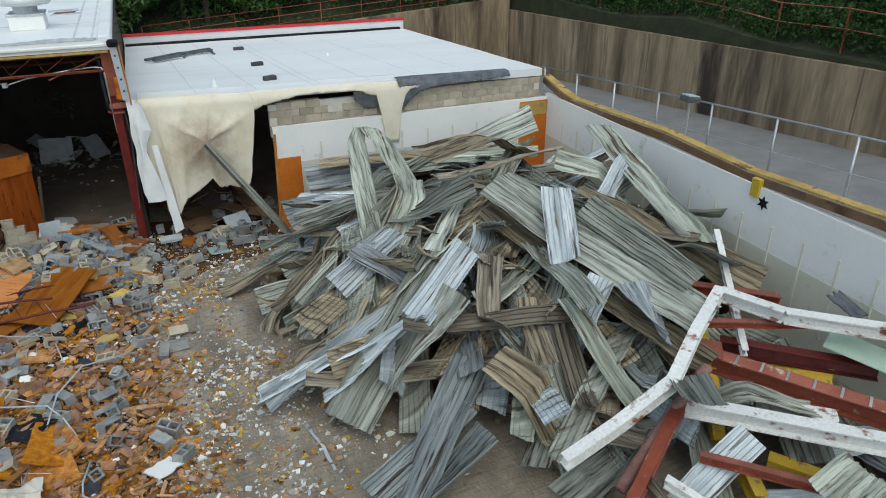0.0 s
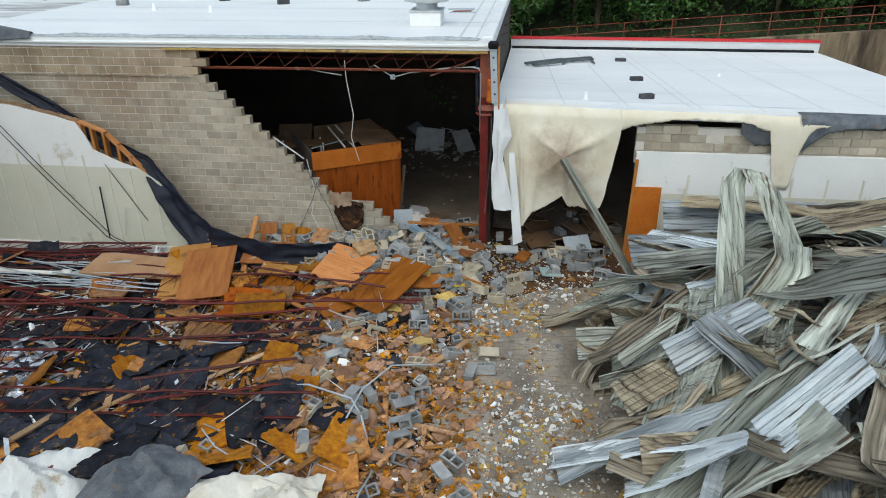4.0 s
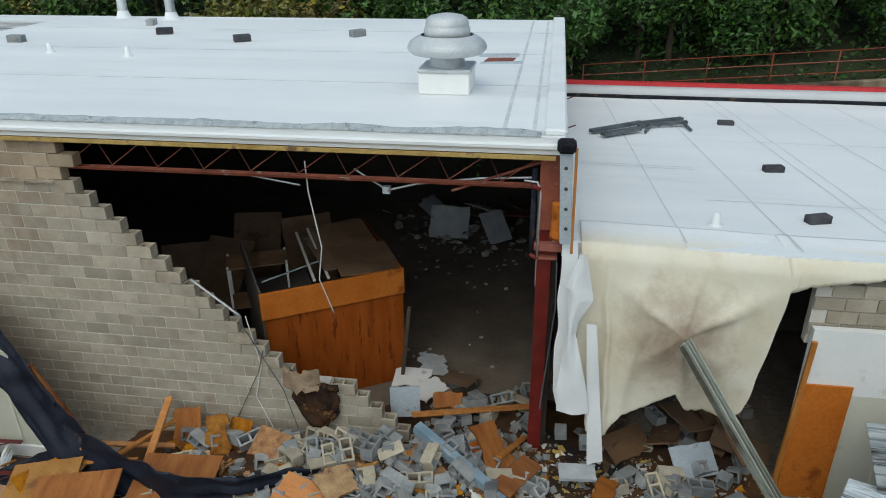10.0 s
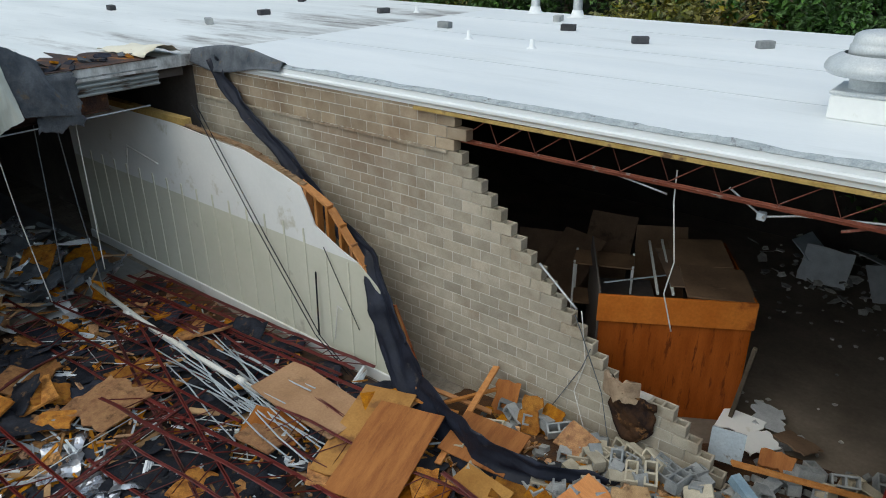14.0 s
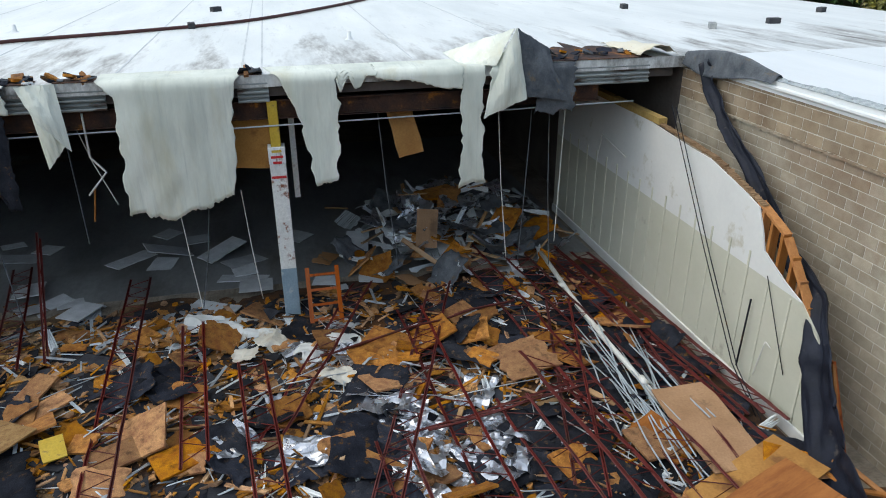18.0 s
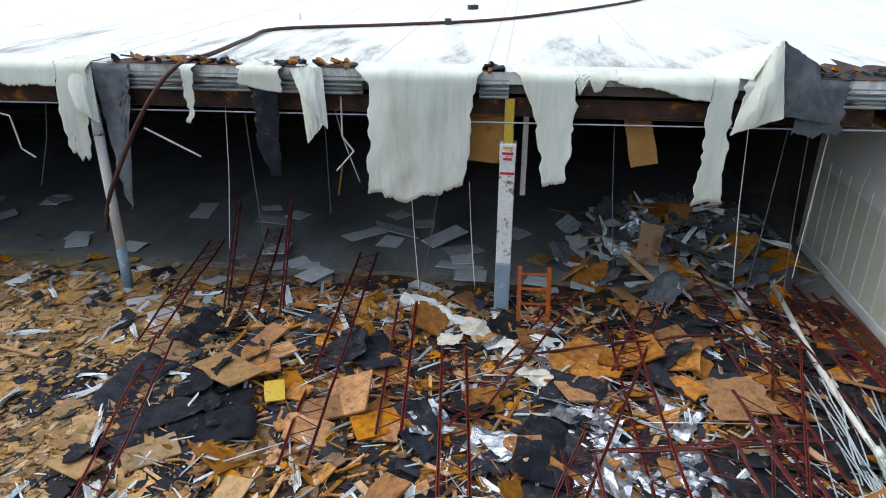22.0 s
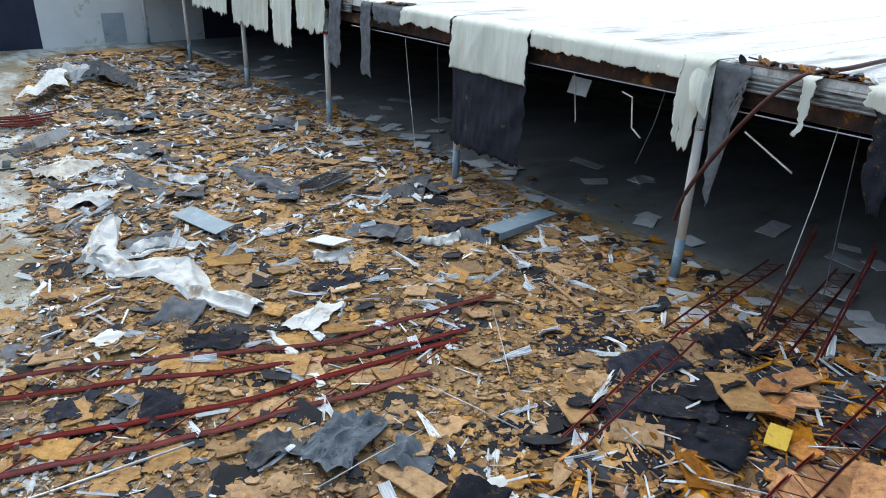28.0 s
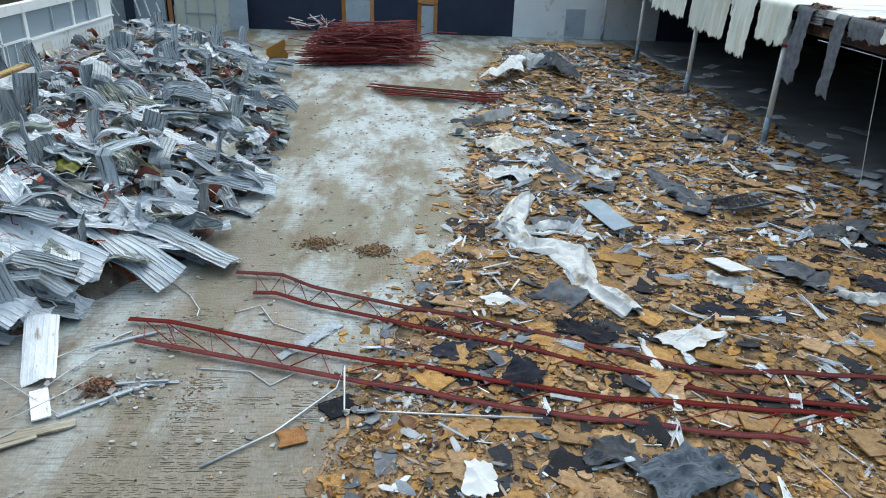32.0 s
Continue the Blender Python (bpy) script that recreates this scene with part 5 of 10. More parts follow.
chips("felt_scraps", "scraps of black felt between the boards", M_FELT2, 1300, (-8.5, 6.0, -16, -1.5), (0.15, 0.55), 0.012, 12, 9)
chips("felt_scraps", "scraps of black roofing felt", M_FELT2, 1000, (-8.5, 6.5, -27, -1.2), (0.08, 0.5), 0.012, 4, 6, clump=0.9)
chips("felt_scraps", "scraps of dark grey felt further down the hall", M_FELT2, 1100, (-9, 6, -60, -27), (0.1, 0.5), 0.012, 5, 6, clump=1.0)
chips("pale_scraps", "pale metal and plastic scraps among the debris", M_SCRAP, 800, (-8.5, 7.5, -26, -1.2), (0.04, 0.18), 0.008, 6, 22, elong=0.15)
chips("pale_scraps", "pale metal and plastic scraps further down the hall", M_SCRAP, 2900, (-8, 5.8, -60, -26), (0.06, 0.36), 0.008, 7, 22, elong=0.2, clump=1.0)
chips("fibreboard_chips", "tan and orange crumbs trodden over the floor edge", M_CHIP2, 6500, (1.5, 8.2, -13.5, -2.5), (0.02, 0.15), 0.02, 13, inside=0.45)
chips("pale_scraps", "white plaster crumbs trodden over the floor edge", M_RUBBLE, 2800, (2.0, 8.4, -13.5, -2.0), (0.02, 0.09), 0.02, 14, 20, inside=0.5)
chips("thin_scraps", "thin white metal strips and slats among the boards", M_SCRAP, 900, (-8.0, 2.5, -15, -1.6), (0.12, 0.5), 0.008, 201, 12, lift=0.14, elong=0.05)
chips("thin_scraps", "splintered orange wood slivers among the boards", M_CHIP2, 1700, (-8.0, 7.0, -15, -1.0), (0.1, 0.5), 0.02, 202, 12, lift=0.14, elong=0.06)
chips("thin_scraps", "pale slats and shreds further down the hall", M_SCRAP, 650, (-8.0, 6.0, -58, -15), (0.1, 0.4), 0.008, 203, 14, lift=0.1, elong=0.06)
chips("insulation_lumps", "pinkish brown insulation lumps at the edge of the debris", M_FIBREPINK, 700, (3.2, 7.6, -13.0, -3.0), (0.06, 0.26), 0.06, 204, 18, lift=0.06, elong=0.5)
chips("white_lumps", "white foam and plaster lumps at the edge of the debris", M_PANEL, 520, (2.0, 8.9, -13.5, -1.5), (0.03, 0.14), 0.035, 205, 22, inside=0.6, lift=0.05, elong=0.5)
chips("dust_bits", "small pale and tan bits on the swept floor edge", M_RUBBLE, 1500, (0, 9.5, -30, -1), (0.012, 0.045), 0.02, 8, 30, inside=0.9, lift=0.01)

chips("crumbs", "fine orange crumbs between the boards", M_CHIP2, 7000, (-8.5, 7.0, -17, -1.0), (0.012, 0.06), 0.012, 210, 25, lift=0.05)
chips("fibreboard_chips", "crushed orange-brown fibreboard trodden over the floor edge", M_CHIP2, 6500, (2.6, 8.0, -13.0, -3.0), (0.02, 0.13), 0.025, 214, 16, inside=0.3, lift=0.05, clump=0.6)
chips("crumbs", "fine tan crumbs over the littered floor", M_CHIP, 12000, (-7.5, 8.4, -28, -13), (0.012, 0.06), 0.012, 211, 20, lift=0.03, clump=0.7)
chips("crumbs", "fine white crumbs among the debris", M_SCRAP, 2600, (-8.0, 8.0, -30, -1.0), (0.012, 0.05), 0.01, 212, 25, lift=0.05)
chips("crumbs", "fine black felt crumbs among the debris", M_FELT2, 3000, (-8.0, 7.5, -27, -1.0), (0.02, 0.1), 0.01, 213, 20, lift=0.05)
def edge_litter(name, label, material, count, ya, yb, wide, sizes, thick, seed, a=12, elong=0.4):
    """Shreds swept up along the edge between the debris and the bare floor."""
    rnd, g = random.Random(seed), Geo()
    for _ in range(count):
        y = rnd.uniform(ya, yb)
        x = edge_x(y) - 0.3 - abs(rnd.gauss(0, wide)) + 0.8 * n3(y, seed, 0, 0.8)
        if rnd.random() > 0.6 + 1.1 * n3(x, y, seed, 0.9):
            continue
        r = sizes[0] * (sizes[1] / sizes[0]) ** (rnd.random() ** 1.5)
        e = rnd.uniform(elong * 0.5, elong * 1.6)
        n = rnd.choice((4, 5, 6, 7))
        out = [(r * rnd.uniform(0.6, 1.15) * math.cos(TAU * (k + rnd.uniform(-0.25, 0.25)) / n), e * r * rnd.uniform(0.6, 1.15) * math.sin(TAU * (k + rnd.uniform(-0.25, 0.25)) / n)) for k in range(n)]
        h = thick * rnd.uniform(0.5, 1.5)
        g.add([(p, q, 0) for p, q in out] + [(p, q, h) for p, q in out], [tuple(range(n, 2 * n))] + [(k, (k + 1) % n, n + (k + 1) % n, n + k) for k in range(n)], pose(x, y, max(bed(x, y), 0) + rnd.uniform(0.002, 0.07), *tilt(rnd, a)))
    tagged(part(name, g, material), label, "debris", kind="stuff")


edge_litter("pale_scraps", "pale plastic and metal shreds swept along the debris edge", M_SCRAP, 2200, -58, -14, 1.3, (0.03, 0.28), 0.01, 501, 16, 0.3)
edge_litter("white_lumps", "white plaster and foam crumbs along the debris edge", M_RUBBLE, 2200, -58, -14, 1.0, (0.015, 0.1), 0.03, 502, 20, 0.8)
edge_litter("grey_scraps", "grey felt shreds along the debris edge", M_GREYSHRED, 900, -58, -14, 1.4, (0.06, 0.4), 0.012, 503, 10, 0.5)
edge_litter("wood_slivers", "brown wood slivers along the debris edge", M_SLIVER, 1300, -58, -14, 1.2, (0.06, 0.38), 0.018, 504, 10, 0.1)
rnd = random.Random(506)
for mt, lab, nm, count in ((M_CHIP2, "orange board flakes scattered on the wet floor under the roof edge", "fibreboard_chips", 620), (M_GREYSHRED, "grey felt shreds scattered on the wet floor under the roof edge", "felt_shreds", 260), (M_SCRAP, "pale scraps scattered on the wet floor under the roof edge", "pale_scraps", 220)):
    g = Geo()
    for _ in range(count):
        x, y = -6.6 - abs(rnd.gauss(0, 1.5)), rnd.uniform(-46, -10.5)
        r = 0.05 * (0.34 / 0.05) ** (rnd.random() ** 1.3)
        g.prism([(r * math.cos(TAU * k / 6) * rnd.uniform(0.6, 1.15), 0.6 * r * math.sin(TAU * k / 6) * rnd.uniform(0.6, 1.15)) for k in range(6)], 0.015, pose(x, y, max(bed(x, y), 0.005) + rnd.uniform(0.005, 0.05), *tilt(rnd, 6)))
    tagged(part(nm, g, mt), lab, "debris", kind="stuff")
edge_litter("insulation_lumps", "pinkish insulation tufts along the debris edge", M_FIBREPINK, 160, -40, -15, 0.8, (0.05, 0.18), 0.08, 505, 20, 0.8)
# bits lying on the open floor before the hanging membrane
def floor_bits(count, seed, sizes, material, label, name, flat=0.5):
    """Bits swept into drifts on the open floor, with bare patches left."""
    rnd, g = random.Random(seed), Geo()
    done = 0
    while done < count:
        x, y = rnd.gauss(8.0, 1.5), rnd.uniform(-12.5, 0.4)
        if not 5.5 < x < 11.5:
            continue
        bare = math.exp(-((x - 9.4) / 0.9) ** 2 - ((y + 4.6) / 1.3) ** 2) + 0.6 * math.exp(-((x - 7.7) / 0.5) ** 2 - ((y + 4.6) / 0.9) ** 2)
        rich = 0.9 * math.exp(-((x - 8.9) / 0.7) ** 2 - ((y + 6.7) / 0.5) ** 2) + 0.5 * math.exp(-((x - 8.4) / 0.3) ** 2 - ((y + 3.8) / 1.6) ** 2)
        if rnd.random() > 0.35 + 0.9 * n3(x, y, seed, 1.3) + rich - bare:
            continue
        done += 1
        r = sizes[0] * (sizes[1] / sizes[0]) ** (rnd.random() ** 2.2)
        n = rnd.choice((3, 4, 5, 6))
        e = rnd.uniform(0.35, 1.0)
        g.prism([(r * math.cos(TAU * k / n) * rnd.uniform(0.5, 1.3), e * r * math.sin(TAU * k / n + 0.3) * rnd.uniform(0.5, 1.3)) for k in range(n)], r * flat * rnd.uniform(0.4, 1.3), pose(x, y, max(bed(x, y), 0) + 0.001, *tilt(rnd, 14)))
    tagged(part(name, g, material), label, "debris", kind="stuff")


floor_bits(2600, 17, (0.008, 0.075), M_RUBBLE, "white and grey plaster bits strewn on the concrete floor", "plaster_bits")
floor_bits(2600, 18, (0.01, 0.10), M_CHIP, "tan fibreboard bits strewn on the concrete floor", "tan_bits", 0.3)
floor_bits(700, 20, (0.015, 0.12), M_CHIP2, "orange fibreboard bits strewn on the concrete floor", "tan_bits", 0.25)
floor_bits(2400, 22, (0.012, 0.085), M_WHITEBITS, "white foam and plaster bits strewn on the concrete floor", "plaster_bits", 0.5)
floor_bits(1500, 23, (0.015, 0.09), M_FIBRE, "yellow insulation bits strewn on the concrete floor", "tan_bits", 0.4)
floor_bits(420, 21, (0.02, 0.09), M_SCRAP, "pale blue and white scraps on the concrete floor", "pale_scraps", 0.25)
rnd, g = random.Random(19), Geo()
for _ in range(2600):
    x, y = rnd.uniform(4.5, 13), rnd.uniform(-62, -14)
    r = rnd.choice((0.012, 0.02, 0.03, 0.055)) * rnd.uniform(0.7, 1.3)
    g.prism([(r * math.cos(TAU * k / 5) * rnd.uniform(0.5, 1.2), r * math.sin(TAU * k / 5) * rnd.uniform(0.5, 1.2)) for k in range(5)], r * 0.5, pose(x, y, 0.001, *tilt(rnd, 12)))
tagged(part("floor_bits", g, M_RUBBLE), "fine grit and bits on the swept concrete", "debris", kind="stuff")


# boards, one thing each
def board_mesh(name, w, h, t, material, seed, jag=0.1):
    r = random.Random(seed)
    out = ragged(w, h, r, jag * 0.65, 6 if jag > 0.06 else 3)
    return Geo().prism(out, t).mesh(name, material)


def strew(name, meshes, count, area, seed, label, category, group, a=9, lift=0.05, inside=0.3, big=False):
    r = random.Random(seed)
    for _ in range(count):
        x, y = spot(r, *area, inside)
        ob = tagged(part(name, r.choice(meshes), None), label, category, group)
        ob.matrix_basis = pose(x, y, bed(x, y) + r.uniform(0.02, 0.02 + lift), *tilt(r, a))


osb = [board_mesh("fibreboard", w, h, 0.045, M_OSB, 60 + i, 0.14 if i % 3 else 0.03) for i, (w, h) in enumerate(((1.1, 0.75), (0.8, 0.55), (0.6, 0.4), (1.2, 0.6), (0.55, 0.5), (0.9, 0.35), (0.45, 0.3), (0.85, 0.8), (0.7, 0.45), (1.0, 0.9), (0.5, 0.25), (0.65, 0.6)))]
strew("fibreboard", osb, 150, (-7.8, 5.5, -14, -1.6), 21, "torn tan fibreboard piece lying on the debris", "board", "fibreboard pieces near the panel wall", a=13, lift=0.16)
osb2 = [board_mesh("fibreboard", w, h, 0.03, M_OSB2, 260 + i, 0.14 if i % 3 else 0.04) for i, (w, h) in enumerate(((0.9, 0.6), (0.7, 0.5), (0.6, 0.35), (1.1, 0.5), (0.5, 0.45), (0.8, 0.3), (0.45, 0.3), (0.7, 0.7)))]
strew("fibreboard", osb2, 90, (-8.5, 7, -27, -13), 22, "torn tan fibreboard piece on the littered floor", "board", "fibreboard pieces amid the hall", a=6)
strew("flat_board", osb2, 110, (-9.5, 4.5, -60, -27), 23, "flat tan fibreboard piece far down the hall", "board", "fibreboard pieces down the hall", a=6)
tiles = [board_mesh("ceiling_tile", w, h, 0.018, M_TILE, 80 + i, 0.04) for i, (w, h) in enumerate(((0.6, 0.6), (1.2, 0.6), (0.6, 0.4), (0.8, 0.6)))]


def felt_mesh(name, w, h, material, seed, rough=0.04, n=12, jit=0.07):
    r = random.Random(seed)
    off = r.uniform(0, 99)

    def place(u, v):
        x = (u - 0.5) * w * (1 + 0.2 * n3(v * 2, off))
        y = (v - 0.5) * h * (1 + 0.2 * n3(u * 2, off + 9))
        crease = 1 - 3 * abs(n3(x * 1.7, y * 1.7, off)) + 0.6 * (1 - 3 * abs(n3(x * 4, y * 4, off + 3)))
        return (x + jit * n3(v * 7, off), y + jit * n3(u * 7, off), rough * (0.5 + 0.9 * crease) + rough * 0.4 * n3(x * 9, y * 9, off))

    return Geo().skin(place, n, n, 0.006).mesh(name, material, jit > 0.05)


felts = [felt_mesh("felt_sheet", w, h, M_FELT, 90 + i) for i, (w, h) in enumerate(((1.3, 0.9), (0.9, 0.7), (1.7, 0.8), (0.7, 0.6), (1.1, 1.2), (1.5, 1.1)))]
strew("felt_sheet", felts, 90, (-7.8, 4.5, -16.0, -1.6), 24, "torn sheet of black roofing felt lying on the debris", "felt", "black felt sheets", a=9, lift=0.12)
strew("felt_sheet", felts, 26, (-8.2, -1.5, -5.2, -1.7), 208, "torn black felt between joists and conduits", "felt", "black felt sheets", a=8, lift=0.16)
strew("felt_sheet", felts, 48, (-3.0, 3.6, -9.8, -4.2), 207, "wide torn sheet of black roofing felt between boards", "felt", "black felt sheets", a=5, lift=0.14)
rags = [felt_mesh("grey_rag", w, h, M_GREYRAG, 100 + i, 0.07) for i, (w, h) in enumerate(((1.4, 0.9), (1.0, 0.8), (2.2, 0.7)))]
strew("grey_rag", rags, 34, (-7, 4.5, -58, -22), 25, "crumpled dark grey felt rag on the debris", "felt", "grey rags", a=5)
foils = [felt_mesh("foil_sheet", w, h, M_FOIL, 110 + i, 0.07, 9, 0.04) for i, (w, h) in enumerate(((1.0, 0.7), (0.8, 0.6), (1.4, 0.6)))]
strew("foil_sheet", foils, 22, (-4.0, -1.5, -7.6, -5.2), 26, "crumpled silver foil insulation jacket", "foil", "foil pieces", a=8, lift=0.1)
strew("foil_sheet", foils, 6, (-6.5, -2.5, -12, -8), 27, "crumpled silver foil insulation jacket", "foil", "foil pieces", a=8, lift=0.1)
scrapm = [sheet_mesh("metal_strip", L, w, M_WSHEET, 120 + i, (0.7, 0.5), 2) for i, (L, w) in enumerate(((0.9, 0.12), (1.3, 0.16), (0.7, 0.2), (0.5, 0.25)))]
strew("metal_strip", scrapm, 150, (-7.5, 5.5, -25, -1.6), 28, "bent white metal strip in the debris", "metal strip", "white metal strips", a=10)
strew("metal_strip", scrapm, 170, (-7.5, 4.5, -60, -25), 29, "bent pale metal strip down the hall", "metal strip", "pale metal strips", a=10)
lum = [Geo().box((L, w, 0.04), bevel=0.004).mesh("lumber", M_WOOD) for L, w in ((1.6, 0.09), (1.1, 0.09), (2.2, 0.12), (0.8, 0.06))]
strew("lumber", lum, 46, (-6, 6.5, -11, -1.6), 30, "splintered wooden batten lying in the rubble", "lumber", "loose battens", a=9, lift=0.12)
strew("lumber", lum, 26, (-8, 6, -40, -11), 31, "splintered wooden batten on the floor", "lumber", "loose battens", a=4)
pipes = [Geo().tube([(-L / 2, 0, 0), (-L / 6, b, 0.02), (L / 6, b, 0.02), (L / 2, 0, 0)], r, 7).mesh("conduit", M_CONDUIT, True) for L, r, b in ((3.0, 0.010, 0.0), (2.0, 0.010, 0.08), (2.6, 0.013, 0.0), (1.4, 0.010, 0.2))]
strew("conduit", pipes, 70, (-7.0, 5, -10, -1.8), 32, "thin galvanised conduit lying in the debris", "conduit", "loose conduits", a=4, lift=0.15)
strew("conduit", pipes, 40, (-8, 5, -56, -9), 33, "thin galvanised conduit on the littered floor", "conduit", "loose conduits", a=4, lift=0.08)
# bundle of conduits by the panel wall
blue_pipe = Geo().tube([(-1.4, 0, 0), (-0.4, 0.03, 0.01), (0.5, -0.02, 0.0), (1.4, 0, 0)], 0.014, 7).mesh("conduit", M_GREYST, True)
r = random.Random(34)
for _ in range(30):
    ob = tagged(part("conduit", blue_pipe, None), "thin blue-grey conduit in a bundle by the panel wall", "conduit", "conduit bundle")
    ob.matrix_basis = pose(r.gauss(-2.6, 0.8), r.gauss(-3.0, 0.35), 0.28 + r.uniform(0, 0.14), 0, r.gauss(0, 3), r.gauss(-4, 5))

# tiles on the floor inside the hall edge
r = random.Random(35)
for k in range(120):
    y = r.uniform(-58, -2)
    x = r.uniform(-13.5, -6.4) if k % 3 else r.uniform(-10, -5)
    ob = tagged(part("ceiling_tile", r.choice(tiles), None), "pale grey fallen ceiling tile on the floor", "ceiling tile", "fallen ceiling tiles")
    ob.matrix_basis = pose(x, y, max(bed(x, y), 0) + r.uniform(0.01, 0.06), *tilt(r, 3))

# loose blocks
loose, loose_half = hollow_geo().mesh("concrete_block", M_LOOSE), hollow_geo(0.195).mesh("concrete_block", M_LOOSE)
loose_tan = hollow_geo().mesh("concrete_block", M_CREAMBLK)
r = random.Random(36)
for k in range(290):
    if k < 88 or k >= 245:
        x, y = r.gauss(4.4, 1.6), r.gauss(-1.2, 0.85)
    elif k < 112:
        x, y = r.gauss(6.0, 0.6), r.gauss(0.7, 0.7)
    elif k < 136:
        x, y = r.gauss(9.2, 0.75), r.gauss(-0.35, 0.55)
    else:
        x, y = r.gauss(5.2, 1.3), -1.4 - 7.5 * r.random() ** 1.7
    if y > -0.2 and x < 5.4 or not 0.5 < x < 10.4 or (abs(x - 6.92) < 0.3 and abs(y - 0.31) < 0.3):
        continue
    ob = tagged(part("concrete_block", r.choice((loose, loose, loose_tan, loose_half)), None), "loose grey hollow concrete block in the rubble", "concrete block", "fallen concrete blocks")
    ob.matrix_basis = pose(x, y, max(bed(x, y), 0) + 0.10 + r.uniform(0, 0.12) * (k < 105), r.choice((0, 90, 0, 90, r.uniform(0, 90))) + r.gauss(0, 10), r.gauss(0, 14), r.uniform(0, 360))
for k, (x, y, rx, rz) in enumerate(((3.05, -0.45, 60, 20), (3.5, -0.3, 65, -25), (3.75, -0.45, 70, -20), (4.05, -0.5, 60, -28), (1.4, -0.4, 80, 12), (1.95, -0.5, 70, 30), (2.75, -0.6, 85, 5), (2.45, -0.55, 20, 40), (3.9, -2.95, 75, 8), (4.4, -2.9, 60, 40), (6.75, -3.5, 75, -6), (2.2, -0.35, 88, 70))):
    ob = tagged(part("concrete_block", loose_tan if 0 < k < 4 else loose, None), "loose hollow concrete block tipped against the foot of the wall" if y > -1 else "loose hollow concrete block tipped on its side", "concrete block", "fallen concrete blocks")
    ob.matrix_basis = pose(x, y, max(bed(x, y), 0) + 0.22, rx, r.gauss(0, 6), rz)
rnd, g = random.Random(37), Geo()
for _ in range(1100):
    x, y = rnd.gauss(5.4, 1.3), rnd.gauss(-1.3, 1.3)
    if y > -0.2 and x < 5.0:
        continue
    s = rnd.uniform(0.03, 0.13)
    g.box((s * rnd.uniform(0.6, 1.6), s, s * rnd.uniform(0.4, 1)), (x, y, max(bed(x, y), 0) + s * 0.3), tilt(rnd, 30))
tagged(part("block_rubble", g, M_CHUNK), "broken chunks of grey concrete block", "rubble", kind="stuff")


# ---- placed pieces of the debris field ----
def plate(name, label, category, x, y, w, h, material, turn=0, z=None, t=0.025, ry=0, rx=0, jag=0.05, seed=1, group=""):
    ob = tagged(part(name, board_mesh(name, w, h, t, material, seed, jag), None), label, category, group)
    ob.matrix_basis = pose(x, y, (bed(x, y) + 0.06) if z is None else z, rx, ry, turn)
    return ob


plate("plywood_sheet", "brown plywood piece by the foot of the block wall", "plywood", 1.7, -1.6, 1.2, 0.9, M_PLYFLAT, 5, bed(1.7, -1.6) + 0.24, rx=10, seed=5)
plate("plywood_sheet", "large smooth orange-brown plywood sheet propped on the rubble", "plywood", 0.6, -2.7, 1.2, 1.85, M_PLYFLAT, 12, bed(0.6, -2.7) + 0.42, rx=13, ry=-4, seed=2, jag=0.015)
plate("hardboard_sheet", "tan hardboard sheet under the propped plywood", "board", -0.05, -2.5, 1.0, 1.9, M_TANBOARD, 14, bed(0, -2.5) + 0.36, rx=12, ry=-4, seed=9, jag=0.015)
plate("cardboard_sheet", "long flattened brown cardboard sheet", "cardboard", -1.45, -2.45, 2.2, 0.95, M_CARD, -3, 0.45, rx=4, seed=8, jag=0.05)
plate("plywood_sheet", "light orange plywood sheet torn along one end", "plywood", 3.8, -2.2, 1.1, 1.2, M_PLYLIGHT, -17, bed(3.8, -2.2) + 0.36, rx=14, ry=8, jag=0.09, seed=3)
plate("plywood_sheet", "long orange-brown plywood sheet sliding off the rubble", "plywood", 4.95, -2.7, 1.05, 2.1, M_PLYFLAT, -25, bed(4.9, -2.7) + 0.34, rx=7, ry=4, seed=4, jag=0.03)
plate("hardboard_sheet", "small tan hardboard piece in the rubble", "board", 2.2, -2.35, 0.9, 0.45, M_TANBOARD, -6, bed(2.2, -2.3) + 0.3, rx=8, seed=35, jag=0.04)
plate("fibreboard", "crumbling round-edged tan fibreboard on the joist", "board", 2.35, -3.95, 1.1, 0.7, M_OSB, 10, bed(2.3, -3.9) + 0.35, rx=20, seed=36, jag=0.2, t=0.06)
plate("fibreboard", "square tan fibreboard beside the plywood", "board", 2.55, -3.45, 0.75, 0.6, M_OSB, 5, bed(2.5, -3.4) + 0.32, rx=12, seed=37, jag=0.08, t=0.05)
plate("plywood_sheet", "narrow orange board leaning on the block wall", "plywood", 1.3, -0.4, 0.4, 0.8, M_PLYFLAT, 15, bed(1.3, -0.4) + 0.24, rx=60, seed=6, jag=0.1)
plate("fibreboard", "ragged rust-coloured board standing in the rubble", "board", 2.2, -0.45, 0.4, 0.8, M_OSB, -10, 0.35, rx=62, jag=0.15, seed=7)


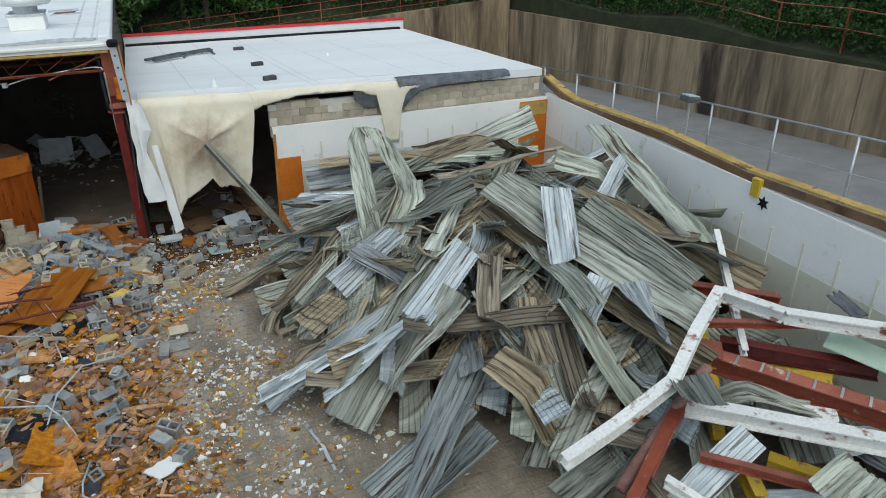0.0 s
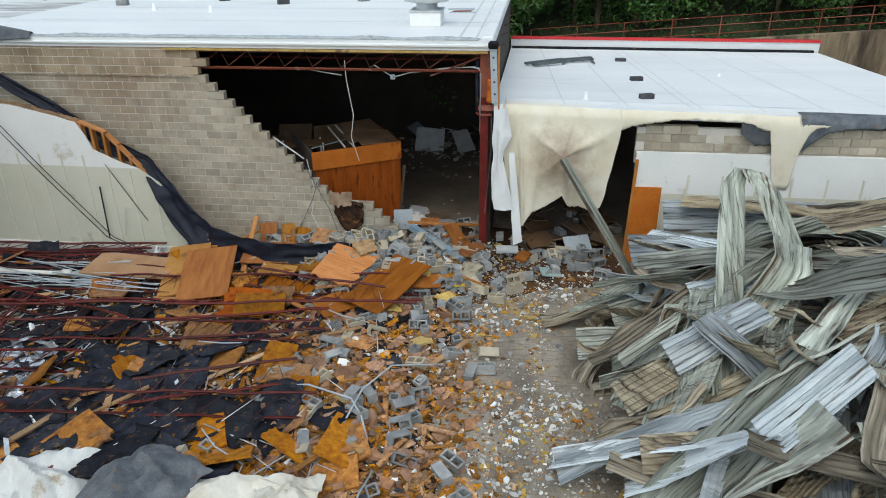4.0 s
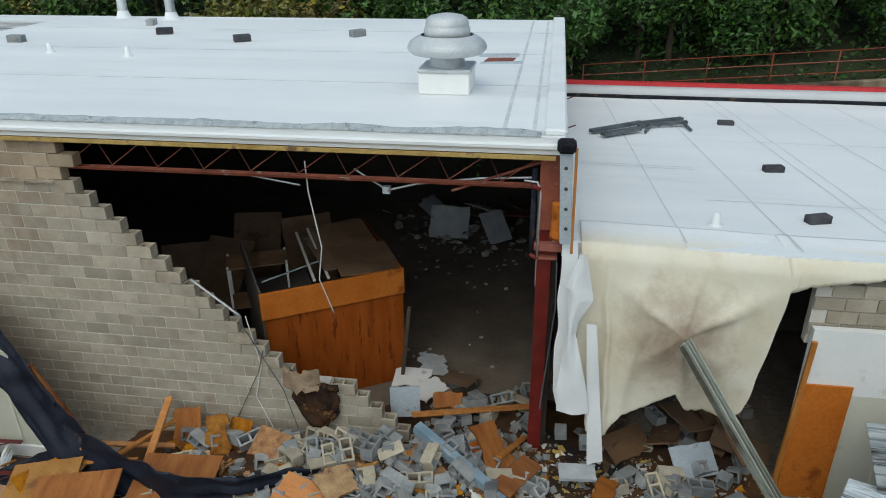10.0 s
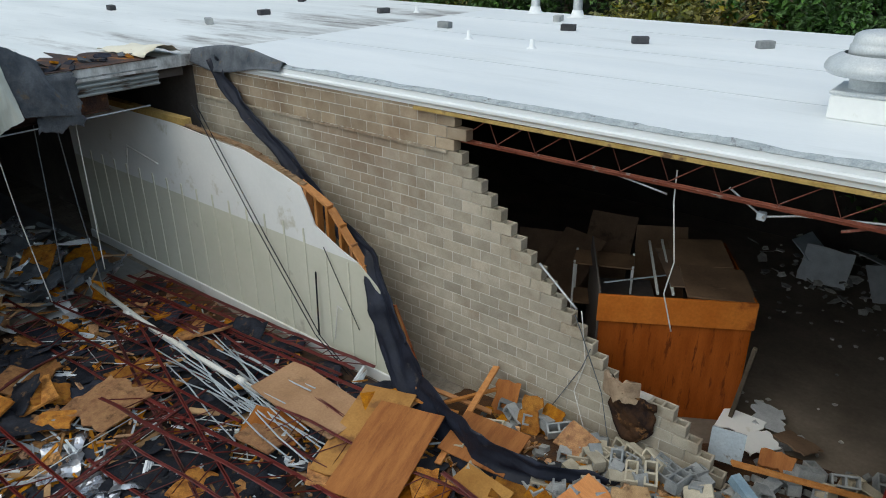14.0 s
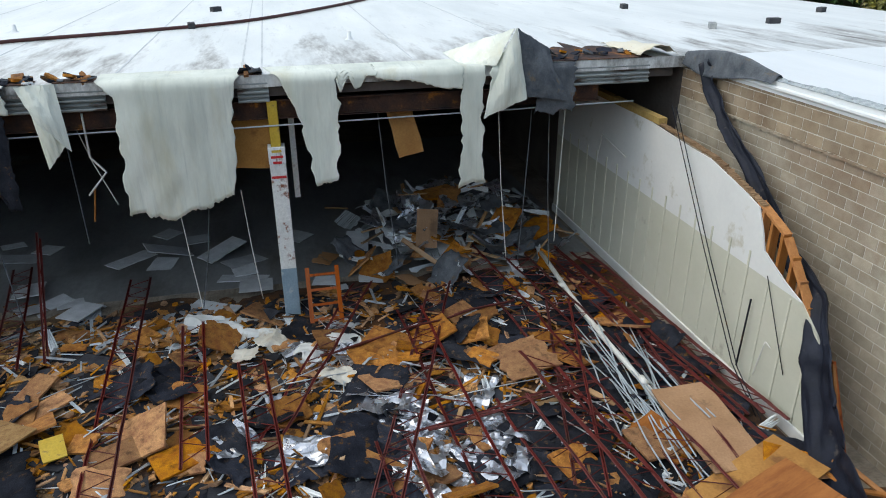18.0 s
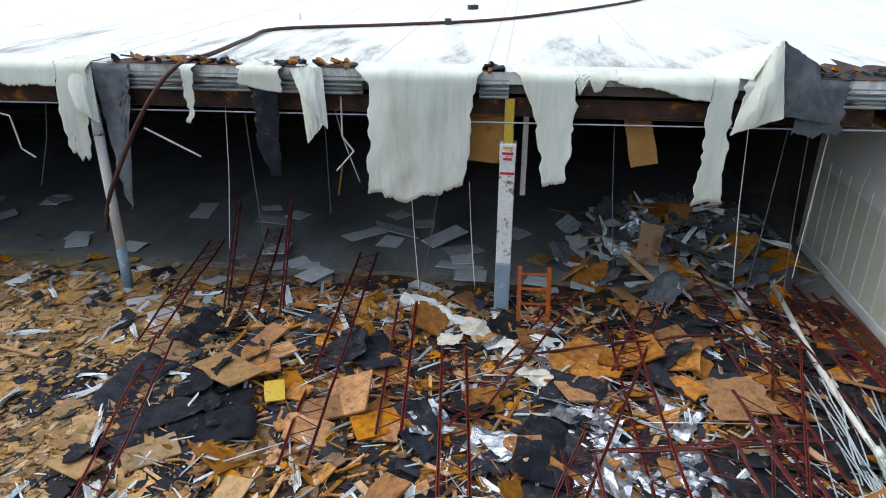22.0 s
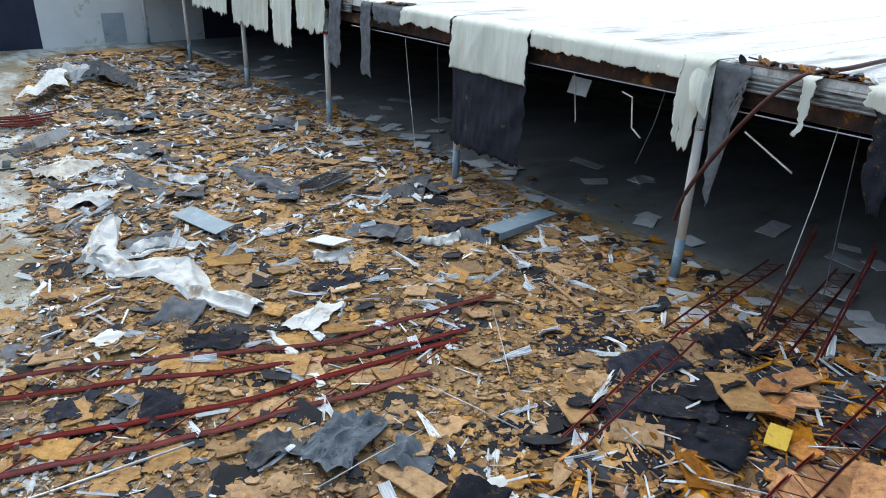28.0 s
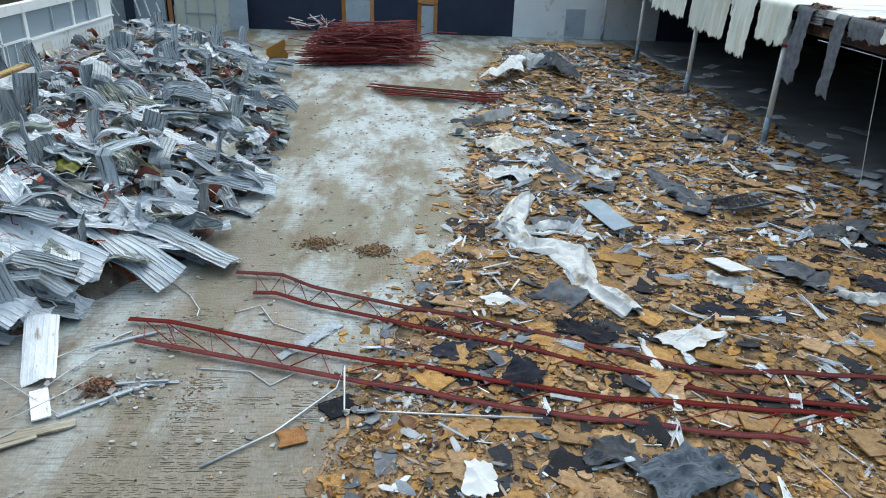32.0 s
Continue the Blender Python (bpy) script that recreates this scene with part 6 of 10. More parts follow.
plate("fibreboard", "large square tan fibreboard with torn edge", "board", -4.3, -4.7, 1.2, 1.05, M_OSB, 8, 0.34, rx=6, seed=10, jag=0.1)
plate("fibreboard", "long tan fibreboard panel", "board", -4.1, -14.2, 0.75, 1.5, M_OSB2, -38, 0.34, rx=8, seed=11, jag=0.04)
plate("fibreboard", "curled tan fibreboard with frayed top", "board", 2.0, -3.9, 1.0, 0.8, M_PLY, 0, 0.45, rx=25, seed=12, jag=0.14)
plate("yellow_board", "small yellow insulation board", "board", -3.6, -13.1, 0.55, 0.36, M_YELLOW, 20, 0.26, ry=8, seed=13)
plate("yellow_board", "yellow insulation slab in the rubble", "board", 6.6, -1.9, 0.5, 0.4, M_YELLOW, 20, 0.14, ry=8, seed=14)
plate("white_board", "narrow white painted board on the rubble", "board", 6.3, -1.4, 0.3, 1.0, M_PANEL, 18, 0.3, rx=12, seed=15, jag=0.02)
plate("white_board", "bright white broken board on the floor", "board", 6.9, -9.0, 0.5, 0.35, M_PANEL, 40, 0.12, ry=8, seed=16, jag=0.08)
plate("teal_sheet", "faded teal metal sheet on the floor", "metal sheet", 8.7, -1.0, 0.5, 0.45, M_TEAL, 10, 0.09, ry=6, seed=17)
plate("grey_plate", "grey metal plate leaning in the rubble", "metal sheet", 9.4, 0.15, 0.7, 0.5, M_GREYST, 20, 0.35, rx=40, seed=18, jag=0.02)
plate("steel_sheet", "dented blue-grey steel panel behind the broken wall", "metal sheet", 4.75, 0.55, 0.5, 0.55, M_GREYST, 10, 0.7, rx=80, seed=19, jag=0.02)
plate("red_board", "red-brown board leaning by the column", "board", 6.35, -0.6, 0.35, 1.2, M_PLY, 30, 0.35, rx=22, seed=20)
plate("grey_plate", "blue-grey sheet metal plate on the debris", "metal sheet", 1.05, -27.7, 0.65, 2.1, M_BLUEST, 14, 0.3, ry=8, seed=21, jag=0.03)
plate("grey_plate", "pale grey metal lid on the debris", "metal sheet", -1.2, -24.5, 0.6, 1.3, M_WSHEET, 8, 0.3, rx=12, seed=22, jag=0.02)
for k, (x, y) in enumerate(((-9.1, -9.9), (-11.4, -10.8), (-11.0, -7.2), (-10.5, -5.0), (-10.8, -3.6), (-11.6, -12.2), (-8.7, -13.8), (-10.0, -15.2))):
    plate("ceiling_tile", "pale grey ceiling tile propped in the debris", "ceiling tile", x, y, 0.62, 1.2 if k % 2 else 0.8, M_TILE, 40 * k, 0.16 + 0.05 * (k % 3), rx=10 * (k % 3), seed=30 + k, jag=0.02, group="fallen ceiling tiles")

# duct, louvre, coil
duct = thing("sheet_duct", "blue-grey sheet metal duct channel lying on the floor", "duct", at=pose(-6.6, -22.8, 0.28, 0, 6, 195))
part("channel", Geo().box((3.2, 0.65, 0.02), (0, 0, 0), bevel=0.004).box((3.2, 0.02, 0.2), (0, -0.32, -0.1)).box((3.2, 0.02, 0.2), (0, 0.32, -0.1)), M_BLUEST, duct)
lou = thing("metal_louvre", "dark slatted metal louvre lying on the debris", "louvre", at=pose(-3.4, -28.9, 0.32, 8, 5, 15))
part("louvre_frame", Geo().box((1.5, 0.06, 0.08), (0, -0.6, 0)).box((1.5, 0.06, 0.08), (0, 0.6, 0)), M_GREYRAG, lou)
for k in range(11):
    part("slat", Geo().box((1.4, 0.07, 0.015), (0, -0.5 + 0.1 * k, 0.02), (30, 0, 0)), M_GREYRAG, lou)
coil = thing("membrane_coil", "loose white coil of membrane strip on the debris", "coil", at=pose(3.0, -38.4, 0.34, 16, 8, 20))
part("strip_roll", Geo().skin(lambda u, v: ((0.42 + 0.16 * u) * math.cos(TAU * 2 * u) * 1.3, (0.3 + 0.1 * u) * math.sin(TAU * 2 * u), 0.3 * v + 0.05 * math.sin(9 * u)), 40, 3, 0.006), M_CLOTH, coil)


def cloth(label, pts, width, seed, material=None, lift=0.12, name="white_sheeting"):
    """Crumpled cloth along a line on the debris."""
    P = [Vector((x, y, 0)) for x, y in pts]
    n = len(P) - 1

    def place(u, v):
        k = min(int(u * n), n - 1)
        f = u * n - k
        f = f * f * (3 - 2 * f)
        p = P[k].lerp(P[k + 1], f)
        d = (P[k + 1] - P[k]).normalized()
        s = Vector((-d.y, d.x, 0))
        w = width * (0.8 + 0.5 * n3(u * 4, seed) + 0.35 * n3(u * 13, v > 0.5, seed)) * (0.45 + 0.55 * math.sin(math.pi * min(max(u, 0.06), 0.94)))
        q = p + s * w * (v - 0.5) + 0.12 * Vector((n3(u * 9, v * 3, seed), n3(u * 9, v * 3, seed + 5), 0))
        rid = 1 - 3.0 * abs(n3(v * width * 2.0 + 0.8 * n3(u * n * 1.3, seed), u * n * 0.9, seed * 3.7))
        h = lift * (0.35 + 0.7 * rid + 0.22 * (1 - 3.0 * abs(n3(q.x * 3.4, q.y * 3.4, seed))) + 0.4 * n3(q.x * 0.9, q.y * 0.9, seed)) * (0.15 + math.sin(math.pi * v) ** 0.6)
        return (q.x, q.y, bed(q.x, q.y) + 0.04 + max(h, 0.0))

    return tagged(part(name, Geo().skin(place, 18 * n + 16, 22, 0.006), material or M_CLOTH), label, "sheeting")


cloth("long crumpled white membrane sheet lying on the debris", [(3.1, -29.2), (4.0, -27.2), (3.6, -25.6), (2.6, -25.2), (2.5, -23.6), (1.8, -22.2)], 1.1, 1, lift=0.2)
cloth("white membrane scrap folded over the debris", [(4.0, -26.4), (2.6, -26.8), (1.7, -26.3)], 0.8, 2, lift=0.2)

cloth("white membrane scrap by the wrapped column", [(-7.6, -11.4), (-7.3, -10.5), (-6.7, -9.5)], 1.1, 4, lift=0.14)
cloth("folded bright white membrane scrap", [(-5.7, -9.0), (-6.2, -8.4), (-5.8, -7.7)], 0.9, 5, lift=0.14)
cloth("strip of white sheeting far down the hall", [(0.9, -48.2), (0.1, -47.2), (-0.6, -46.4)], 1.6, 8, lift=0.5)

cloth("dark grey felt blanket on the debris", [(-1.6, -32.3), (-2.0, -30.4), (-2.3, -28.6)], 1.1, 10, M_GREYRAG, 0.12, "felt_blanket")
for k, (x, y) in enumerate(((2.9, -33.0), (1.5, -35.5), (0.6, -32.2), (2.6, -37.2), (3.0, -43.6), (0.8, -40.5), (-0.6, -24.2), (-3.4, -23.4))):
    cloth("pale membrane scrap among the debris", [(x, y), (x - 0.6, y + 0.4), (x - 1.1, y + 0.3)], 0.7, 20 + k, lift=0.16)
cloth("strip of white foam lying across the joists", [(1.9, -21.3), (1.9, -20.2), (1.9, -18.9)], 0.2, 31, lift=0.08)


# fallen joists lying on their side
def joist_flat(up, lo, label, z=0.16, group="fallen steel joists", rise=0.0, wide=0.03, steel=M_RED, slope=0.0):
    """An open-web joist on its side; both chords given by a few points on the floor."""
    ob = thing("steel_joist", label, "joist", group)

    def at(line, u):
        xs = np.linspace(0, 1, len(line))
        x, y = np.interp(u, xs, [p[0] for p in line]), np.interp(u, xs, [p[1] for p in line])
        return Vector((x, y, z + max(bed(x, y), 0) * 0.7 + slope * u))

    L = math.dist(up[0], up[-1])
    n = max(8, int(L / 0.26))
    for nm, line in (("top_chord", up), ("bottom_chord", lo)):
        g = Geo()
        g.skin(lambda u, v: at(line, u) + Vector((0, (v - 0.5) * wide, 0.012 * math.cos(v * math.pi * 4) + (rise if line is lo else 0.0))), n, 4, 0.03 if wide > 0.1 else 0.018)
        part(nm, g, steel, ob)
    m = n // 2 if wide > 0.1 else n
    zig = [at(up if i % 2 else lo, (i + 0.5) / (m + 1)) + Vector((0, 0, 0.0 if i % 2 else rise)) for i in range(m + 1)]
    part("web", Geo().tube(zig, 0.012 if wide < 0.1 else 0.016, 5), steel, ob)
    return ob


joist_flat([(10.8, -24.1), (9.7, -24.0), (8.9, -23.4), (7.2, -22.7), (5.5, -22.0), (3.3, -21.1), (1.2, -20.2), (-1.0, -20.0), (-3.1, -19.9)], [(10.2, -23.1), (9.7, -23.1), (8.8, -22.6), (7.2, -22.0), (5.6, -21.3), (3.2, -20.3), (0.9, -19.4), (-0.4, -19.2), (-1.6, -19.0)], "long bent dark red open-web joist across the floor", 0.09, wide=0.14, steel=M_RED2)
joist_flat([(12.5, -21.9), (11.6, -21.8), (9.3, -21.0), (6.9, -20.3), (4.8, -19.7), (2.7, -19.2), (0.7, -19.0), (-1.2, -18.8)], [(12.1, -21.1), (10.4, -20.6), (8.7, -20.1), (6.4, -19.4), (4.0, -18.8), (2.0, -18.4), (0.0, -18.1)], "long dark red open-web joist reaching the scrap heap", 0.09, wide=0.14, steel=M_RED2)
JL = "dark red open-web joist lying in the debris"
for a, b, off in (((-10.5, -4.8), (-2.0, -4.1), 0.5), ((-9.4, -2.6), (-1.6, -2.1), 0.45), ((-6.9, -6.8), (-0.6, -6.5), 0.5), ((-11.3, -15.9), (-6.1, -14.8), 0.5), ((-10.3, -17.2), (-5.0, -16.5), 0.5), ((-10.0, -12.9), (-1.7, -12.4), 0.5), ((-5.5, -10.2), (0.8, -9.6), 0.5), ((-1.9, -3.5), (5.7, -2.8), 0.5), ((-3.2, -5.6), (3.6, -5.0), 0.5), ((-2.5, -7.9), (4.4, -7.4), 0.5), ((-8.0, -5.8), (-1.0, -8.2), 0.45), ((-6.5, -3.4), (-0.4, -5.2), 0.45), ((-5.2, -16.2), (-0.6, -15.2), 0.5), ((-9.8, -3.6), (-3.4, -3.1), 0.4), ((-8.4, -7.6), (-3.0, -9.8), 0.42), ((-4.8, -2.5), (1.0, -3.0), 0.4), ((-7.2, -11.4), (-2.6, -11.0), 0.45), ((-6.6, -4.6), (-5.4, -8.6), 0.4), ((-3.4, -3.8), (-2.6, -7.4), 0.4)):
    joist_flat([a, b], [(a[0] + 0.2, a[1] + off), (b[0] + 0.1, b[1] + off)], JL, 0.24, rise=0.10 + 0.16 * abs(n3(a[0] * 3, a[1] * 3)), wide=0.026)
for a, b in (((8.6, -44.6), (2.4, -42.7)), ((8.3, -43.9), (3.0, -41.9)), ((8.9, -45.2), (2.0, -43.4)), ((8.0, -43.2), (3.6, -42.6)), ((8.7, -44.2), (2.8, -42.2)), ((8.4, -44.9), (2.2, -43.0)), ((9.0, -44.8), (3.4, -43.1)), ((8.2, -43.6), (2.6, -42.4))):
    joist_flat([a, b], [(a[0] - 0.1, a[1] + 0.45), (b[0] - 0.1, b[1] + 0.4)], "dark red open-web joist on the floor", 0.12 + 0.12 * (a[0] % 0.5), steel=M_RED2, wide=0.1, rise=0.12)
r = random.Random(50)
for k in range(108):
    zz = 0.1 + 2.0 * (k / 108) + r.uniform(-0.06, 0.06)
    y = -49.8 - 0.35 * zz - r.uniform(0, 4.2) * (1 - 0.2 * zz)
    a, b = (13.9 - r.uniform(0, 1.6) - 0.75 * zz, y + r.uniform(-0.5, 0.5)), (5.3 + r.uniform(0, 1.8) + 0.5 * zz, y - 1.5 + r.uniform(-1.0, 0.8))
    c = ((a[0] + b[0]) / 2, (a[1] + b[1]) / 2 + r.uniform(-0.4, 0.4))
    joist_flat([a, c, b], [(a[0] + r.uniform(-0.4, 0.2), a[1] + 0.4), (c[0], c[1] + r.uniform(0.2, 0.5)), (b[0] + r.uniform(-0.6, 0.6), b[1] + r.uniform(0.1, 0.6))], "dark red open-web joist in a stacked pile", zz, "stacked joists", rise=r.uniform(-0.15, 0.35), steel=M_RED2, slope=r.uniform(-0.4, 0.25) * min(1, zz), wide=0.05)
for a, b_, y in ((-9.4, -0.7, -2.45), (-9.0, -1.6, -1.75)):
    joist_flat([(a, y), (b_, y + 0.5)], [(a + 0.3, y + 0.32), (b_ + 0.3, y + 0.75)], "dark red joist lying along the panel wall", 0.24, rise=0.08, wide=0.06, steel=M_RED)
g = Geo()
for k in range(70):
    a0 = Vector((r.uniform(6.0, 13.4), -50 - r.uniform(0, 3), r.uniform(0.3, 2.0)))
    d = Vector((r.uniform(-2.4, 2.4), r.uniform(-0.8, 0.9), r.uniform(-0.5, 0.6)))
    g.tube([a0, a0 + d * 0.5 + Vector((0, 0, 0.15)), a0 + d], 0.025, 5)
tagged(part("joist_rods", g, M_RED2), "loose red web rods tangled in the joist pile", "steel rods", kind="stuff")
g = Geo()
for k in range(16):
    a0 = Vector((r.uniform(11.4, 13.2), -51.5 - r.uniform(0, 1), r.uniform(1.9, 2.4)))
    g.tube([a0, a0 + Vector((r.uniform(-0.9, 0.9), r.uniform(-0.3, 0.3), r.uniform(-0.1, 0.6)))], 0.025, 5)
tagged(part("bent_rods", g, M_WSTEEL), "bent white steel rods sticking out of the joist pile", "steel rods", kind="stuff")
lean = part("plywood_sheet", Geo().prism(ragged(1.1, 1.6, r, 0.08), 0.03), M_TANBOARD)
tagged(lean, "tan plywood board leaning on the end of the long heap", "plywood").matrix_basis = pose(14.0, -48.4, 1.0, 52, 24, 30)
# joists hanging at a slant from the roof edge
for y in (-14.3, -15.6):
    ob = joist(3.0, 0.3, pose(-8.9, y, 1.95, 0, 40, 8), label="dark red joist hanging at a slant from the roof edge", group="hanging joists", cw=0.022)

# pipes and wires on the floor
wp = thing("drain_pipe", "long white pipe lying by the panel wall", "pipe")
part("pipe", Geo().tube([(-8.6, -2.75, 0.5), (-6.4, -2.85, 0.42), (-4.3, -2.9, 0.4), (-2.0, -2.8, 0.34)], 0.055, 12), M_PVC, wp, smooth=True)
for x in (-7.0, -4.9, -3.0):
    part("coupling", Geo().tube([(x, -2.86, 0.42), (x + 0.2, -2.86, 0.415)], 0.072, 12), M_PVC, wp, smooth=True)
c1 = thing("bent_conduit", "bent white conduit on the concrete floor", "conduit")
part("tube", Geo().tube([(9.9, -17.6, 0.03), (8.9, -18.4, 0.05), (8.0, -19.6, 0.06), (7.9, -20.2, 0.14), (7.8, -19.0, 0.05), (6.6, -18.9, 0.06), (4.4, -18.6, 0.2)], 0.022, 8), M_CONDUIT, c1, smooth=True)
hose = thing("hose", "dark red rubber hose hanging over the roof edge", "hose")
hp = [(-7.25, -18.2, 1.7), (-7.05, -17.9, 2.5), (-7.0, -17.3, 3.6), (-7.0, -16.6, 4.7), (-7.3, -16.0, 5.45), (-8.4, -15.6, 5.6), (-11, -15.8, 5.57), (-13.2, -15.7, 5.56), (-14.8, -12.5, 5.56), (-17, -9.3, 5.56), (-23, -5.3, 5.56), (-28, -3.0, 5.56), (-40, 2, 5.56)]
hp2 = []
for k in range(len(hp) - 1):
    p0, p1, p2, p3 = (Vector(hp[min(max(k + d, 0), len(hp) - 1)]) for d in (-1, 0, 1, 2))
    for s in range(6):
        t = s / 6
        hp2.append(0.5 * (2 * p1 + (p2 - p0) * t + (2 * p0 - 5 * p1 + 4 * p2 - p3) * t * t + (3 * p1 - p0 - 3 * p2 + p3) * t ** 3))
part("tube", Geo().tube(hp2 + [Vector(hp[-1])], 0.05, 10), M_RUBBER, hose, smooth=True)
lad = thing("wooden_ladder", "orange-brown wooden ladder leaning beside the column", "ladder", at=pose(-6.9, -8.35, 0.05, -4, -26, 10))
for y in (-0.33, 0.33):
    part("rail", Geo().box((0.05, 0.09, 1.35), (0, y, 0.67), bevel=0.006), M_PLY, lad)
for k in range(4):
    part("rung", Geo().box((0.04, 0.6, 0.06), (0, 0, 0.18 + 0.33 * k), bevel=0.006), M_PLY, lad)

# scraps on the bare floor at the heap's end
r = random.Random(61)
for k in range(9):
    ob = tagged(part("conduit", pipes[k % 4], None), "bent pale conduit at the edge of the scrap heap", "conduit", "loose conduits")
    ob.matrix_basis = pose(r.uniform(11.8, 15.5), r.uniform(-21.5, -16.0), 0.05 + 0.02 * k / 8, 0, 0, r.uniform(0, 360))
g = Geo()
for k in range(70):
    x, y, s_ = r.gauss(12.2, 0.55), r.gauss(-19.6, 0.3), r.choice((0.02, 0.03, 0.04, 0.06, 0.11))
    g.box((s_ * 1.4, s_, s_ * 0.6), (x, y, s_ * 0.25), tilt(r, 24))
tagged(part("plaster_lumps", g, M_RUBBLE), "broken pale plaster lumps on the concrete floor", "rubble", kind="stuff")
g = Geo()
for k in range(150):
    x, y, s_ = r.gauss(12.2, 0.16), r.gauss(-19.65, 0.13), r.uniform(0.01, 0.06)
    g.box((s_ * 1.4, s_, s_ * 0.8), (x, y, s_ * 0.3 + 0.16 * math.exp(-((x - 12.2) ** 2 + (y + 19.65) ** 2) * 30)), tilt(r, 30))
tagged(part("rust_lumps", g, M_REDEARTH), "red-brown crumbling lump on the concrete floor", "rubble", kind="stuff")
for k, (x, y, L, w, rz, mt, lab) in enumerate(((12.9, -18.35, 1.5, 0.2, 24, M_OLDWOOD, "weathered pale plank on the concrete by the heap"), (13.2, -18.0, 1.2, 0.16, 30, M_OLDWOOD, "weathered split plank on the concrete by the heap"), (12.0, -19.25, 1.5, 0.07, 38, M_GREYST, "grey metal strip lying among plaster lumps"), (11.5, -19.75, 0.9, 0.06, 8, M_GREYST, "grey metal strip on the concrete floor"), (12.3, -21.2, 1.3, 0.05, 30, M_GREYST, "grey bent metal rail beside the heap"), (13.0, -19.1, 0.9, 0.3, 118, M_WSHEET, "torn white strip on the concrete by the heap"))):
    plate("floor_strip", lab, "strip", x, y, L, w, mt, rz, 0.03 + 0.02 * (k % 2), t=0.03, seed=470 + k, jag=0.04)
# dried mud pressed into ridges by tracked machines
g = Geo()
for x0, y0, n, turn, w in ((11.3, -19.4, 60, 4, 0.6), (10.35, -20.0, 110, -3, 0.7), (9.4, -19.4, 75, 3, 0.7), (8.5, -19.6, 75, -6, 0.6), (10.9, -17.4, 30, -9, 0.5), (11.2, -22.6, 36, 5, 0.5)):
    for k in range(n):
        if n3(k * 0.13, x0, y0) < -0.2 or r.random() < 0.1:
            continue
        x, y = x0 + k * 0.05 * math.sin(math.radians(turn)) + r.gauss(0, 0.05), y0 + k * 0.05 + r.gauss(0, 0.006)
        for q in range(3):
            L, dx = w * r.uniform(0.12, 0.34), w * (q - 1) / 3 + r.gauss(0, 0.03)
            g.tube([(x + dx - L / 2, y + r.gauss(0, 0.006), 0.0), (x + dx, y + r.gauss(0, 0.008), 0.002), (x + dx + L / 2, y + r.gauss(0, 0.006), 0.0)], r.uniform(0.004, 0.010), 6, cap=False)
tagged(part("mud_ridges", g, M_MUD), "dried mud ridges left by machine tracks on the concrete", "mud", kind="stuff")
plate("fibreboard", "lone tan board scrap on the concrete floor", "board", 8.6, -18.3, 0.45, 0.4, M_OSB, 20, 0.03, seed=401, jag=0.15)
plate("felt_sheet", "small black felt scrap on the concrete floor", "felt", 7.9, -19.1, 0.6, 0.5, M_FELT, 30, 0.03, seed=402, jag=0.2)
for k, (x0, y0) in enumerate(((7.6, -25.6), (9.1, -26.0))):
    g = Geo()
    for _ in range(260):
        x, y = r.gauss(x0, 0.3), r.gauss(y0, 0.2)
        s_ = r.uniform(0.015, 0.06) * math.exp(-((x - x0) ** 2 + (y - y0) ** 2) * 1.5)
        g.box((s_ * 1.5, s_, s_ * 0.7), (x, y, s_ * 0.3 + 0.07 * math.exp(-((x - x0) ** 2 + (y - y0) ** 2) * 8)), tilt(r, 25))
    tagged(part("dirt_clods", g, M_DIRT), "low mound of brown dirt clods on the concrete", "dirt", kind="stuff")


def scrap_patch(name, label, category, x, y, rx, ry, turn, material, seed, crease=0.02, torn=0.35, lift=0.03, group=""):
    """A torn flat scrap draped over the debris, with a ragged outline."""
    ca, sa = math.cos(math.radians(turn)), math.sin(math.radians(turn))

    def place(u, v):
        a = TAU * u
        sq = 1 / max(abs(math.cos(a)), abs(math.sin(a))) ** 0.7
        rr = v * sq * (1 + torn * n3(math.cos(a) * 1.3, math.sin(a) * 1.3, seed) + 0.5 * torn * n3(math.cos(a) * 4, math.sin(a) * 4, seed + 3) + 0.25 * torn * n3(math.cos(a) * 11, math.sin(a) * 11, seed + 6))
        lx, ly = rx * rr * math.cos(a), ry * rr * math.sin(a)
        px, py = x + lx * ca - ly * sa, y + lx * sa + ly * ca
        h = crease * (1 - 3 * abs(n3(lx * 1.3, ly * 1.3, seed * 1.7))) + 0.5 * crease * (1 - 3 * abs(n3(lx * 3.4, ly * 3.4, seed * 0.9)))
        return (px, py, max(bed(px, py), 0) + lift + max(h, -0.02))

    return tagged(part(name, Geo().skin(place, 54, 9, 0.006), material), label, category, group)


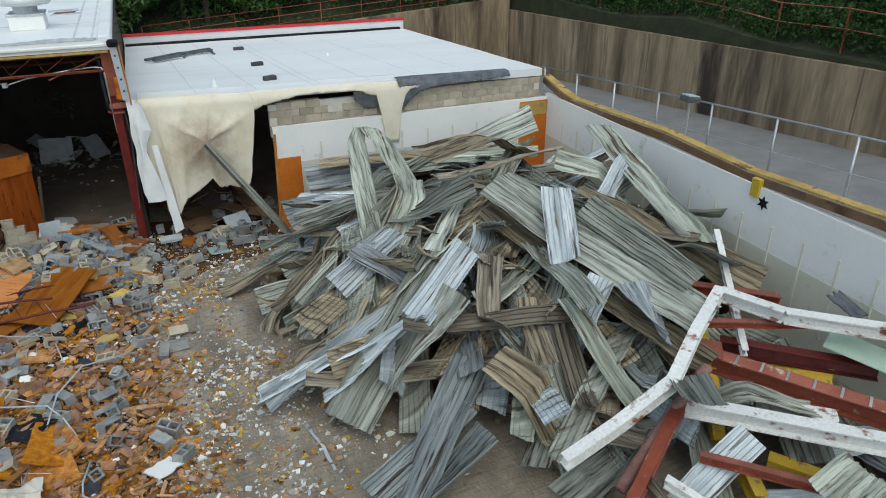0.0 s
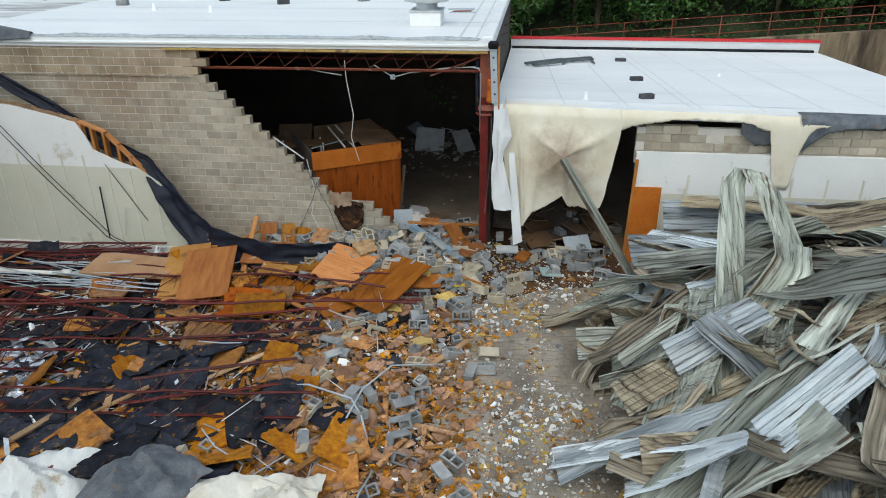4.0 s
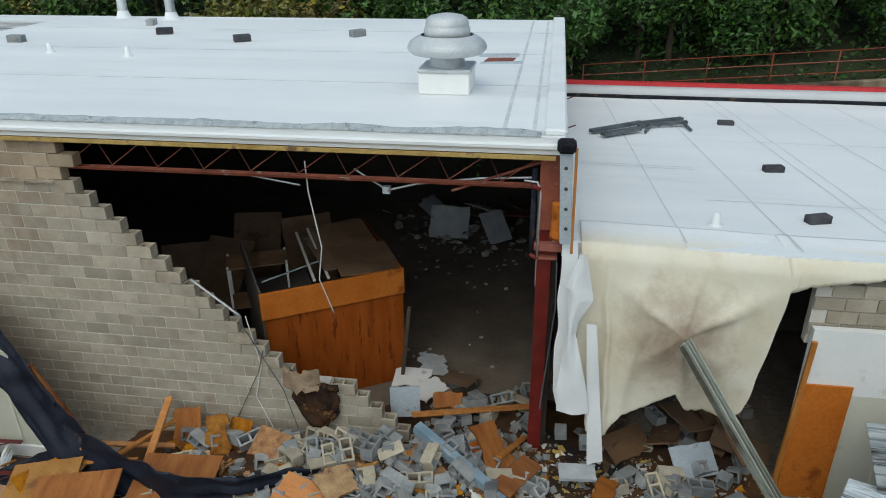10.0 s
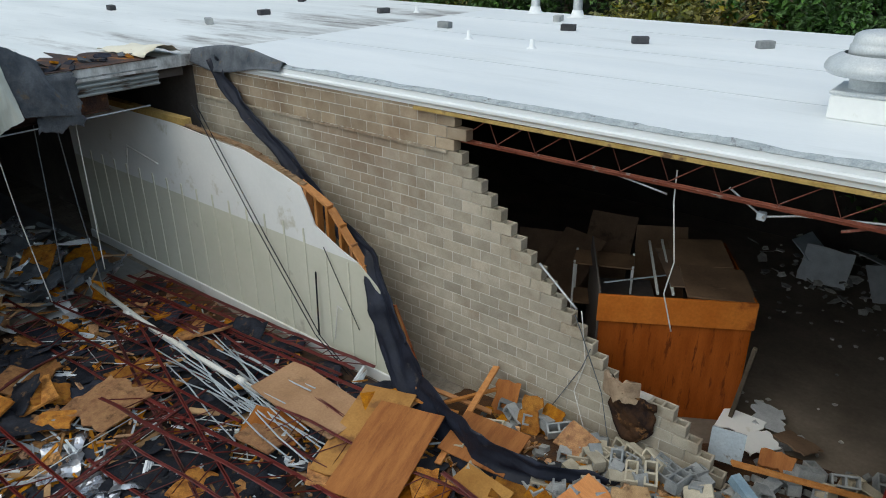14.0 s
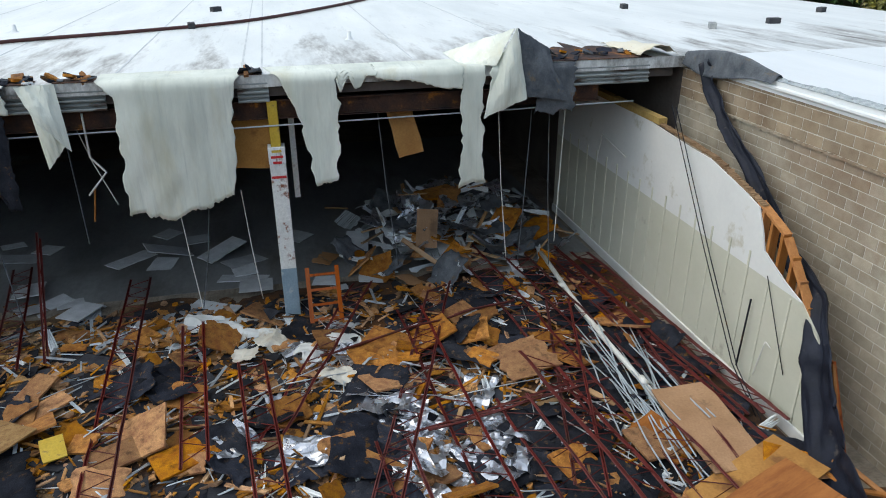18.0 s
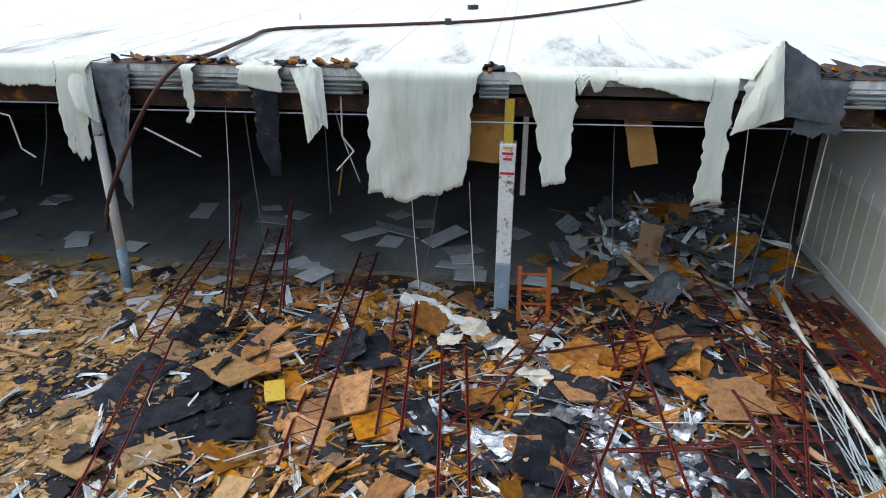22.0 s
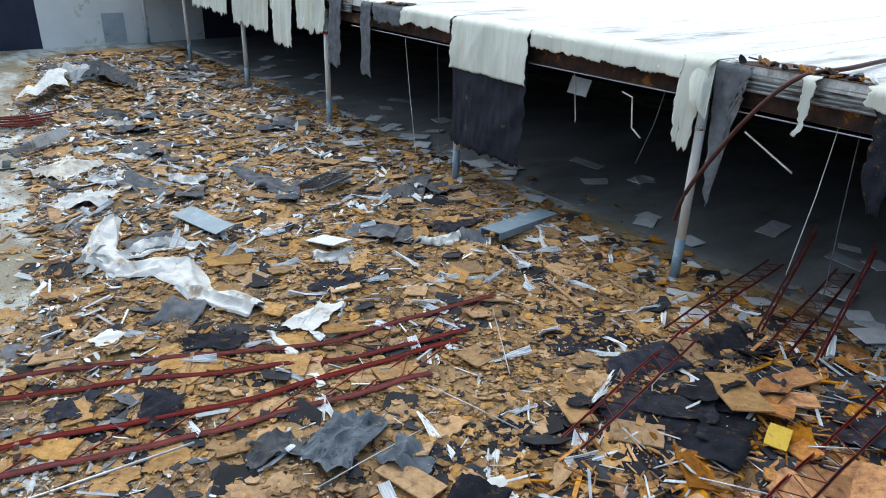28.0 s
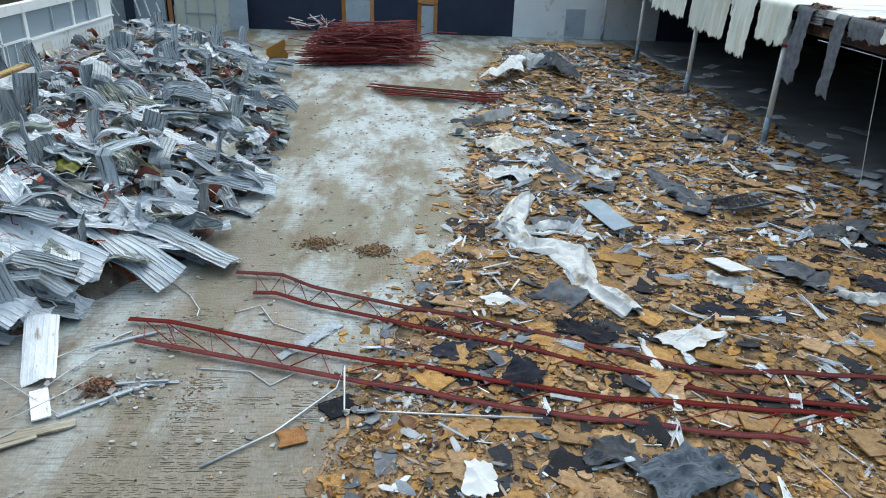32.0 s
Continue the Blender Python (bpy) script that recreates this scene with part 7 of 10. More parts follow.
FL = "large torn sheet of black roofing felt flat on the debris"
for k, (x, y, rx, ry, rz) in enumerate(((-3.3, -17.6, 0.7, 0.6, 70), (-0.5, -15.8, 0.75, 0.6, 10), (-2.6, -15.2, 1.0, 0.7, -20), (-4.2, -16.3, 0.7, 0.9, 0), (-1.3, -14.2, 0.8, 0.6, 40), (-3.6, -13.6, 0.7, 0.6, 0), (-0.2, -12.9, 0.9, 0.6, -15), (-5.8, -14.9, 0.8, 0.7, 25), (-1.5, -10.2, 0.9, 0.7, 10), (0.8, -11.2, 0.8, 0.6, 60), (-3.9, -9.4, 0.8, 0.6, 5), (-5.6, -4.6, 0.65, 0.55, -20), (-0.7, -5.0, 0.7, 0.5, 30), (-6.3, -6.6, 0.8, 0.5, 0), (1.3, -16.1, 0.4, 0.35, 0), (-4.9, -19.6, 0.8, 0.6, 30), (-5.6, -21.0, 0.7, 0.6, 0), (4.6, -15.9, 0.45, 0.4, 10), (3.6, -15.1, 0.4, 0.3, 50), (-1.2, -19.6, 0.5, 0.35, 0), (-0.9, -23.2, 0.8, 0.3, -10), (-6.4, -26.0, 0.7, 0.5, 0), (5.4, -20.0, 0.5, 0.3, 20))):
    scrap_patch("felt_sheet", FL, "felt", x, y, rx, ry, rz, M_FELT, 800 + k, lift=0.012, group="flat felt sheets")
chips("fibreboard_chips", "torn tan flakes lying over the black felt", M_CHIP, 1300, (-5.8, 0.8, -18.8, -13.5), (0.03, 0.17), 0.015, 215, 8, lift=0.05, clump=0.8)
for k, (x, y, rx, ry, rz, mt, lab) in enumerate(((2.35, -17.3, 0.8, 0.5, 30, M_BLUERAG, "grey felt blanket rumpled under the joist ends"), (3.4, -17.7, 0.45, 0.35, 0, M_GREYRAG, "grey felt corner under the blanket"), (1.75, -16.3, 0.3, 0.5, 10, M_BLUERAG, "grey felt strip hanging off the blanket"), (0.75, -21.4, 0.65, 0.35, 25, M_CLOTH, "white membrane scrap lying flat on the debris"), (-0.4, -22.0, 0.25, 0.15, 0, M_CLOTH, "small white scrap on the debris"), (4.8, -22.6, 0.35, 0.2, 30, M_CLOTH, "small white scrap on the debris"), (4.9, -25.2, 0.4, 0.2, -20, M_SOILED, "soiled white scrap on the debris"), (5.6, -17.2, 0.25, 0.35, 0, M_CLOTH, "torn white paper scrap at the debris edge"), (1.2, -15.0, 0.4, 0.25, 0, M_CLOTH, "bright white membrane scrap on the tan boards"))):
    scrap_patch("felt_blanket" if k < 3 else "membrane_scrap", lab, "felt" if k < 3 else "membrane", x, y, rx, ry, rz, mt, 840 + k, crease=0.15 if k < 3 else 0.05, torn=0.4, lift=0.06)
for k, (x, y, rx, ry, rz) in enumerate(((-6.35, -9.55, 0.55, 0.35, 30), (-5.9, -10.1, 0.4, 0.3, 0), (-4.75, -8.35, 0.5, 0.32, 40))):
    scrap_patch("membrane_scrap", "folded white membrane scrap among boards by the wrapped column", "membrane", x, y, rx * 0.8, ry * 0.8, rz, M_SOILED, 930 + k, crease=0.08, torn=0.3, lift=0.12)
r = random.Random(860)
for k in range(46):
    x, y = spot(r, -7.0, 7.2, -24.0, -13.4, 0.4)
    scrap_patch("fibreboard_mat", "flat crumbling mat of pale tan fibreboard on the litter", "board", x, y, r.uniform(0.2, 0.5), r.uniform(0.15, 0.35), r.uniform(0, 180), M_OSB2, 870 + k, crease=0.012, torn=0.6, lift=0.035, group="fibreboard mats")
for k, (x, y, w, h, rz, lab) in enumerate(((5.6, -2.3, 1.0, 0.5, 20, "orange plywood strip in the rubble"), (2.6, -3.0, 1.2, 0.7, -15, "orange plywood piece on the rubble"), (1.2, -2.9, 1.3, 0.6, 10, "brown plywood piece on the debris"), (3.9, -3.4, 0.9, 0.7, 40, "orange plywood piece on the debris"), (-1.5, -3.2, 1.0, 0.6, 25, "brown plywood piece by the conduits"), (6.7, -0.7, 0.9, 0.35, 60, "red-brown board in the rubble"))):
    plate("plywood_sheet", lab, "plywood", x, y, w, h, M_PLYFLAT, rz, bed(x, y) + 0.2, rx=9, ry=7 - 3 * (k % 4), seed=420 + k, jag=0.05)

for k, (x, y, rx, ry, rz) in enumerate(((4.6, -19.9, 0.5, 0.35, 50), (5.8, -20.8, 0.45, 0.3, 0), (-0.4, -22.4, 0.7, 0.4, 10), (3.0, -21.6, 0.6, 0.35, -20), (-5.0, -24.0, 0.9, 0.5, 15))):
    scrap_patch("felt_scrap", "torn black roofing felt lying over the litter", "felt", x, y, rx, ry, rz, M_FELT, 1200 + k, crease=0.04, torn=0.5, lift=0.06, group="black felt scraps")

# sheets and boards at the near end of the long heap
r = random.Random(206)
for k in range(9):
    me, LL = blue[r.choice((0, 2, 3, 4, 6, 7, 12))]
    ob = tagged(part("metal_sheet", me, None), "bent pale metal sheet lying off the end of the long heap", "metal sheet", "sheets off the long heap")
    ob.matrix_basis = pose(r.uniform(14.3, 17.4), r.uniform(-22.0, -18.6), 0.16 + 0.03 * k, r.gauss(0, 6), r.gauss(0, 4), r.uniform(0, 180))
# bent conduits and yellow pads by the broken wall
bent = [Geo().tube([(-1.2, 0.2, 0.1), (-0.4, 0.25, 0.25), (0.5, 0.1, 0.22), (0.8, -0.2, 0.12), (1.1, -0.7, 0.06)], 0.017, 8).mesh("bent_pipe", M_GREYST, True), Geo().tube([(-0.5, 0.4, 0.3), (-0.2, 0.0, 0.25), (0.3, -0.3, 0.12), (0.2, -0.7, 0.05)], 0.014, 8).mesh("bent_pipe", M_GREYST, True)]
for k, (x, y, rz) in enumerate(((4.6, -6.9, -8), (4.4, -4.0, 30), (5.6, -6.3, 75), (3.4, -8.3, 10), (6.2, -9.6, 140), (2.2, -5.2, 60))):
    ob = tagged(part("bent_pipe", bent[k % 2], None), "bent blue-grey pipe lying over the rubble", "pipe", "bent pipes")
    ob.matrix_basis = pose(x, y, bed(x, y) + 0.06, 0, 0, rz)
for k, (x, y) in enumerate(((5.6, -1.9), (6.3, -2.6), (5.2, -3.2), (5.0, -6.6), (6.0, -4.5), (4.1, -7.2), (3.0, -9.3))):
    plate("yellow_pad", "torn yellow insulation pad in the rubble", "insulation", x, y, 0.45, 0.32, M_FIBRE, 50 * k, bed(x, y) + 0.08, rx=8, ry=6, seed=430 + k, jag=0.15, t=0.05, group="yellow pads")
for a, b_, off in (((-4.2, -4.25), (5.8, -3.1), -0.62), ((0.4, -5.4), (4.0, -4.6), 0.35), ((1.0, -7.4), (3.9, -6.5), 0.4), ((1.6, -3.0), (5.0, -3.5), 0.35)):
    joist_flat([a, b_], [(a[0] + 0.1, a[1] + off), (b_[0], b_[1] + off)], JL, 0.3, rise=0.28, wide=0.05)


def mound(name, label, cx, cy, rx, ry, high, seed, material, turn=0.0):
    """A stiff sheet slumped over a heap: flat facets falling from a few ridges, with small wrinkles."""
    ca, sa = math.cos(math.radians(turn)), math.sin(math.radians(turn))
    rnd = random.Random(seed)
    ridges = []
    for k in range(7):
        p = Vector((rnd.uniform(-0.7, 0.7) * rx, rnd.uniform(-0.7, 0.7) * ry))
        a, L = rnd.uniform(0, math.pi), rnd.uniform(0.3, 0.9) * rx
        ridges.append((p, Vector((math.cos(a), math.sin(a))), L, high * rnd.uniform(0.45, 1.0), rnd.uniform(0.5, 1.1)))

    def place(u, v):
        lx = rx * (2 * u - 1) * (1 + 0.3 * n3(v * 2, seed)) + 0.12 * n3(v * 6, seed + 3)
        ly = ry * (2 * v - 1) * (1 + 0.3 * n3(u * 2, seed + 5)) + 0.12 * n3(u * 6, seed + 7)
        x, y = cx + lx * ca - ly * sa, cy + lx * sa + ly * ca
        q, top = Vector((lx, ly)), 0.0
        for p, d, L, h, fall in ridges:
            t = max(-L, min(L, (q - p).dot(d)))
            top = max(top, h - fall * (q - p - d * t).length - 0.12 * abs(t))
        small = 0.3 - abs(n3(lx * 3.1, ly * 2.2, seed * 0.7))
        return (x, y, max(bed(x, y), 0) + 0.07 + top + 0.10 * small + 0.03 * n3(lx * 9, ly * 7, seed))

    return tagged(part(name, Geo().skin(place, 64, 64, 0.008), material), label, "sheeting")


mound("white_sheeting", "heap of white roof sheeting slumped over the debris", 0.9, -9.9, 1.15, 1.0, 0.55, 301, M_CLOTH, 20)
mound("felt_blanket", "grey-brown felt tented over the debris", 2.4, -9.7, 0.7, 1.1, 0.7, 302, M_GREYRAG, -25)
mound("soiled_sheeting", "soiled cream sheeting slumped over the debris", 4.35, -9.8, 1.0, 0.85, 0.5, 303, M_SOILED, 10)
mound("white_sheeting", "white sheeting heaped far down the hall", 1.9, -46.6, 1.0, 1.0, 1.0, 304, M_CLOTH, 0)
mound("grey_rag", "grey felt heaped over boards far down the hall", -0.9, -46.6, 0.9, 1.1, 0.8, 305, M_GREYRAG, 30)
mound("soiled_sheeting", "crumpled pale sheeting on the debris down the hall", 3.2, -35.0, 0.8, 0.9, 0.3, 306, M_SOILED, 30)
mound("white_sheeting", "crumpled white sheeting beside the floor edge", 3.4, -31.4, 0.7, 0.8, 0.3, 307, M_CLOTH, 60)

# rubble and boards inside the low opening
dark_boards = [board_mesh("dark_board", w, h, 0.03, M_HARDB, 280 + i, 0.12) for i, (w, h) in enumerate(((0.9, 0.5), (0.6, 0.4), (1.2, 0.3)))]
r = random.Random(215)
for k in range(34):
    x, y = r.uniform(7.5, 10.6), 0.5 + 3.2 * r.random() ** 1.5
    if k % 3 == 0:
        ob = tagged(part("concrete_block", r.choice((loose, loose_tan, loose_half)), None), "loose hollow concrete block inside the low opening", "concrete block", "blocks in the low opening")
        ob.matrix_basis = pose(x, y, 0.1, r.choice((0, 90)), r.gauss(0, 8), r.uniform(0, 360))
    else:
        ob = tagged(part("dark_board", r.choice(dark_boards), None), "broken brown board darkened for the shade of the low opening", "board", "boards in the low opening")
        ob.matrix_basis = pose(x, y, 0.08 + r.uniform(0, 0.3), *tilt(r, 20))

bs = tagged(part("steel_tube", Geo().bar((5.1, -0.25, 0.85), (6.55, -1.15, 0.4), 0.15, 0.15), M_BLUEST), "blue-grey square steel tube lying in the rubble", "steel tube")
r = random.Random(216)
for k, (x, y, rz) in enumerate(((0.5, -1.0, 20), (0.8, -0.8, 60), (1.1, -1.2, 100), (-0.2, -1.1, 140), (0.2, -1.5, 10), (6.6, -0.2, 70), (5.9, 0.6, 30), (7.0, -2.2, 15), (3.6, -2.8, 5), (2.9, -3.6, 165))):
    ob = tagged(part("split_stud", lum[k % 4], None), "split orange stud sticking out of the rubble", "lumber", "split studs")
    ob.data = ob.data.copy()
    ob.data.materials[0] = M_STUD
    ob.matrix_basis = pose(x, y, bed(x, y) + 0.3, r.gauss(0, 10), r.uniform(-30, 30), rz)
for k, (x, y, w, hh, rx, rz, mt) in enumerate(((1.9, -0.55, 0.3, 0.75, 65, 15, M_OSB), (2.9, -0.8, 0.6, 0.5, 35, -20, M_OSB), (4.2, -1.6, 0.5, 0.45, 20, 40, M_OSB2), (6.3, -0.35, 0.45, 0.9, 30, 35, M_PLYFLAT), (5.4, 1.0, 0.5, 0.3, 20, 10, M_PLYFLAT), (8.0, -0.7, 0.5, 0.3, 10, 70, M_PLYFLAT), (7.6, -0.4, 0.55, 0.3, 6, 5, M_TILE))):
    plate("board_chunk", "thick broken board chunk standing in the block rubble", "board", x, y, w, hh, mt, rz, max(bed(x, y), 0) + 0.25, rx=rx, seed=440 + k, jag=0.12, t=0.06, group="board chunks")

# ---- low building front ----
def curtain(name, label, xs, tops, lows, y, material, seed=0, lap=0.8, fold=0.1, nu=60, nv=20, rag=0.06, back=1.0):
    """A membrane hanging over a south-facing roof edge; top and bottom heights along x."""
    def place(u, v):
        x = xs[0] + (xs[-1] - xs[0]) * u
        zt, zl = float(np.interp(x, xs, tops)), float(np.interp(x, xs, lows)) + rag * n3(x * 4, seed) + rag * 0.6 * n3(x * 13, seed)
        s = v * (lap + zt - zl)
        if s < lap:
            return (x, y + (lap - s) * back, zt + 0.02 + 0.04 * (lap - s) * 0)
        s -= lap
        wob = (fold * 0.35 * n3(x * 0.8, s * 0.35, seed) + fold * 0.15 * (0.3 - abs(n3(x * 1.8, s * 0.9, seed + 4)))) * min(1, s * 1.5)
        if fold > 0.1:
            # pushed out by the leaning channel, with creases running to the corners
            dx, dz = x - 8.85, zt - s - 2.85
            rr, th = math.hypot(dx, dz), math.atan2(dz, dx)
            pull = 0.30 * max(0.0, 1 - rr / 1.5) ** 1.4
            for ang, k, wide in ((0.48, 0.10, 0.16), (1.35, 0.07, 0.10), (2.5, 0.07, 0.14), (-1.45, 0.10, 0.12), (-2.3, 0.05, 0.2), (-0.75, 0.05, 0.2)):
                pull += k * math.exp(-((th - ang) / wide) ** 2) * min(rr * 1.5, 1.0) * max(0.0, 1.2 - rr * 0.55)
            pull += 0.06 * math.exp(-((x - 7.8 - 0.05 * s) / 0.05) ** 2) + 0.04 * math.exp(-((x - 8.25 - 0.1 * math.sin(s * 2)) / 0.08) ** 2)
            wob = abs(wob) + pull * min(1, s * 1.2)
        return (x + 0.05 * n3(x, s * 2, seed), y - 0.1 * math.sin(min(s / 0.2, 1) * math.pi / 2) - abs(wob) - 0.04 * s, zt - s)

    return tagged(part(name, Geo().skin(place, nu, nv, 0.005), material, smooth=True), label, "membrane")


curtain("membrane_curtain", "large stained cream roof membrane hanging over the opening", [7.42, 7.66, 7.7, 7.98, 8.0, 8.18, 8.4, 8.72, 8.91, 9.07, 9.41, 9.87, 9.96, 10.21, 10.3], [3.97, 3.97, 3.97, 3.96, 3.96, 3.95, 3.95, 3.94, 3.93, 3.93, 3.92, 3.9, 3.9, 3.88, 3.88], [1.5, 1.48, 0.95, 0.95, 1.02, 1.32, 1.42, 1.64, 1.84, 1.55, 1.47, 1.47, 1.95, 3.5, 3.56], 0.12, M_CREAMTARP, 3, fold=0.16, nu=150, nv=80, rag=0.06)


def fold_place(u, v):
    """The turned-back white edge beside the column."""
    z = 4.0 - 2.56 * v
    xl = float(np.interp(z, [1.42, 1.76, 2.77, 3.36, 3.49, 4.0], [7.23, 7.2, 7.29, 7.27, 7.24, 7.4]))
    xr = float(np.interp(z, [1.42, 1.9, 2.75, 2.95, 3.32, 3.42, 4.0], [7.7, 7.62, 7.42, 7.44, 7.62, 7.6, 7.48]))
    return (xl + (xr - xl) * u, -0.26 - 0.06 * math.sin(math.pi * u) - 0.05 * v - 0.05 * n3(z * 2, u * 2), z)


tagged(part("membrane_fold", Geo().skin(fold_place, 10, 60, 0.005), M_ROOF), "white turned-back edge of the hanging membrane", "membrane")
tagged(part("membrane_tail", Geo().skin(lambda u, v: (7.56 + 0.18 * v + (0.14 + 0.09 * v) * u, -0.22 - 0.1 * v - 0.03 * n3(v * 3, u), 2.9 - 2.42 * v + 0.1 * u * v), 5, 24, 0.005), M_ROOF), "narrow white hem strip hanging below the membrane", "membrane")
curtain("membrane_curtain", "white membrane edge lapping over the block wall", [10.16, 10.6, 11.5, 12.9, 13.6, 13.72, 13.8, 14.2, 14.28, 14.45, 14.9], [3.9, 3.89, 3.88, 3.86, 3.84, 3.84, 3.84, 3.83, 3.83, 3.83, 3.82], [3.45, 3.6, 3.74, 3.72, 3.5, 2.9, 2.15, 2.1, 3.0, 3.5, 3.68], 0.12, M_CREAMTARP, 5, fold=0.03, nu=90)
curtain("felt_flap", "dark grey felt flap at the roof edge", [12.95, 13.3, 13.65], [3.82, 3.82, 3.82], [3.45, 3.15, 3.2], 0.14, M_GREYRAG, 6, lap=0.1, fold=0.03, nu=14)
curtain("felt_flap", "grey felt flap curling at the roof edge", [14.25, 14.4, 14.8, 15.2, 16.2, 17.8], [3.86, 3.86, 3.86, 3.85, 3.83, 3.8], [2.9, 3.1, 3.45, 3.6, 3.62, 3.68], 0.13, M_GREYRAG, 7, lap=0.3, fold=0.03, nu=50)
curtain("membrane_curtain", "white folded edge of the roof membrane beside the column", [7.15, 7.2, 7.28, 7.36], [3.99, 3.99, 3.98, 3.98], [2.2, 1.45, 1.4, 2.3], 0.06, M_ROOF, 9, lap=0.15, fold=0.04, nu=12)
lowb = thing("block_band", "grey block wall band with broken gaps above the panels", "wall", kind="structure")
r = random.Random(3)
for c in range(4):
    for k in range(21):
        x, z = 10.8 + 0.4064 * k + (0.2 if c % 2 else 0), 2.84 + S * c
        if x > 18.85 or (c == 3 and 12.0 < x < 13.1) or (c == 2 and 12.2 < x < 12.7) or (c == 0 and 11.3 < x < 11.6):
            continue
        ob = part("block", bl, M_CMU, lowb)
        ob.location = (x, 0.27 + 0.006 * n3(k * 3.3, c), z)
lp = thing("orange_door_panel", "orange laminate panel at the torn end of the white wall", "panel")
part("board", Geo().box((0.68, 0.03, 2.06), (10.96, -0.02, 1.03), bevel=0.004), M_ORANGE, lp)
part("edge_strip", Geo().box((0.07, 0.05, 2.75), (10.6, -0.03, 1.38), (0, 2, 0)), M_STUD, lp, "split wooden edge strip")
lp = thing("orange_corner_panel", "orange laminate panel in the corner of the white walls", "panel")
part("board", Geo().box((0.95, 0.03, 2.85), (18.62, -0.02, 1.43), bevel=0.004), M_ORANGE, lp)
part("cap_strip", Geo().box((0.97, 0.035, 0.4), (18.62, -0.025, 2.62), bevel=0.004), M_LEDGE, lp)
wb = thing("wall_battens_low", "pale battens on the white panel wall", "batten", kind="structure")
for k in range(8):
    part("batten", Geo().box((0.05, 0.02, 2.2), (11.9 + 0.8 * k, -0.012, 1.3), bevel=0.004), M_BATTEN, wb)
slab("wall_panel_low_cream", 11.32, 18.1, -0.004, 0.0, 0.0, 1.9, M_CREAM, "cream lower half of the panel wall", category="wall")
slab("wall_panel_east_cream", 19.094, 19.1, -33, 0, 0.0, 1.75, M_CREAM, "cream lower half of the long panel wall", category="wall")
eb = thing("wall_battens_east", "pale yellow battens on the long panel wall", "batten", kind="structure")
for k in range(26):
    part("batten", Geo().box((0.02, 0.05, 1.75), (19.082, -1.0 - 0.82 * k, 1.45), bevel=0.004), M_BATTEN, eb)
led = thing("wood_ledge", "weathered ochre timber ledge sagging along the wall top", "ledge", kind="structure")
zs = [(0.4, 3.5), (-0.5, 3.26), (-1.3, 3.14), (-3.0, 3.2), (-5.4, 3.3), (-8.2, 3.22), (-11.3, 3.38), (-16, 3.3), (-24, 3.2), (-33, 3.1)]
for (ya, za), (yb, zb) in zip(zs, zs[1:]):
    n = max(1, int((ya - yb) / 1.3))
    for k in range(n):
        a_, b_ = (ya + (yb - ya) * k / n, za + (zb - za) * k / n), (ya + (yb - ya) * (k + 1) / n, za + (zb - za) * (k + 1) / n)
        w = 0.025 * n3(ya * 3.7, k)
        part("board", Geo().bar((19.3 + w, a_[0], a_[1] + w), (19.3 - w, b_[0] + 0.02, b_[1] - w), 0.26, 0.05), M_LEDGE, led)
        part("side_board", Geo().bar((19.17, a_[0], a_[1] - 0.13 + w), (19.17, b_[0], b_[1] - 0.13 - w), 0.035, 0.17 + w), M_HARDB, led, "dark broken timber edge")
for y in (-8.6, -14.0, -20.0):
    part("bracket", Geo().box((0.16, 0.22, 0.4), (19.12, y, 2.98), bevel=0.01), M_YELLOW, led, "yellow steel bracket")
hole = thing("torn_hole", "dark star-shaped tear in the white panel", "hole", kind="structure")
part("tear", Geo().prism([(0.16 * (1 if k % 2 else 0.45) * math.cos(TAU * k / 12), 0.16 * (1 if k % 2 else 0.5) * math.sin(TAU * k / 12)) for k in range(12)], 0.01, pose(19.08, -8.85, 2.72, 90, 0, 90)), M_FELT, hole)
beam = thing("channel_beam", "ribbed grey steel channel leaning on the membrane", "steel channel", at=lay((8.83, -0.45, 2.84), (10.75, -1.62, 0.08)))
L = math.dist((8.83, -0.45, 2.84), (10.75, -1.62, 0.08))
part("web", Geo().box((L, 0.26, 0.02), bevel=0.004), M_GALVDIRT, beam)
for y in (-0.12, -0.04, 0.04, 0.12):
    part("flange", Geo().box((L, 0.025, 0.07), (0, y, 0.035), bevel=0.004), M_GALV, beam)

# ---- roof fixtures ----
fan = thing("roof_fan", "round aluminium exhaust fan on a square white curb", "roof fan", at=pose(5.2, 2.6, 5.5))
part("curb", Geo().box((0.82, 0.82, 0.34), (0, 0, 0.17), bevel=0.02), M_PANEL, fan)
part("curb_cap", Geo().box((0.86, 0.86, 0.06), (0, 0, 0.37), bevel=0.02), M_ALU, fan)


def spun(profile, n=40):
    g = Geo()
    v = [(rr * math.cos(TAU * k / n), rr * math.sin(TAU * k / n), z) for rr, z in profile for k in range(n)]
    g.add(v, [(i * n + k, i * n + (k + 1) % n, (i + 1) * n + (k + 1) % n, (i + 1) * n + k) for i in range(len(profile) - 1) for k in range(n)])
    return g


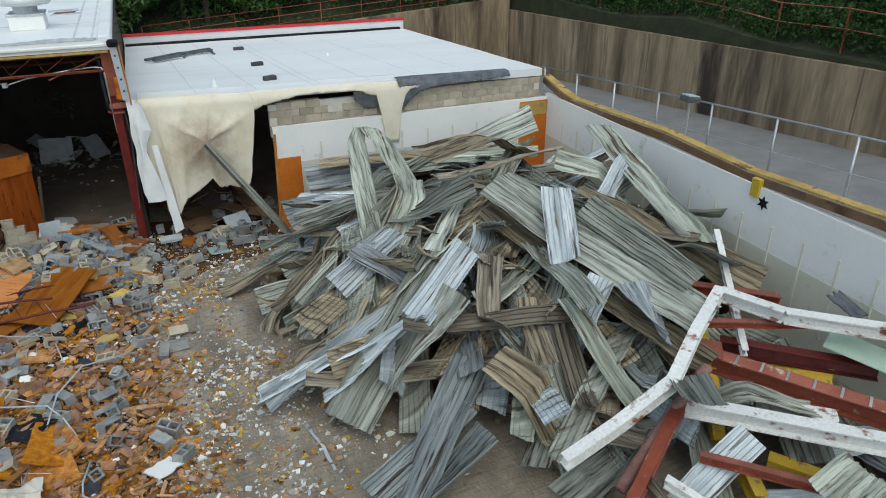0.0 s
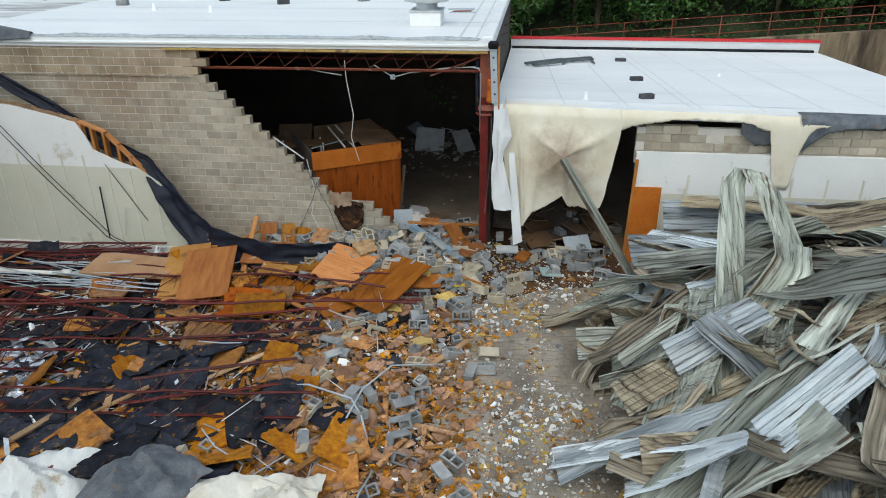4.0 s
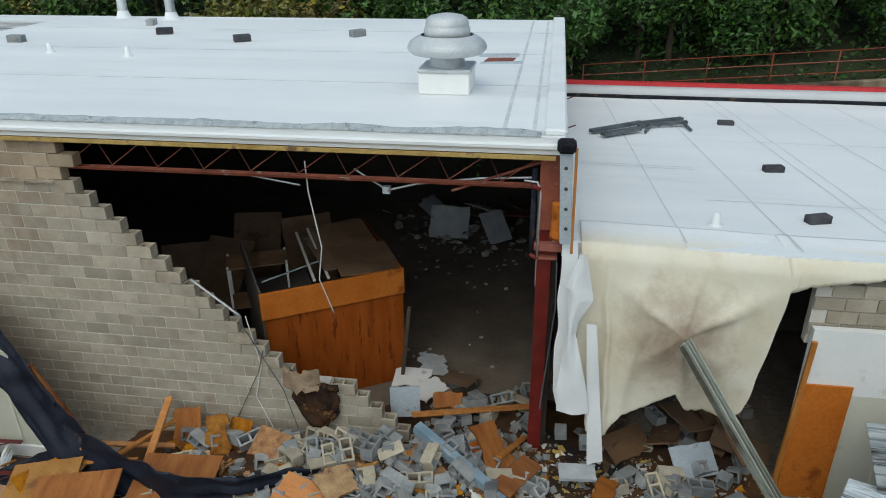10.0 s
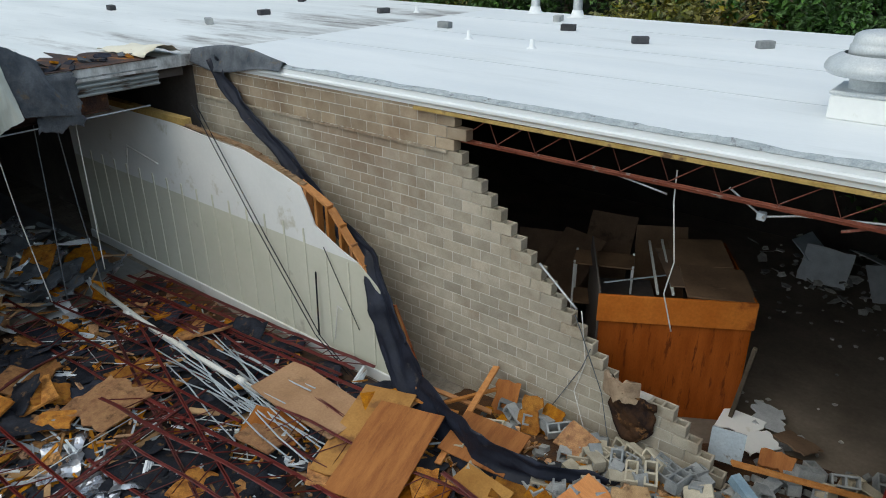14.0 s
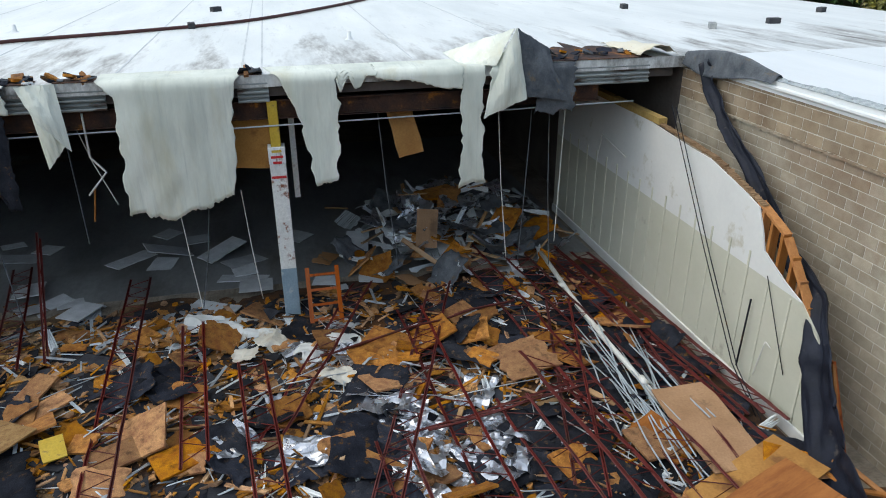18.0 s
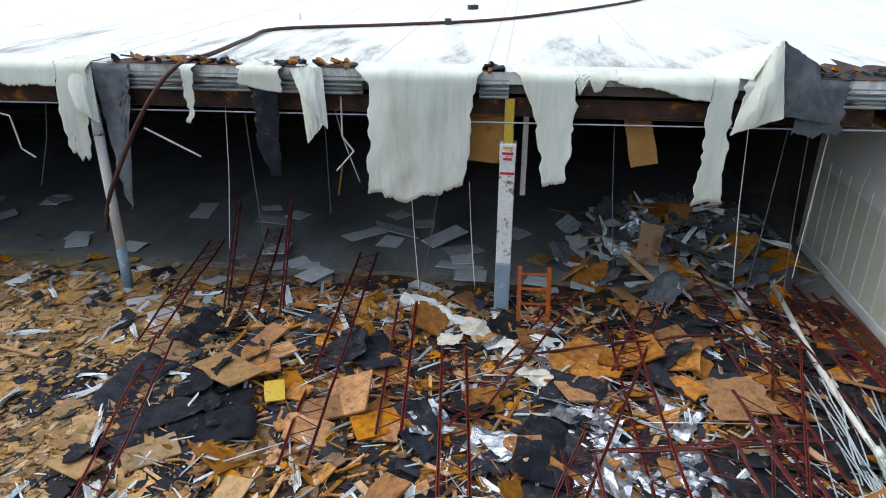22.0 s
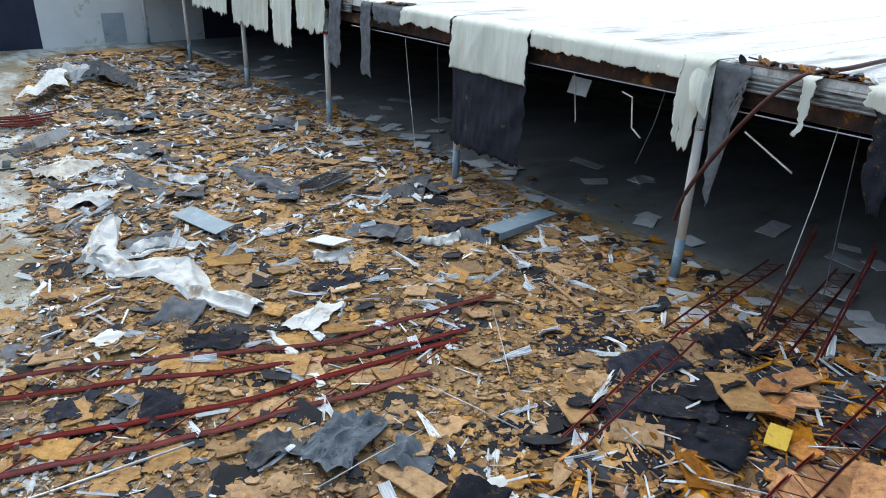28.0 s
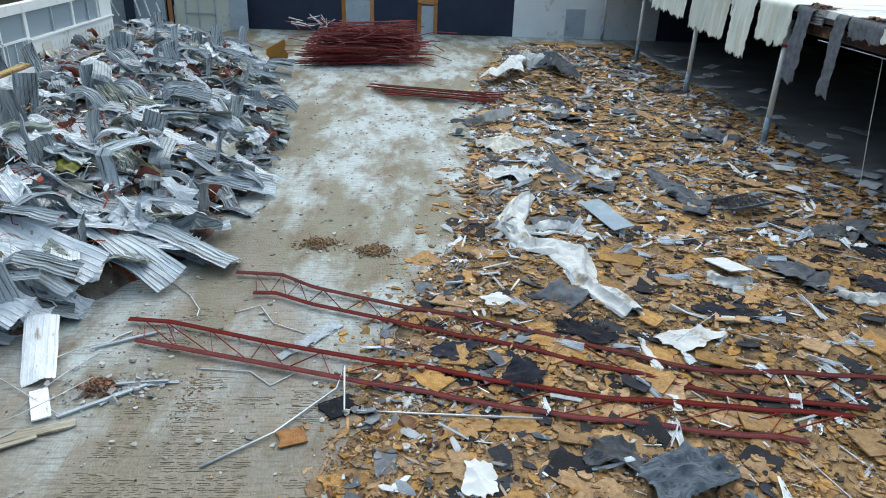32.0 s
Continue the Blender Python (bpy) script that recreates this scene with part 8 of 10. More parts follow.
part("throat", spun([(0.28, 0.38), (0.28, 0.62)]), M_ALU, fan, smooth=True)
part("wind_band", spun([(0.34, 0.56), (0.58, 0.60), (0.635, 0.66), (0.64, 0.70), (0.60, 0.78), (0.48, 0.86), (0.42, 0.88)]), M_ALU, fan, "spun aluminium wind band", smooth=True)
part("hood", spun([(0.35, 0.84), (0.37, 0.86), (0.37, 0.98), (0.345, 1.0), (0.345, 1.03), (0.33, 1.12), (0.26, 1.17), (0.1, 1.2), (0.001, 1.205)]), M_ALU, fan, "domed motor hood", smooth=True)
for k, (x, y) in enumerate(((-5.7, 6.6), (-2.75, 8.1), (-0.3, 7.14), (2.2, 8.15), (-9.5, 8.2), (-12.2, 5.6), (-4.0, 9.7), (-14.6, 9.2), (-20.5, -10.8), (-11.6, 3.2), (-17.5, 3.4), (-15.6, -11.2), (-27, -2.2), (-24, -19), (-9.8, -3.1))):
    ob = tagged(part("roof_pad", Geo().box((0.38, 0.2, 0.16), bevel=0.01), M_BRICKPAD if k % 3 else M_LOOSE), "small dark block weighing down the roof membrane", "block", "roof weights")
    ob.matrix_basis = pose(x, y, 5.58, 0, 0, 17 * k)
for k, (x, y) in enumerate(((11.0, 8.3), (11.04, 4.36), (10.95, 1.6))):
    ob = tagged(part("roof_pad", Geo().box((0.36, 0.18, 0.13), bevel=0.012), M_BRICKPAD), "dark block weighing down the low roof", "block", "low roof weights")
    ob.matrix_basis = pose(x, y, lowz(y) + 0.005, 0, 0, 10 * k)
for x, y, z in ((13.6, 5.5, 3.55), (9.4, 1.2, 3.9), (-1.9, 5.0, 5.5), (-8.8, 9.0, 5.5), (-3.9, 5.3, 5.5), (-16.0, -16.0, 5.5), (-12.0, -7.0, 5.5)):
    v = thing("roof_vent", "small white capped vent stub on the roof", "vent", "roof vents", at=pose(x, y, z))
    part("stub", spun([(0.12, 0.0), (0.06, 0.04), (0.05, 0.2), (0.0005, 0.21)], 14), M_ROOF, v, smooth=True)
for x, y in ((-5.6, 11.0), (-4.0, 10.8)):
    v = thing("flue_pipe", "tall galvanised flue pipe at the back of the roof", "flue", "roof flues", at=pose(x, y, 5.5))
    part("pipe", spun([(0.14, 0.0), (0.14, 1.7), (0.12, 1.72)], 16), M_CONDUIT, v, smooth=True)
    part("flashing", spun([(0.34, 0.005), (0.2, 0.06), (0.15, 0.22)], 16), M_ROOF, v, smooth=True)
strips = thing("roof_debris", "dark metal ladder rails and brackets lying on the low roof", "metal strip")
for a, b, w in (((7.8, 6.75), (9.0, 7.75), 0.13), ((9.0, 7.75), (10.0, 8.35), 0.13), ((8.05, 6.45), (8.9, 7.1), 0.16), ((8.9, 7.5), (10.05, 7.95), 0.1)):
    part("rail", Geo().bar((*a, roof_z(*a) + 0.08), (*b, roof_z(*b) + 0.1), w, 0.07), M_STEELDK, strips)
for a, b in (((9.0, 7.75), (9.1, 7.55)), ((9.3, 7.95), (9.4, 7.65)), ((9.6, 8.15), (9.7, 7.8)), ((9.95, 8.35), (10.05, 7.3)), ((9.2, 7.6), (9.0, 6.95))):
    part("bracket", Geo().bar((*a, roof_z(*a) + 0.08), (*b, roof_z(*b) + 0.05), 0.05, 0.05), M_STEELDK, strips)
hatch = thing("roof_cut", "small cut in the membrane showing red deck beside the fan", "roof patch", kind="structure")
part("opening", Geo().prism([(5.55, 5.15), (6.1, 5.2), (6.15, 5.6), (5.6, 5.55)], 0.012, pose(0, 0, 5.5)), M_RUST, hatch)
part("lip", Geo().bar((5.4, 5.72, 5.52), (6.2, 5.8, 5.53), 0.14, 0.05).bar((5.5, 4.95, 5.51), (6.3, 5.05, 5.52), 0.1, 0.03), M_GREYST, hatch, "curled pale flashing")
g = Geo()
for x, xb in ((8.84, 8.3), (10.35, 9.55), (11.85, 11.0), (12.08, 11.3), (13.5, 12.6), (15.1, 14.2), (16.7, 15.8)):
    pts = [(x + (xb - x) * k / 40, 0.3 + 10.9 * k / 40) for k in range(41)]
    g.add([(px + d, py, roof_z(px, py) + (0.03 if py < 0.98 else 0.006)) for px, py in pts for d in (0, 0.022)], [(2 * k, 2 * k + 1, 2 * k + 3, 2 * k + 2) for k in range(40)])
for y, xa, xb in ((4.2, 7.3, 9.6), (4.35, 7.3, 9.6), (2.4, 9.5, 14.0), (6.6, 11.0, 17.0)):
    g.add([(xa + (xb - xa) * k / 12, y + d, roof_z(xa + (xb - xa) * k / 12, y) + 0.006) for k in range(13) for d in (0, 0.018)], [(2 * k, 2 * k + 2, 2 * k + 3, 2 * k + 1) for k in range(12)])
for y in (3.0, 6.0, 9.0):
    g.box((14.4, 0.03, 0.006), (-0.2, y, 5.504))
for x in (6.3, 6.7):
    g.box((0.05, 11.3, 0.006), (x, 5.7, 5.504))
for y in (-21, -18, -15, -12, -9.6, -9.2, -6, -3):
    g.box((50, 0.04, 0.006), (-32.6, y, 5.504))
tagged(part("roof_seams", g, M_SEAM), "heat-welded seams in the roof membrane", "seam", kind="structure")
# loose felt roll along the south edge of the north roof
def roll(u, v):
    x = -7.4 + 14.2 * u
    wide = 0.22 + 0.13 * n3(x * 0.7, 2) + 0.06 * n3(x * 2.6, 4)
    y = -0.03 + max(wide, 0.06) * v
    puff = 0.05 + 0.04 * n3(x * 1.1, 7) + 0.015 * n3(x * 6, v * 3)
    return (x, y, 5.505 + max(puff, 0.012) * math.sin(math.pi * (0.12 + 0.88 * (1 - v))) + 0.01 * n3(x * 9, v * 5))


tagged(part("edge_felt", Geo().skin(roll, 260, 8, 0.006), M_ROLL, smooth=True), "ruffled speckled grey fleece along the torn roof edge", "felt")
g = Geo().box((0.3, 11.4, 0.1), (6.98, 5.75, 5.54), bevel=0.03)
tagged(part("roof_kerb", g, M_ROOF), "raised white kerb along the roof side", "trim", kind="structure")
curl = thing("membrane_flap", "upturned flap of roof membrane at the corner of the block wall", "membrane")
part("flap", Geo().skin(lambda u, v: (-7.5 + 3.1 * u, 0.1 - 0.25 * v + 0.05 * n3(u * 5, v), 5.52 + 0.22 * math.sin(math.pi * min(v * 1.2, 1)) * (0.4 + math.sin(math.pi * u)) - 0.3 * v * v * (0.6 + 0.4 * math.sin(5 * u))), 30, 10, 0.006), M_GREYRAG, curl, smooth=True)
part("inner_felt", Geo().skin(lambda u, v: (-7.4 - 2.0 * u, -0.3 - 0.9 * v, 5.56 + 0.2 * math.sin(math.pi * v) * (1 - u) + 0.05 * n3(u * 6, v * 6)), 16, 16, 0.006), M_CREAMTARP, curl, "stained underside folded back", smooth=True)
peak = thing("raised_membrane", "peaked flap of white membrane over dark felt at the roof edge", "membrane")


def tri(a, b, c, d, bulge, seed):
    """A creased patch between four corners."""
    a, b, c, d = (Vector(p) for p in (a, b, c, d))

    def place(u, v):
        p = a.lerp(b, u).lerp(d.lerp(c, u), v)
        k = 0.08 * (0.4 - abs(n3(u * 2.2 + seed, v * 1.2))) + 0.015 * n3(u * 7, v * 5, seed)
        return p + Vector((bulge * math.sin(math.pi * u) * math.sin(math.pi * v) + k, 0.5 * k, 0.03 * n3(u * 9, v * 9, seed)))

    return Geo().skin(place, 18, 18, 0.006)


part("flap", tri((-7.42, -4.5, 5.42), (-7.3, -4.07, 6.25), (-7.15, -3.86, 4.82), (-7.15, -4.8, 4.45), 0.16, 1), M_DRAPE, peak)
part("back_flap", tri((-9.2, -5.2, 5.51), (-7.34, -4.1, 6.22), (-7.3, -4.5, 5.5), (-7.6, -5.2, 5.5), 0.05, 2), M_DRAPE, peak)
part("felt", tri((-7.36, -4.05, 6.22), (-7.5, -3.3, 5.78), (-7.2, -2.9, 4.72), (-7.2, -3.84, 4.85), 0.12, 3), M_GREYRAG, peak, "crumpled dark grey felt")
part("back_felt", tri((-7.36, -4.05, 6.2), (-9.3, -3.2, 5.54), (-7.9, -2.9, 5.54), (-7.5, -3.3, 5.76), 0.0, 4), M_GREYRAG, peak, "crumpled dark grey felt")
for ya, yb, za, zb, mt, lab in ((-13.6, -12.9, 4.85, 4.3, M_DRAPE, "folded white membrane corner hanging at the roof edge"), (-18.6, -17.9, 4.6, 4.25, M_DRAPE, "folded white membrane corner over the felt"), (-13.45, -13.0, 4.0, 4.4, M_DRAPE, "twisted white membrane end at the roof edge")):
    tagged(part("membrane_corner", tri((-7.4, ya, 5.48), (-7.38, yb, 5.5), (-7.12, yb + 0.12, zb), (-7.1, (ya + yb) / 2, za), 0.12, ya), mt), lab, "membrane", "hanging roof membrane")

# black rubber strip falling from the roof behind the panel wall
SP = [(-6.6, -0.06, 5.5), (-6.25, -0.1, 4.97), (-5.26, -0.2, 4.41), (-4.0, -0.3, 3.71), (-2.6, -0.5, 2.9), (-1.6, -0.62, 2.5), (-1.05, -0.95, 1.85), (-0.6, -1.1, 1.2), (0.06, -1.35, 0.75), (1.09, -1.75, 0.66), (1.9, -1.95, 0.66), (2.83, -1.85, 0.62), (3.57, -1.4, 0.58), (4.2, -0.95, 0.4)]


def strip_place(u, v):
    k = u * (len(SP) - 1)
    i = min(int(k), len(SP) - 2)
    p = Vector(SP[i]).lerp(Vector(SP[i + 1]), k - i)
    w = 0.32 + 0.08 * math.sin(3 * u) + 0.36 * min(max((u - 0.4) * 8, 0), 1) * min(1, (1.02 - u) * 6) + 0.06 * n3(u * 12, 4)
    d = (Vector(SP[i + 1]) - Vector(SP[i])).normalized()
    s = d.cross(Vector((0, -1, 0.25))).normalized()
    c = w * (v - 0.5)
    o = Vector((0, -0.05 * math.cos(v * math.pi * 2) - 0.11 * (1 - 3 * abs(n3(u * 16, v * 2.5))) * 0.5 - 0.05 * n3(u * 40, v * 6), 0.05 * n3(u * 9, v * 2)))
    return p + s * c + o


tagged(part("rubber_strip", Geo().skin(strip_place, 110, 14, 0.008), M_RUBSTRIP, smooth=True), "long black rubber strip fallen from the roof onto the rubble", "rubber strip")
rag = thing("burnt_rag", "dark scorched rag and tan insulation slumped over the broken wall", "rag")
part("rag", Geo().skin(lambda u, v: (3.05 + 0.75 * u + 0.06 * n3(v * 5, 1), -0.06 - 0.12 * math.sin(math.pi * u) - 0.08 * n3(u * 6, v * 6), 1.62 - 0.25 * u - v * (0.55 + 0.35 * math.sin(math.pi * u)) + 0.05 * n3(u * 8, v * 3)), 16, 16, 0.02), M_SCORCH, rag, smooth=True)
part("insulation", Geo().skin(lambda u, v: (2.98 + 0.55 * u, -0.13 - 0.14 * math.sin(math.pi * u), 1.70 - 0.34 * v + 0.09 * n3(u * 8, v * 8)), 14, 14, 0.05), M_SLIVER, rag, "tan insulation lump")

# ---- inside the opened room ----
bx = thing("plywood_booth", "large orange plywood booth with brown boards on top", "booth", at=pose(2.28, 0.85, 0, 0, 0, 31))
part("front_panel", Geo().box((2.46, 0.03, 1.95), (1.25, 0.05, 0.98), bevel=0.003), M_PLY, bx)
part("front_band", Geo().box((2.56, 0.05, 0.5), (1.25, 0.0, 2.15), bevel=0.004), M_ORANGE, bx, "wide orange plywood band")
part("side_panel", Geo().box((0.03, 2.4, 2.4), (2.5, 1.25, 1.2)), M_PLY, bx)
# left side coloured dark, the booth's inner shade put into it
part("side_panel", Geo().box((0.03, 2.4, 2.4), (0.0, 1.25, 1.2)), M_DARK, bx)
for k, (x, y, w, d, z, rx, ry) in enumerate(((1.98, 0.62, 1.1, 1.15, 2.42, 2, 2), (1.9, 1.75, 1.0, 1.1, 2.46, 3, -2), (1.62, 1.2, 0.9, 1.6, 2.405, -1, 1))):
    part("top_board", Geo().box((w, d, 0.025), (x, y, z), (rx, ry, 2 * k - 2)), M_HARDB, bx, "brown cardboard top board")
# added dark sheet stands for the shade in the open part
part("inner_shelf", Geo().box((1.15, 2.3, 0.03), (0.62, 1.25, 1.5)), M_DARK, bx, "dark sheet for the shade inside the open booth")
for x, y0, y1 in ((0.95, 0.15, 2.3), (1.2, 0.15, 2.4)):
    part("top_rail", Geo().bar((x, y0, 2.39), (x + 0.12, y1, 2.41), 0.04, 0.04), M_PVC, bx, "pale steel top rail")
part("cross_bar", Geo().bar((0.1, 0.5, 2.37), (1.2, 0.9, 2.38), 0.02, 0.02), M_GREYST, bx)
post = tagged(part("timber_post", Geo().box((0.07, 0.07, 1.9), bevel=0.006), M_BARK), "dark scorched post leaning on the booth", "post")
post.matrix_basis = pose(4.5, 1.85, 0.93, 10, 8, 0)
sh = thing("shelf_unit", "pale steel shelf frame with brown boards behind the wall", "shelf", at=pose(1.0, 2.3, 0, 0, 0, 24))
for x in (0, 1.1):
    for y in (0, 0.6):
        part("upright", Geo().box((0.04, 0.04, 2.1), (x, y, 1.05)), M_PANEL, sh)
for z in (0.4, 1.2, 2.05):
    part("shelf", Geo().box((1.14, 0.64, 0.03), (0.55, 0.3, z)), M_HARDB, sh)
for k, (x, y, z, rx, rz) in enumerate(((-0.6, 3.6, 0.9, 55, 20), (0.3, 5.2, 1.0, 60, 10), (0.2, 3.4, 1.2, 45, -10), (1.6, 5.2, 1.0, 70, 30))):
    plate("brown_panel", "brown hardboard panel leaning in the dark room", "panel", x, y, 1.1, 1.9, M_HARDB, rz, z, rx=rx, seed=60 + k, jag=0.02, group="leaning panels")
for k, (x, y, w, h, mt, lab) in enumerate(((4.3, 8.9, 1.1, 0.9, M_TILE, "pale panel"), (5.6, 8.5, 0.7, 0.9, M_TILE, "pale panel"), (3.8, 9.4, 0.9, 0.7, M_GREYST, "grey panel"), (6.1, 10.4, 0.9, 0.8, M_WOOD, "tan panel"), (5.2, 9.8, 1.0, 0.7, M_TILE, "pale panel"), (6.2, 9.2, 0.8, 0.5, M_RUST, "rusty panel"))):
    plate("loose_panel", lab + " leaning at the back of the dark room", "panel", x, y, w, h, mt, 37 * k, 0.45 + 0.1 * (k % 3), rx=55 - 9 * k, seed=70 + k, jag=0.04, group="panels at the back")
for k, (x, y, w, h, mt) in enumerate(((4.6, 1.9, 0.7, 0.5, M_PANEL), (5.0, 1.5, 0.6, 0.4, M_PANEL), (4.9, 2.4, 0.7, 0.5, M_TILE), (5.5, 1.9, 0.6, 0.5, M_HARDB), (5.4, 1.2, 0.4, 0.3, M_TILE))):
    plate("broken_panel", "broken pale panel on the floor beside the booth", "panel", x, y, w, h, mt, 53 * k, 0.2 + 0.06 * (k % 2), rx=12, seed=80 + k, jag=0.14, group="broken panels")
rnd, g = random.Random(81), Geo()
for _ in range(150):
    x, y = rnd.gauss(4.9, 1.4), rnd.gauss(8.8, 1.3)
    if not (1.5 < x < 6.8 and y < 11.1):
        x, y = rnd.uniform(2.5, 6.5), rnd.uniform(2.5, 7.5)
    s = rnd.uniform(0.03, 0.2) if y > 7.6 else rnd.uniform(0.02, 0.07)
    g.prism([(s * math.cos(TAU * k / 5) * rnd.uniform(0.5, 1.2), s * math.sin(TAU * k / 5) * rnd.uniform(0.5, 1.2)) for k in range(5)], 0.02, pose(x, y, 0.02 + (0.25 if y > 7.6 else 0) * rnd.random(), *tilt(rnd, 20 if y > 7.6 else 6)))
tagged(part("room_litter", g, M_RUBBLE), "litter of pale scraps in the dark room", "debris", kind="stuff")


def wire(label, pts, rr=0.009, material=None, name="cable", category="cable", sag=0.0):
    p = []
    for a, b in zip(pts, pts[1:]):
        a, b = Vector(a), Vector(b)
        for s in range(8):
            t = s / 8
            p.append(a.lerp(b, t) - Vector((0, 0, sag * 4 * t * (1 - t))))
    p.append(Vector(pts[-1]))
    return tagged(part(name, Geo().tube(p, rr, 6), material or M_CONDUIT, smooth=True), label, category)


jb = thing("junction_box", "small grey junction box hanging on cable", "junction box", at=pose(4.66, 0.3, 4.57))
part("box", Geo().box((0.11, 0.09, 0.11), bevel=0.01), M_GREYST, jb)
wire("grey cable hanging to the junction box", [(4.2, 0.3, 4.86), (4.45, 0.3, 4.7), (4.66, 0.3, 4.57)], 0.014)
wire("grey conduit from the junction box to the column", [(4.7, 0.3, 4.57), (5.1, 0.3, 4.68), (6.0, 0.3, 4.8), (6.7, 0.3, 4.84), (6.8, 0.28, 4.7), (6.82, 0.25, 3.2)], 0.016)
wire("white cable hanging down in front of the booth", [(3.48, 0.3, 4.95), (3.5, 0.28, 4.5), (3.62, 0.3, 3.6), (3.5, 0.4, 3.0), (3.62, 0.6, 2.3)], 0.011, M_PVC)
wire("thin grey conduit under the joist", [(-0.6, 0.25, 4.75), (2.5, 0.25, 4.74), (3.4, 0.25, 4.6)], 0.014)
wire("bright conduit sticking out of the broken wall", [(1.55, 0.05, 3.05), (2.35, -0.1, 2.55)], 0.02)
wire("pale cable hanging on the broken wall", [(2.4, -0.02, 2.5), (2.55, -0.03, 1.6), (2.4, -0.05, 1.0), (2.7, -0.2, 0.5)], 0.009, M_PVC)
wire("thin dark cable hanging on the broken wall", [(2.3, -0.03, 2.4), (2.9, -0.08, 1.2), (3.2, -0.3, 0.5)], 0.008, M_GREYRAG)
wire("thin cable crossing the block wall", [(2.0, -0.04, 0.5), (2.5, -0.04, 1.5), (2.62, -0.04, 1.9)], 0.008, M_GREYRAG)
for dx in (0.0, 0.18):
    wire("thin black cable slanting down across the panel wall", [(-6.3 + dx, -0.95, 4.7), (-4.4 + dx, -1.0, 2.3), (-2.9 + dx, -1.05, 0.55), (-1.6 + dx, -1.3, 0.15)], 0.011, M_FELT)
wire("black rod hanging before the panel wall", [(-2.87, -0.92, 1.9), (-2.89, -0.95, 0.48)], 0.018, M_FELT, "rod", "rod")
wire("thin black cable on the panel wall", [(-2.6, -0.9, 2.5), (-1.75, -0.9, 1.0)], 0.009, M_FELT)
wire("bent pale conduit on the panel wall", [(-2.45, -0.92, 0.55), (-2.3, -0.92, 1.35), (-2.15, -0.92, 1.3)], 0.012, M_PVC)
wire("bent pale conduit high on the panel wall", [(-9.5, -1.0, 2.6), (-9.3, -1.0, 3.3), (-8.0, -1.0, 3.1)], 0.016, M_PVC)
for k, (y, z0, z1, dy) in enumerate(((-14.9, 4.6, 0.5, 0.3), (-15.3, 4.8, 1.2, -0.2), (-13.1, 4.7, 2.2, 0.1), (-11.2, 2.7, 0.4, 0.2), (-10.6, 2.7, 0.4, -0.4), (-12.9, 4.7, 3.0, 0.6), (-6.9, 4.6, 1.0, 0.3), (-4.2, 4.6, 0.9, 0.2), (-3.4, 4.6, 0.8, -0.3), (-2.6, 4.6, 1.2, -0.2), (-3.0, 4.6, 0.6, 0.1), (-22.6, 4.6, 3.2, 0.5), (-29.0, 4.4, 0.3, 0.7), (-31.0, 4.4, 0.3, 1.2), (-19.5, 4.7, 2.6, -0.4), (-9.9, 3.0, 0.5, 0.2))):
    wire("thin cable hanging from the hall roof", [(-8.0, y, z0), (-7.9, y + dy * 0.4, (z0 + z1) / 2), (-7.7, y + dy, z1)], 0.012, M_PVC if k % 2 else M_GREYRAG)
for k, (y0, y1, z) in enumerate(((-24, -18.5, 4.55), (-17.5, -11.5, 4.5), (-11.5, -6.0, 4.45), (-6.0, -1.2, 4.5), (-34, -25, 4.5))):
    wire("pale conduit run under the hall roof", [(-7.5, y0, z), (-7.5, y1, z + 0.05)], 0.017, M_GREYST)
for lab, y, z, w, h, rx, ry in (("tan board hanging askew under the hall roof", -6.35, 4.15, 0.55, 1.15, 84, -14), ("tan board hanging behind the wrapped column", -9.55, 4.05, 0.8, 1.05, 88, 2)):
    plate("hanging_board", lab, "board", -7.85, y, w, h, M_TANBOARD, 85, z, rx=rx, ry=ry, seed=90, jag=0.02)
plate("hanging_tile", "pale ceiling tile dangling under the hall roof", "ceiling tile", -8.6, -22.9, 0.8, 0.5, M_TILE, 85, 3.95, rx=70, seed=92, jag=0.02)
tagged(part("white_post", Geo().box((0.12, 0.12, 2.2), (-8.1, -8.72, 3.8), (0, 3, 0), bevel=0.01), M_WSTEEL), "white steel post hanging behind the wrapped column", "post")
for lab, pts in (("bent pale conduit dangling from the hall roof", [(-7.6, -12.6, 4.9), (-7.55, -12.6, 4.05), (-7.5, -12.35, 3.75), (-7.5, -12.75, 3.3)]), ("bent pale pipe dangling from the hall roof", [(-7.7, -20.6, 4.3), (-7.6, -20.2, 4.25), (-7.6, -20.1, 3.5), (-7.6, -19.8, 3.3)]), ("pale rod slanting from the roof edge", [(-7.5, -17.0, 4.1), (-7.5, -15.8, 3.5)]), ("orange strip dangling in the dark hall", [(-9.0, -13.0, 3.0), (-9.0, -13.15, 2.2)])):
    wire(lab, pts, 0.022, M_STUD if "orange" in lab else M_PVC)
plate("leaning_board", "brown board leaning in the heap of scrap", "board", -9.7, -5.5, 0.55, 1.0, M_CARD, 70, 1.0, rx=70, seed=95, jag=0.02)
r = random.Random(96)
mix = [board_mesh("grey_scrap", w, h, 0.015, mt, 200 + k, 0.1) for k, (w, h, mt) in enumerate(((1.0, 0.6, M_TILE), (0.8, 0.25, M_WSHEET), (1.2, 0.2, M_WSHEET), (0.6, 0.6, M_GALVB), (0.9, 0.15, M_PANEL), (0.7, 0.5, M_CARD), (1.4, 0.12, M_GREYST), (0.5, 0.4, M_OSB)))]
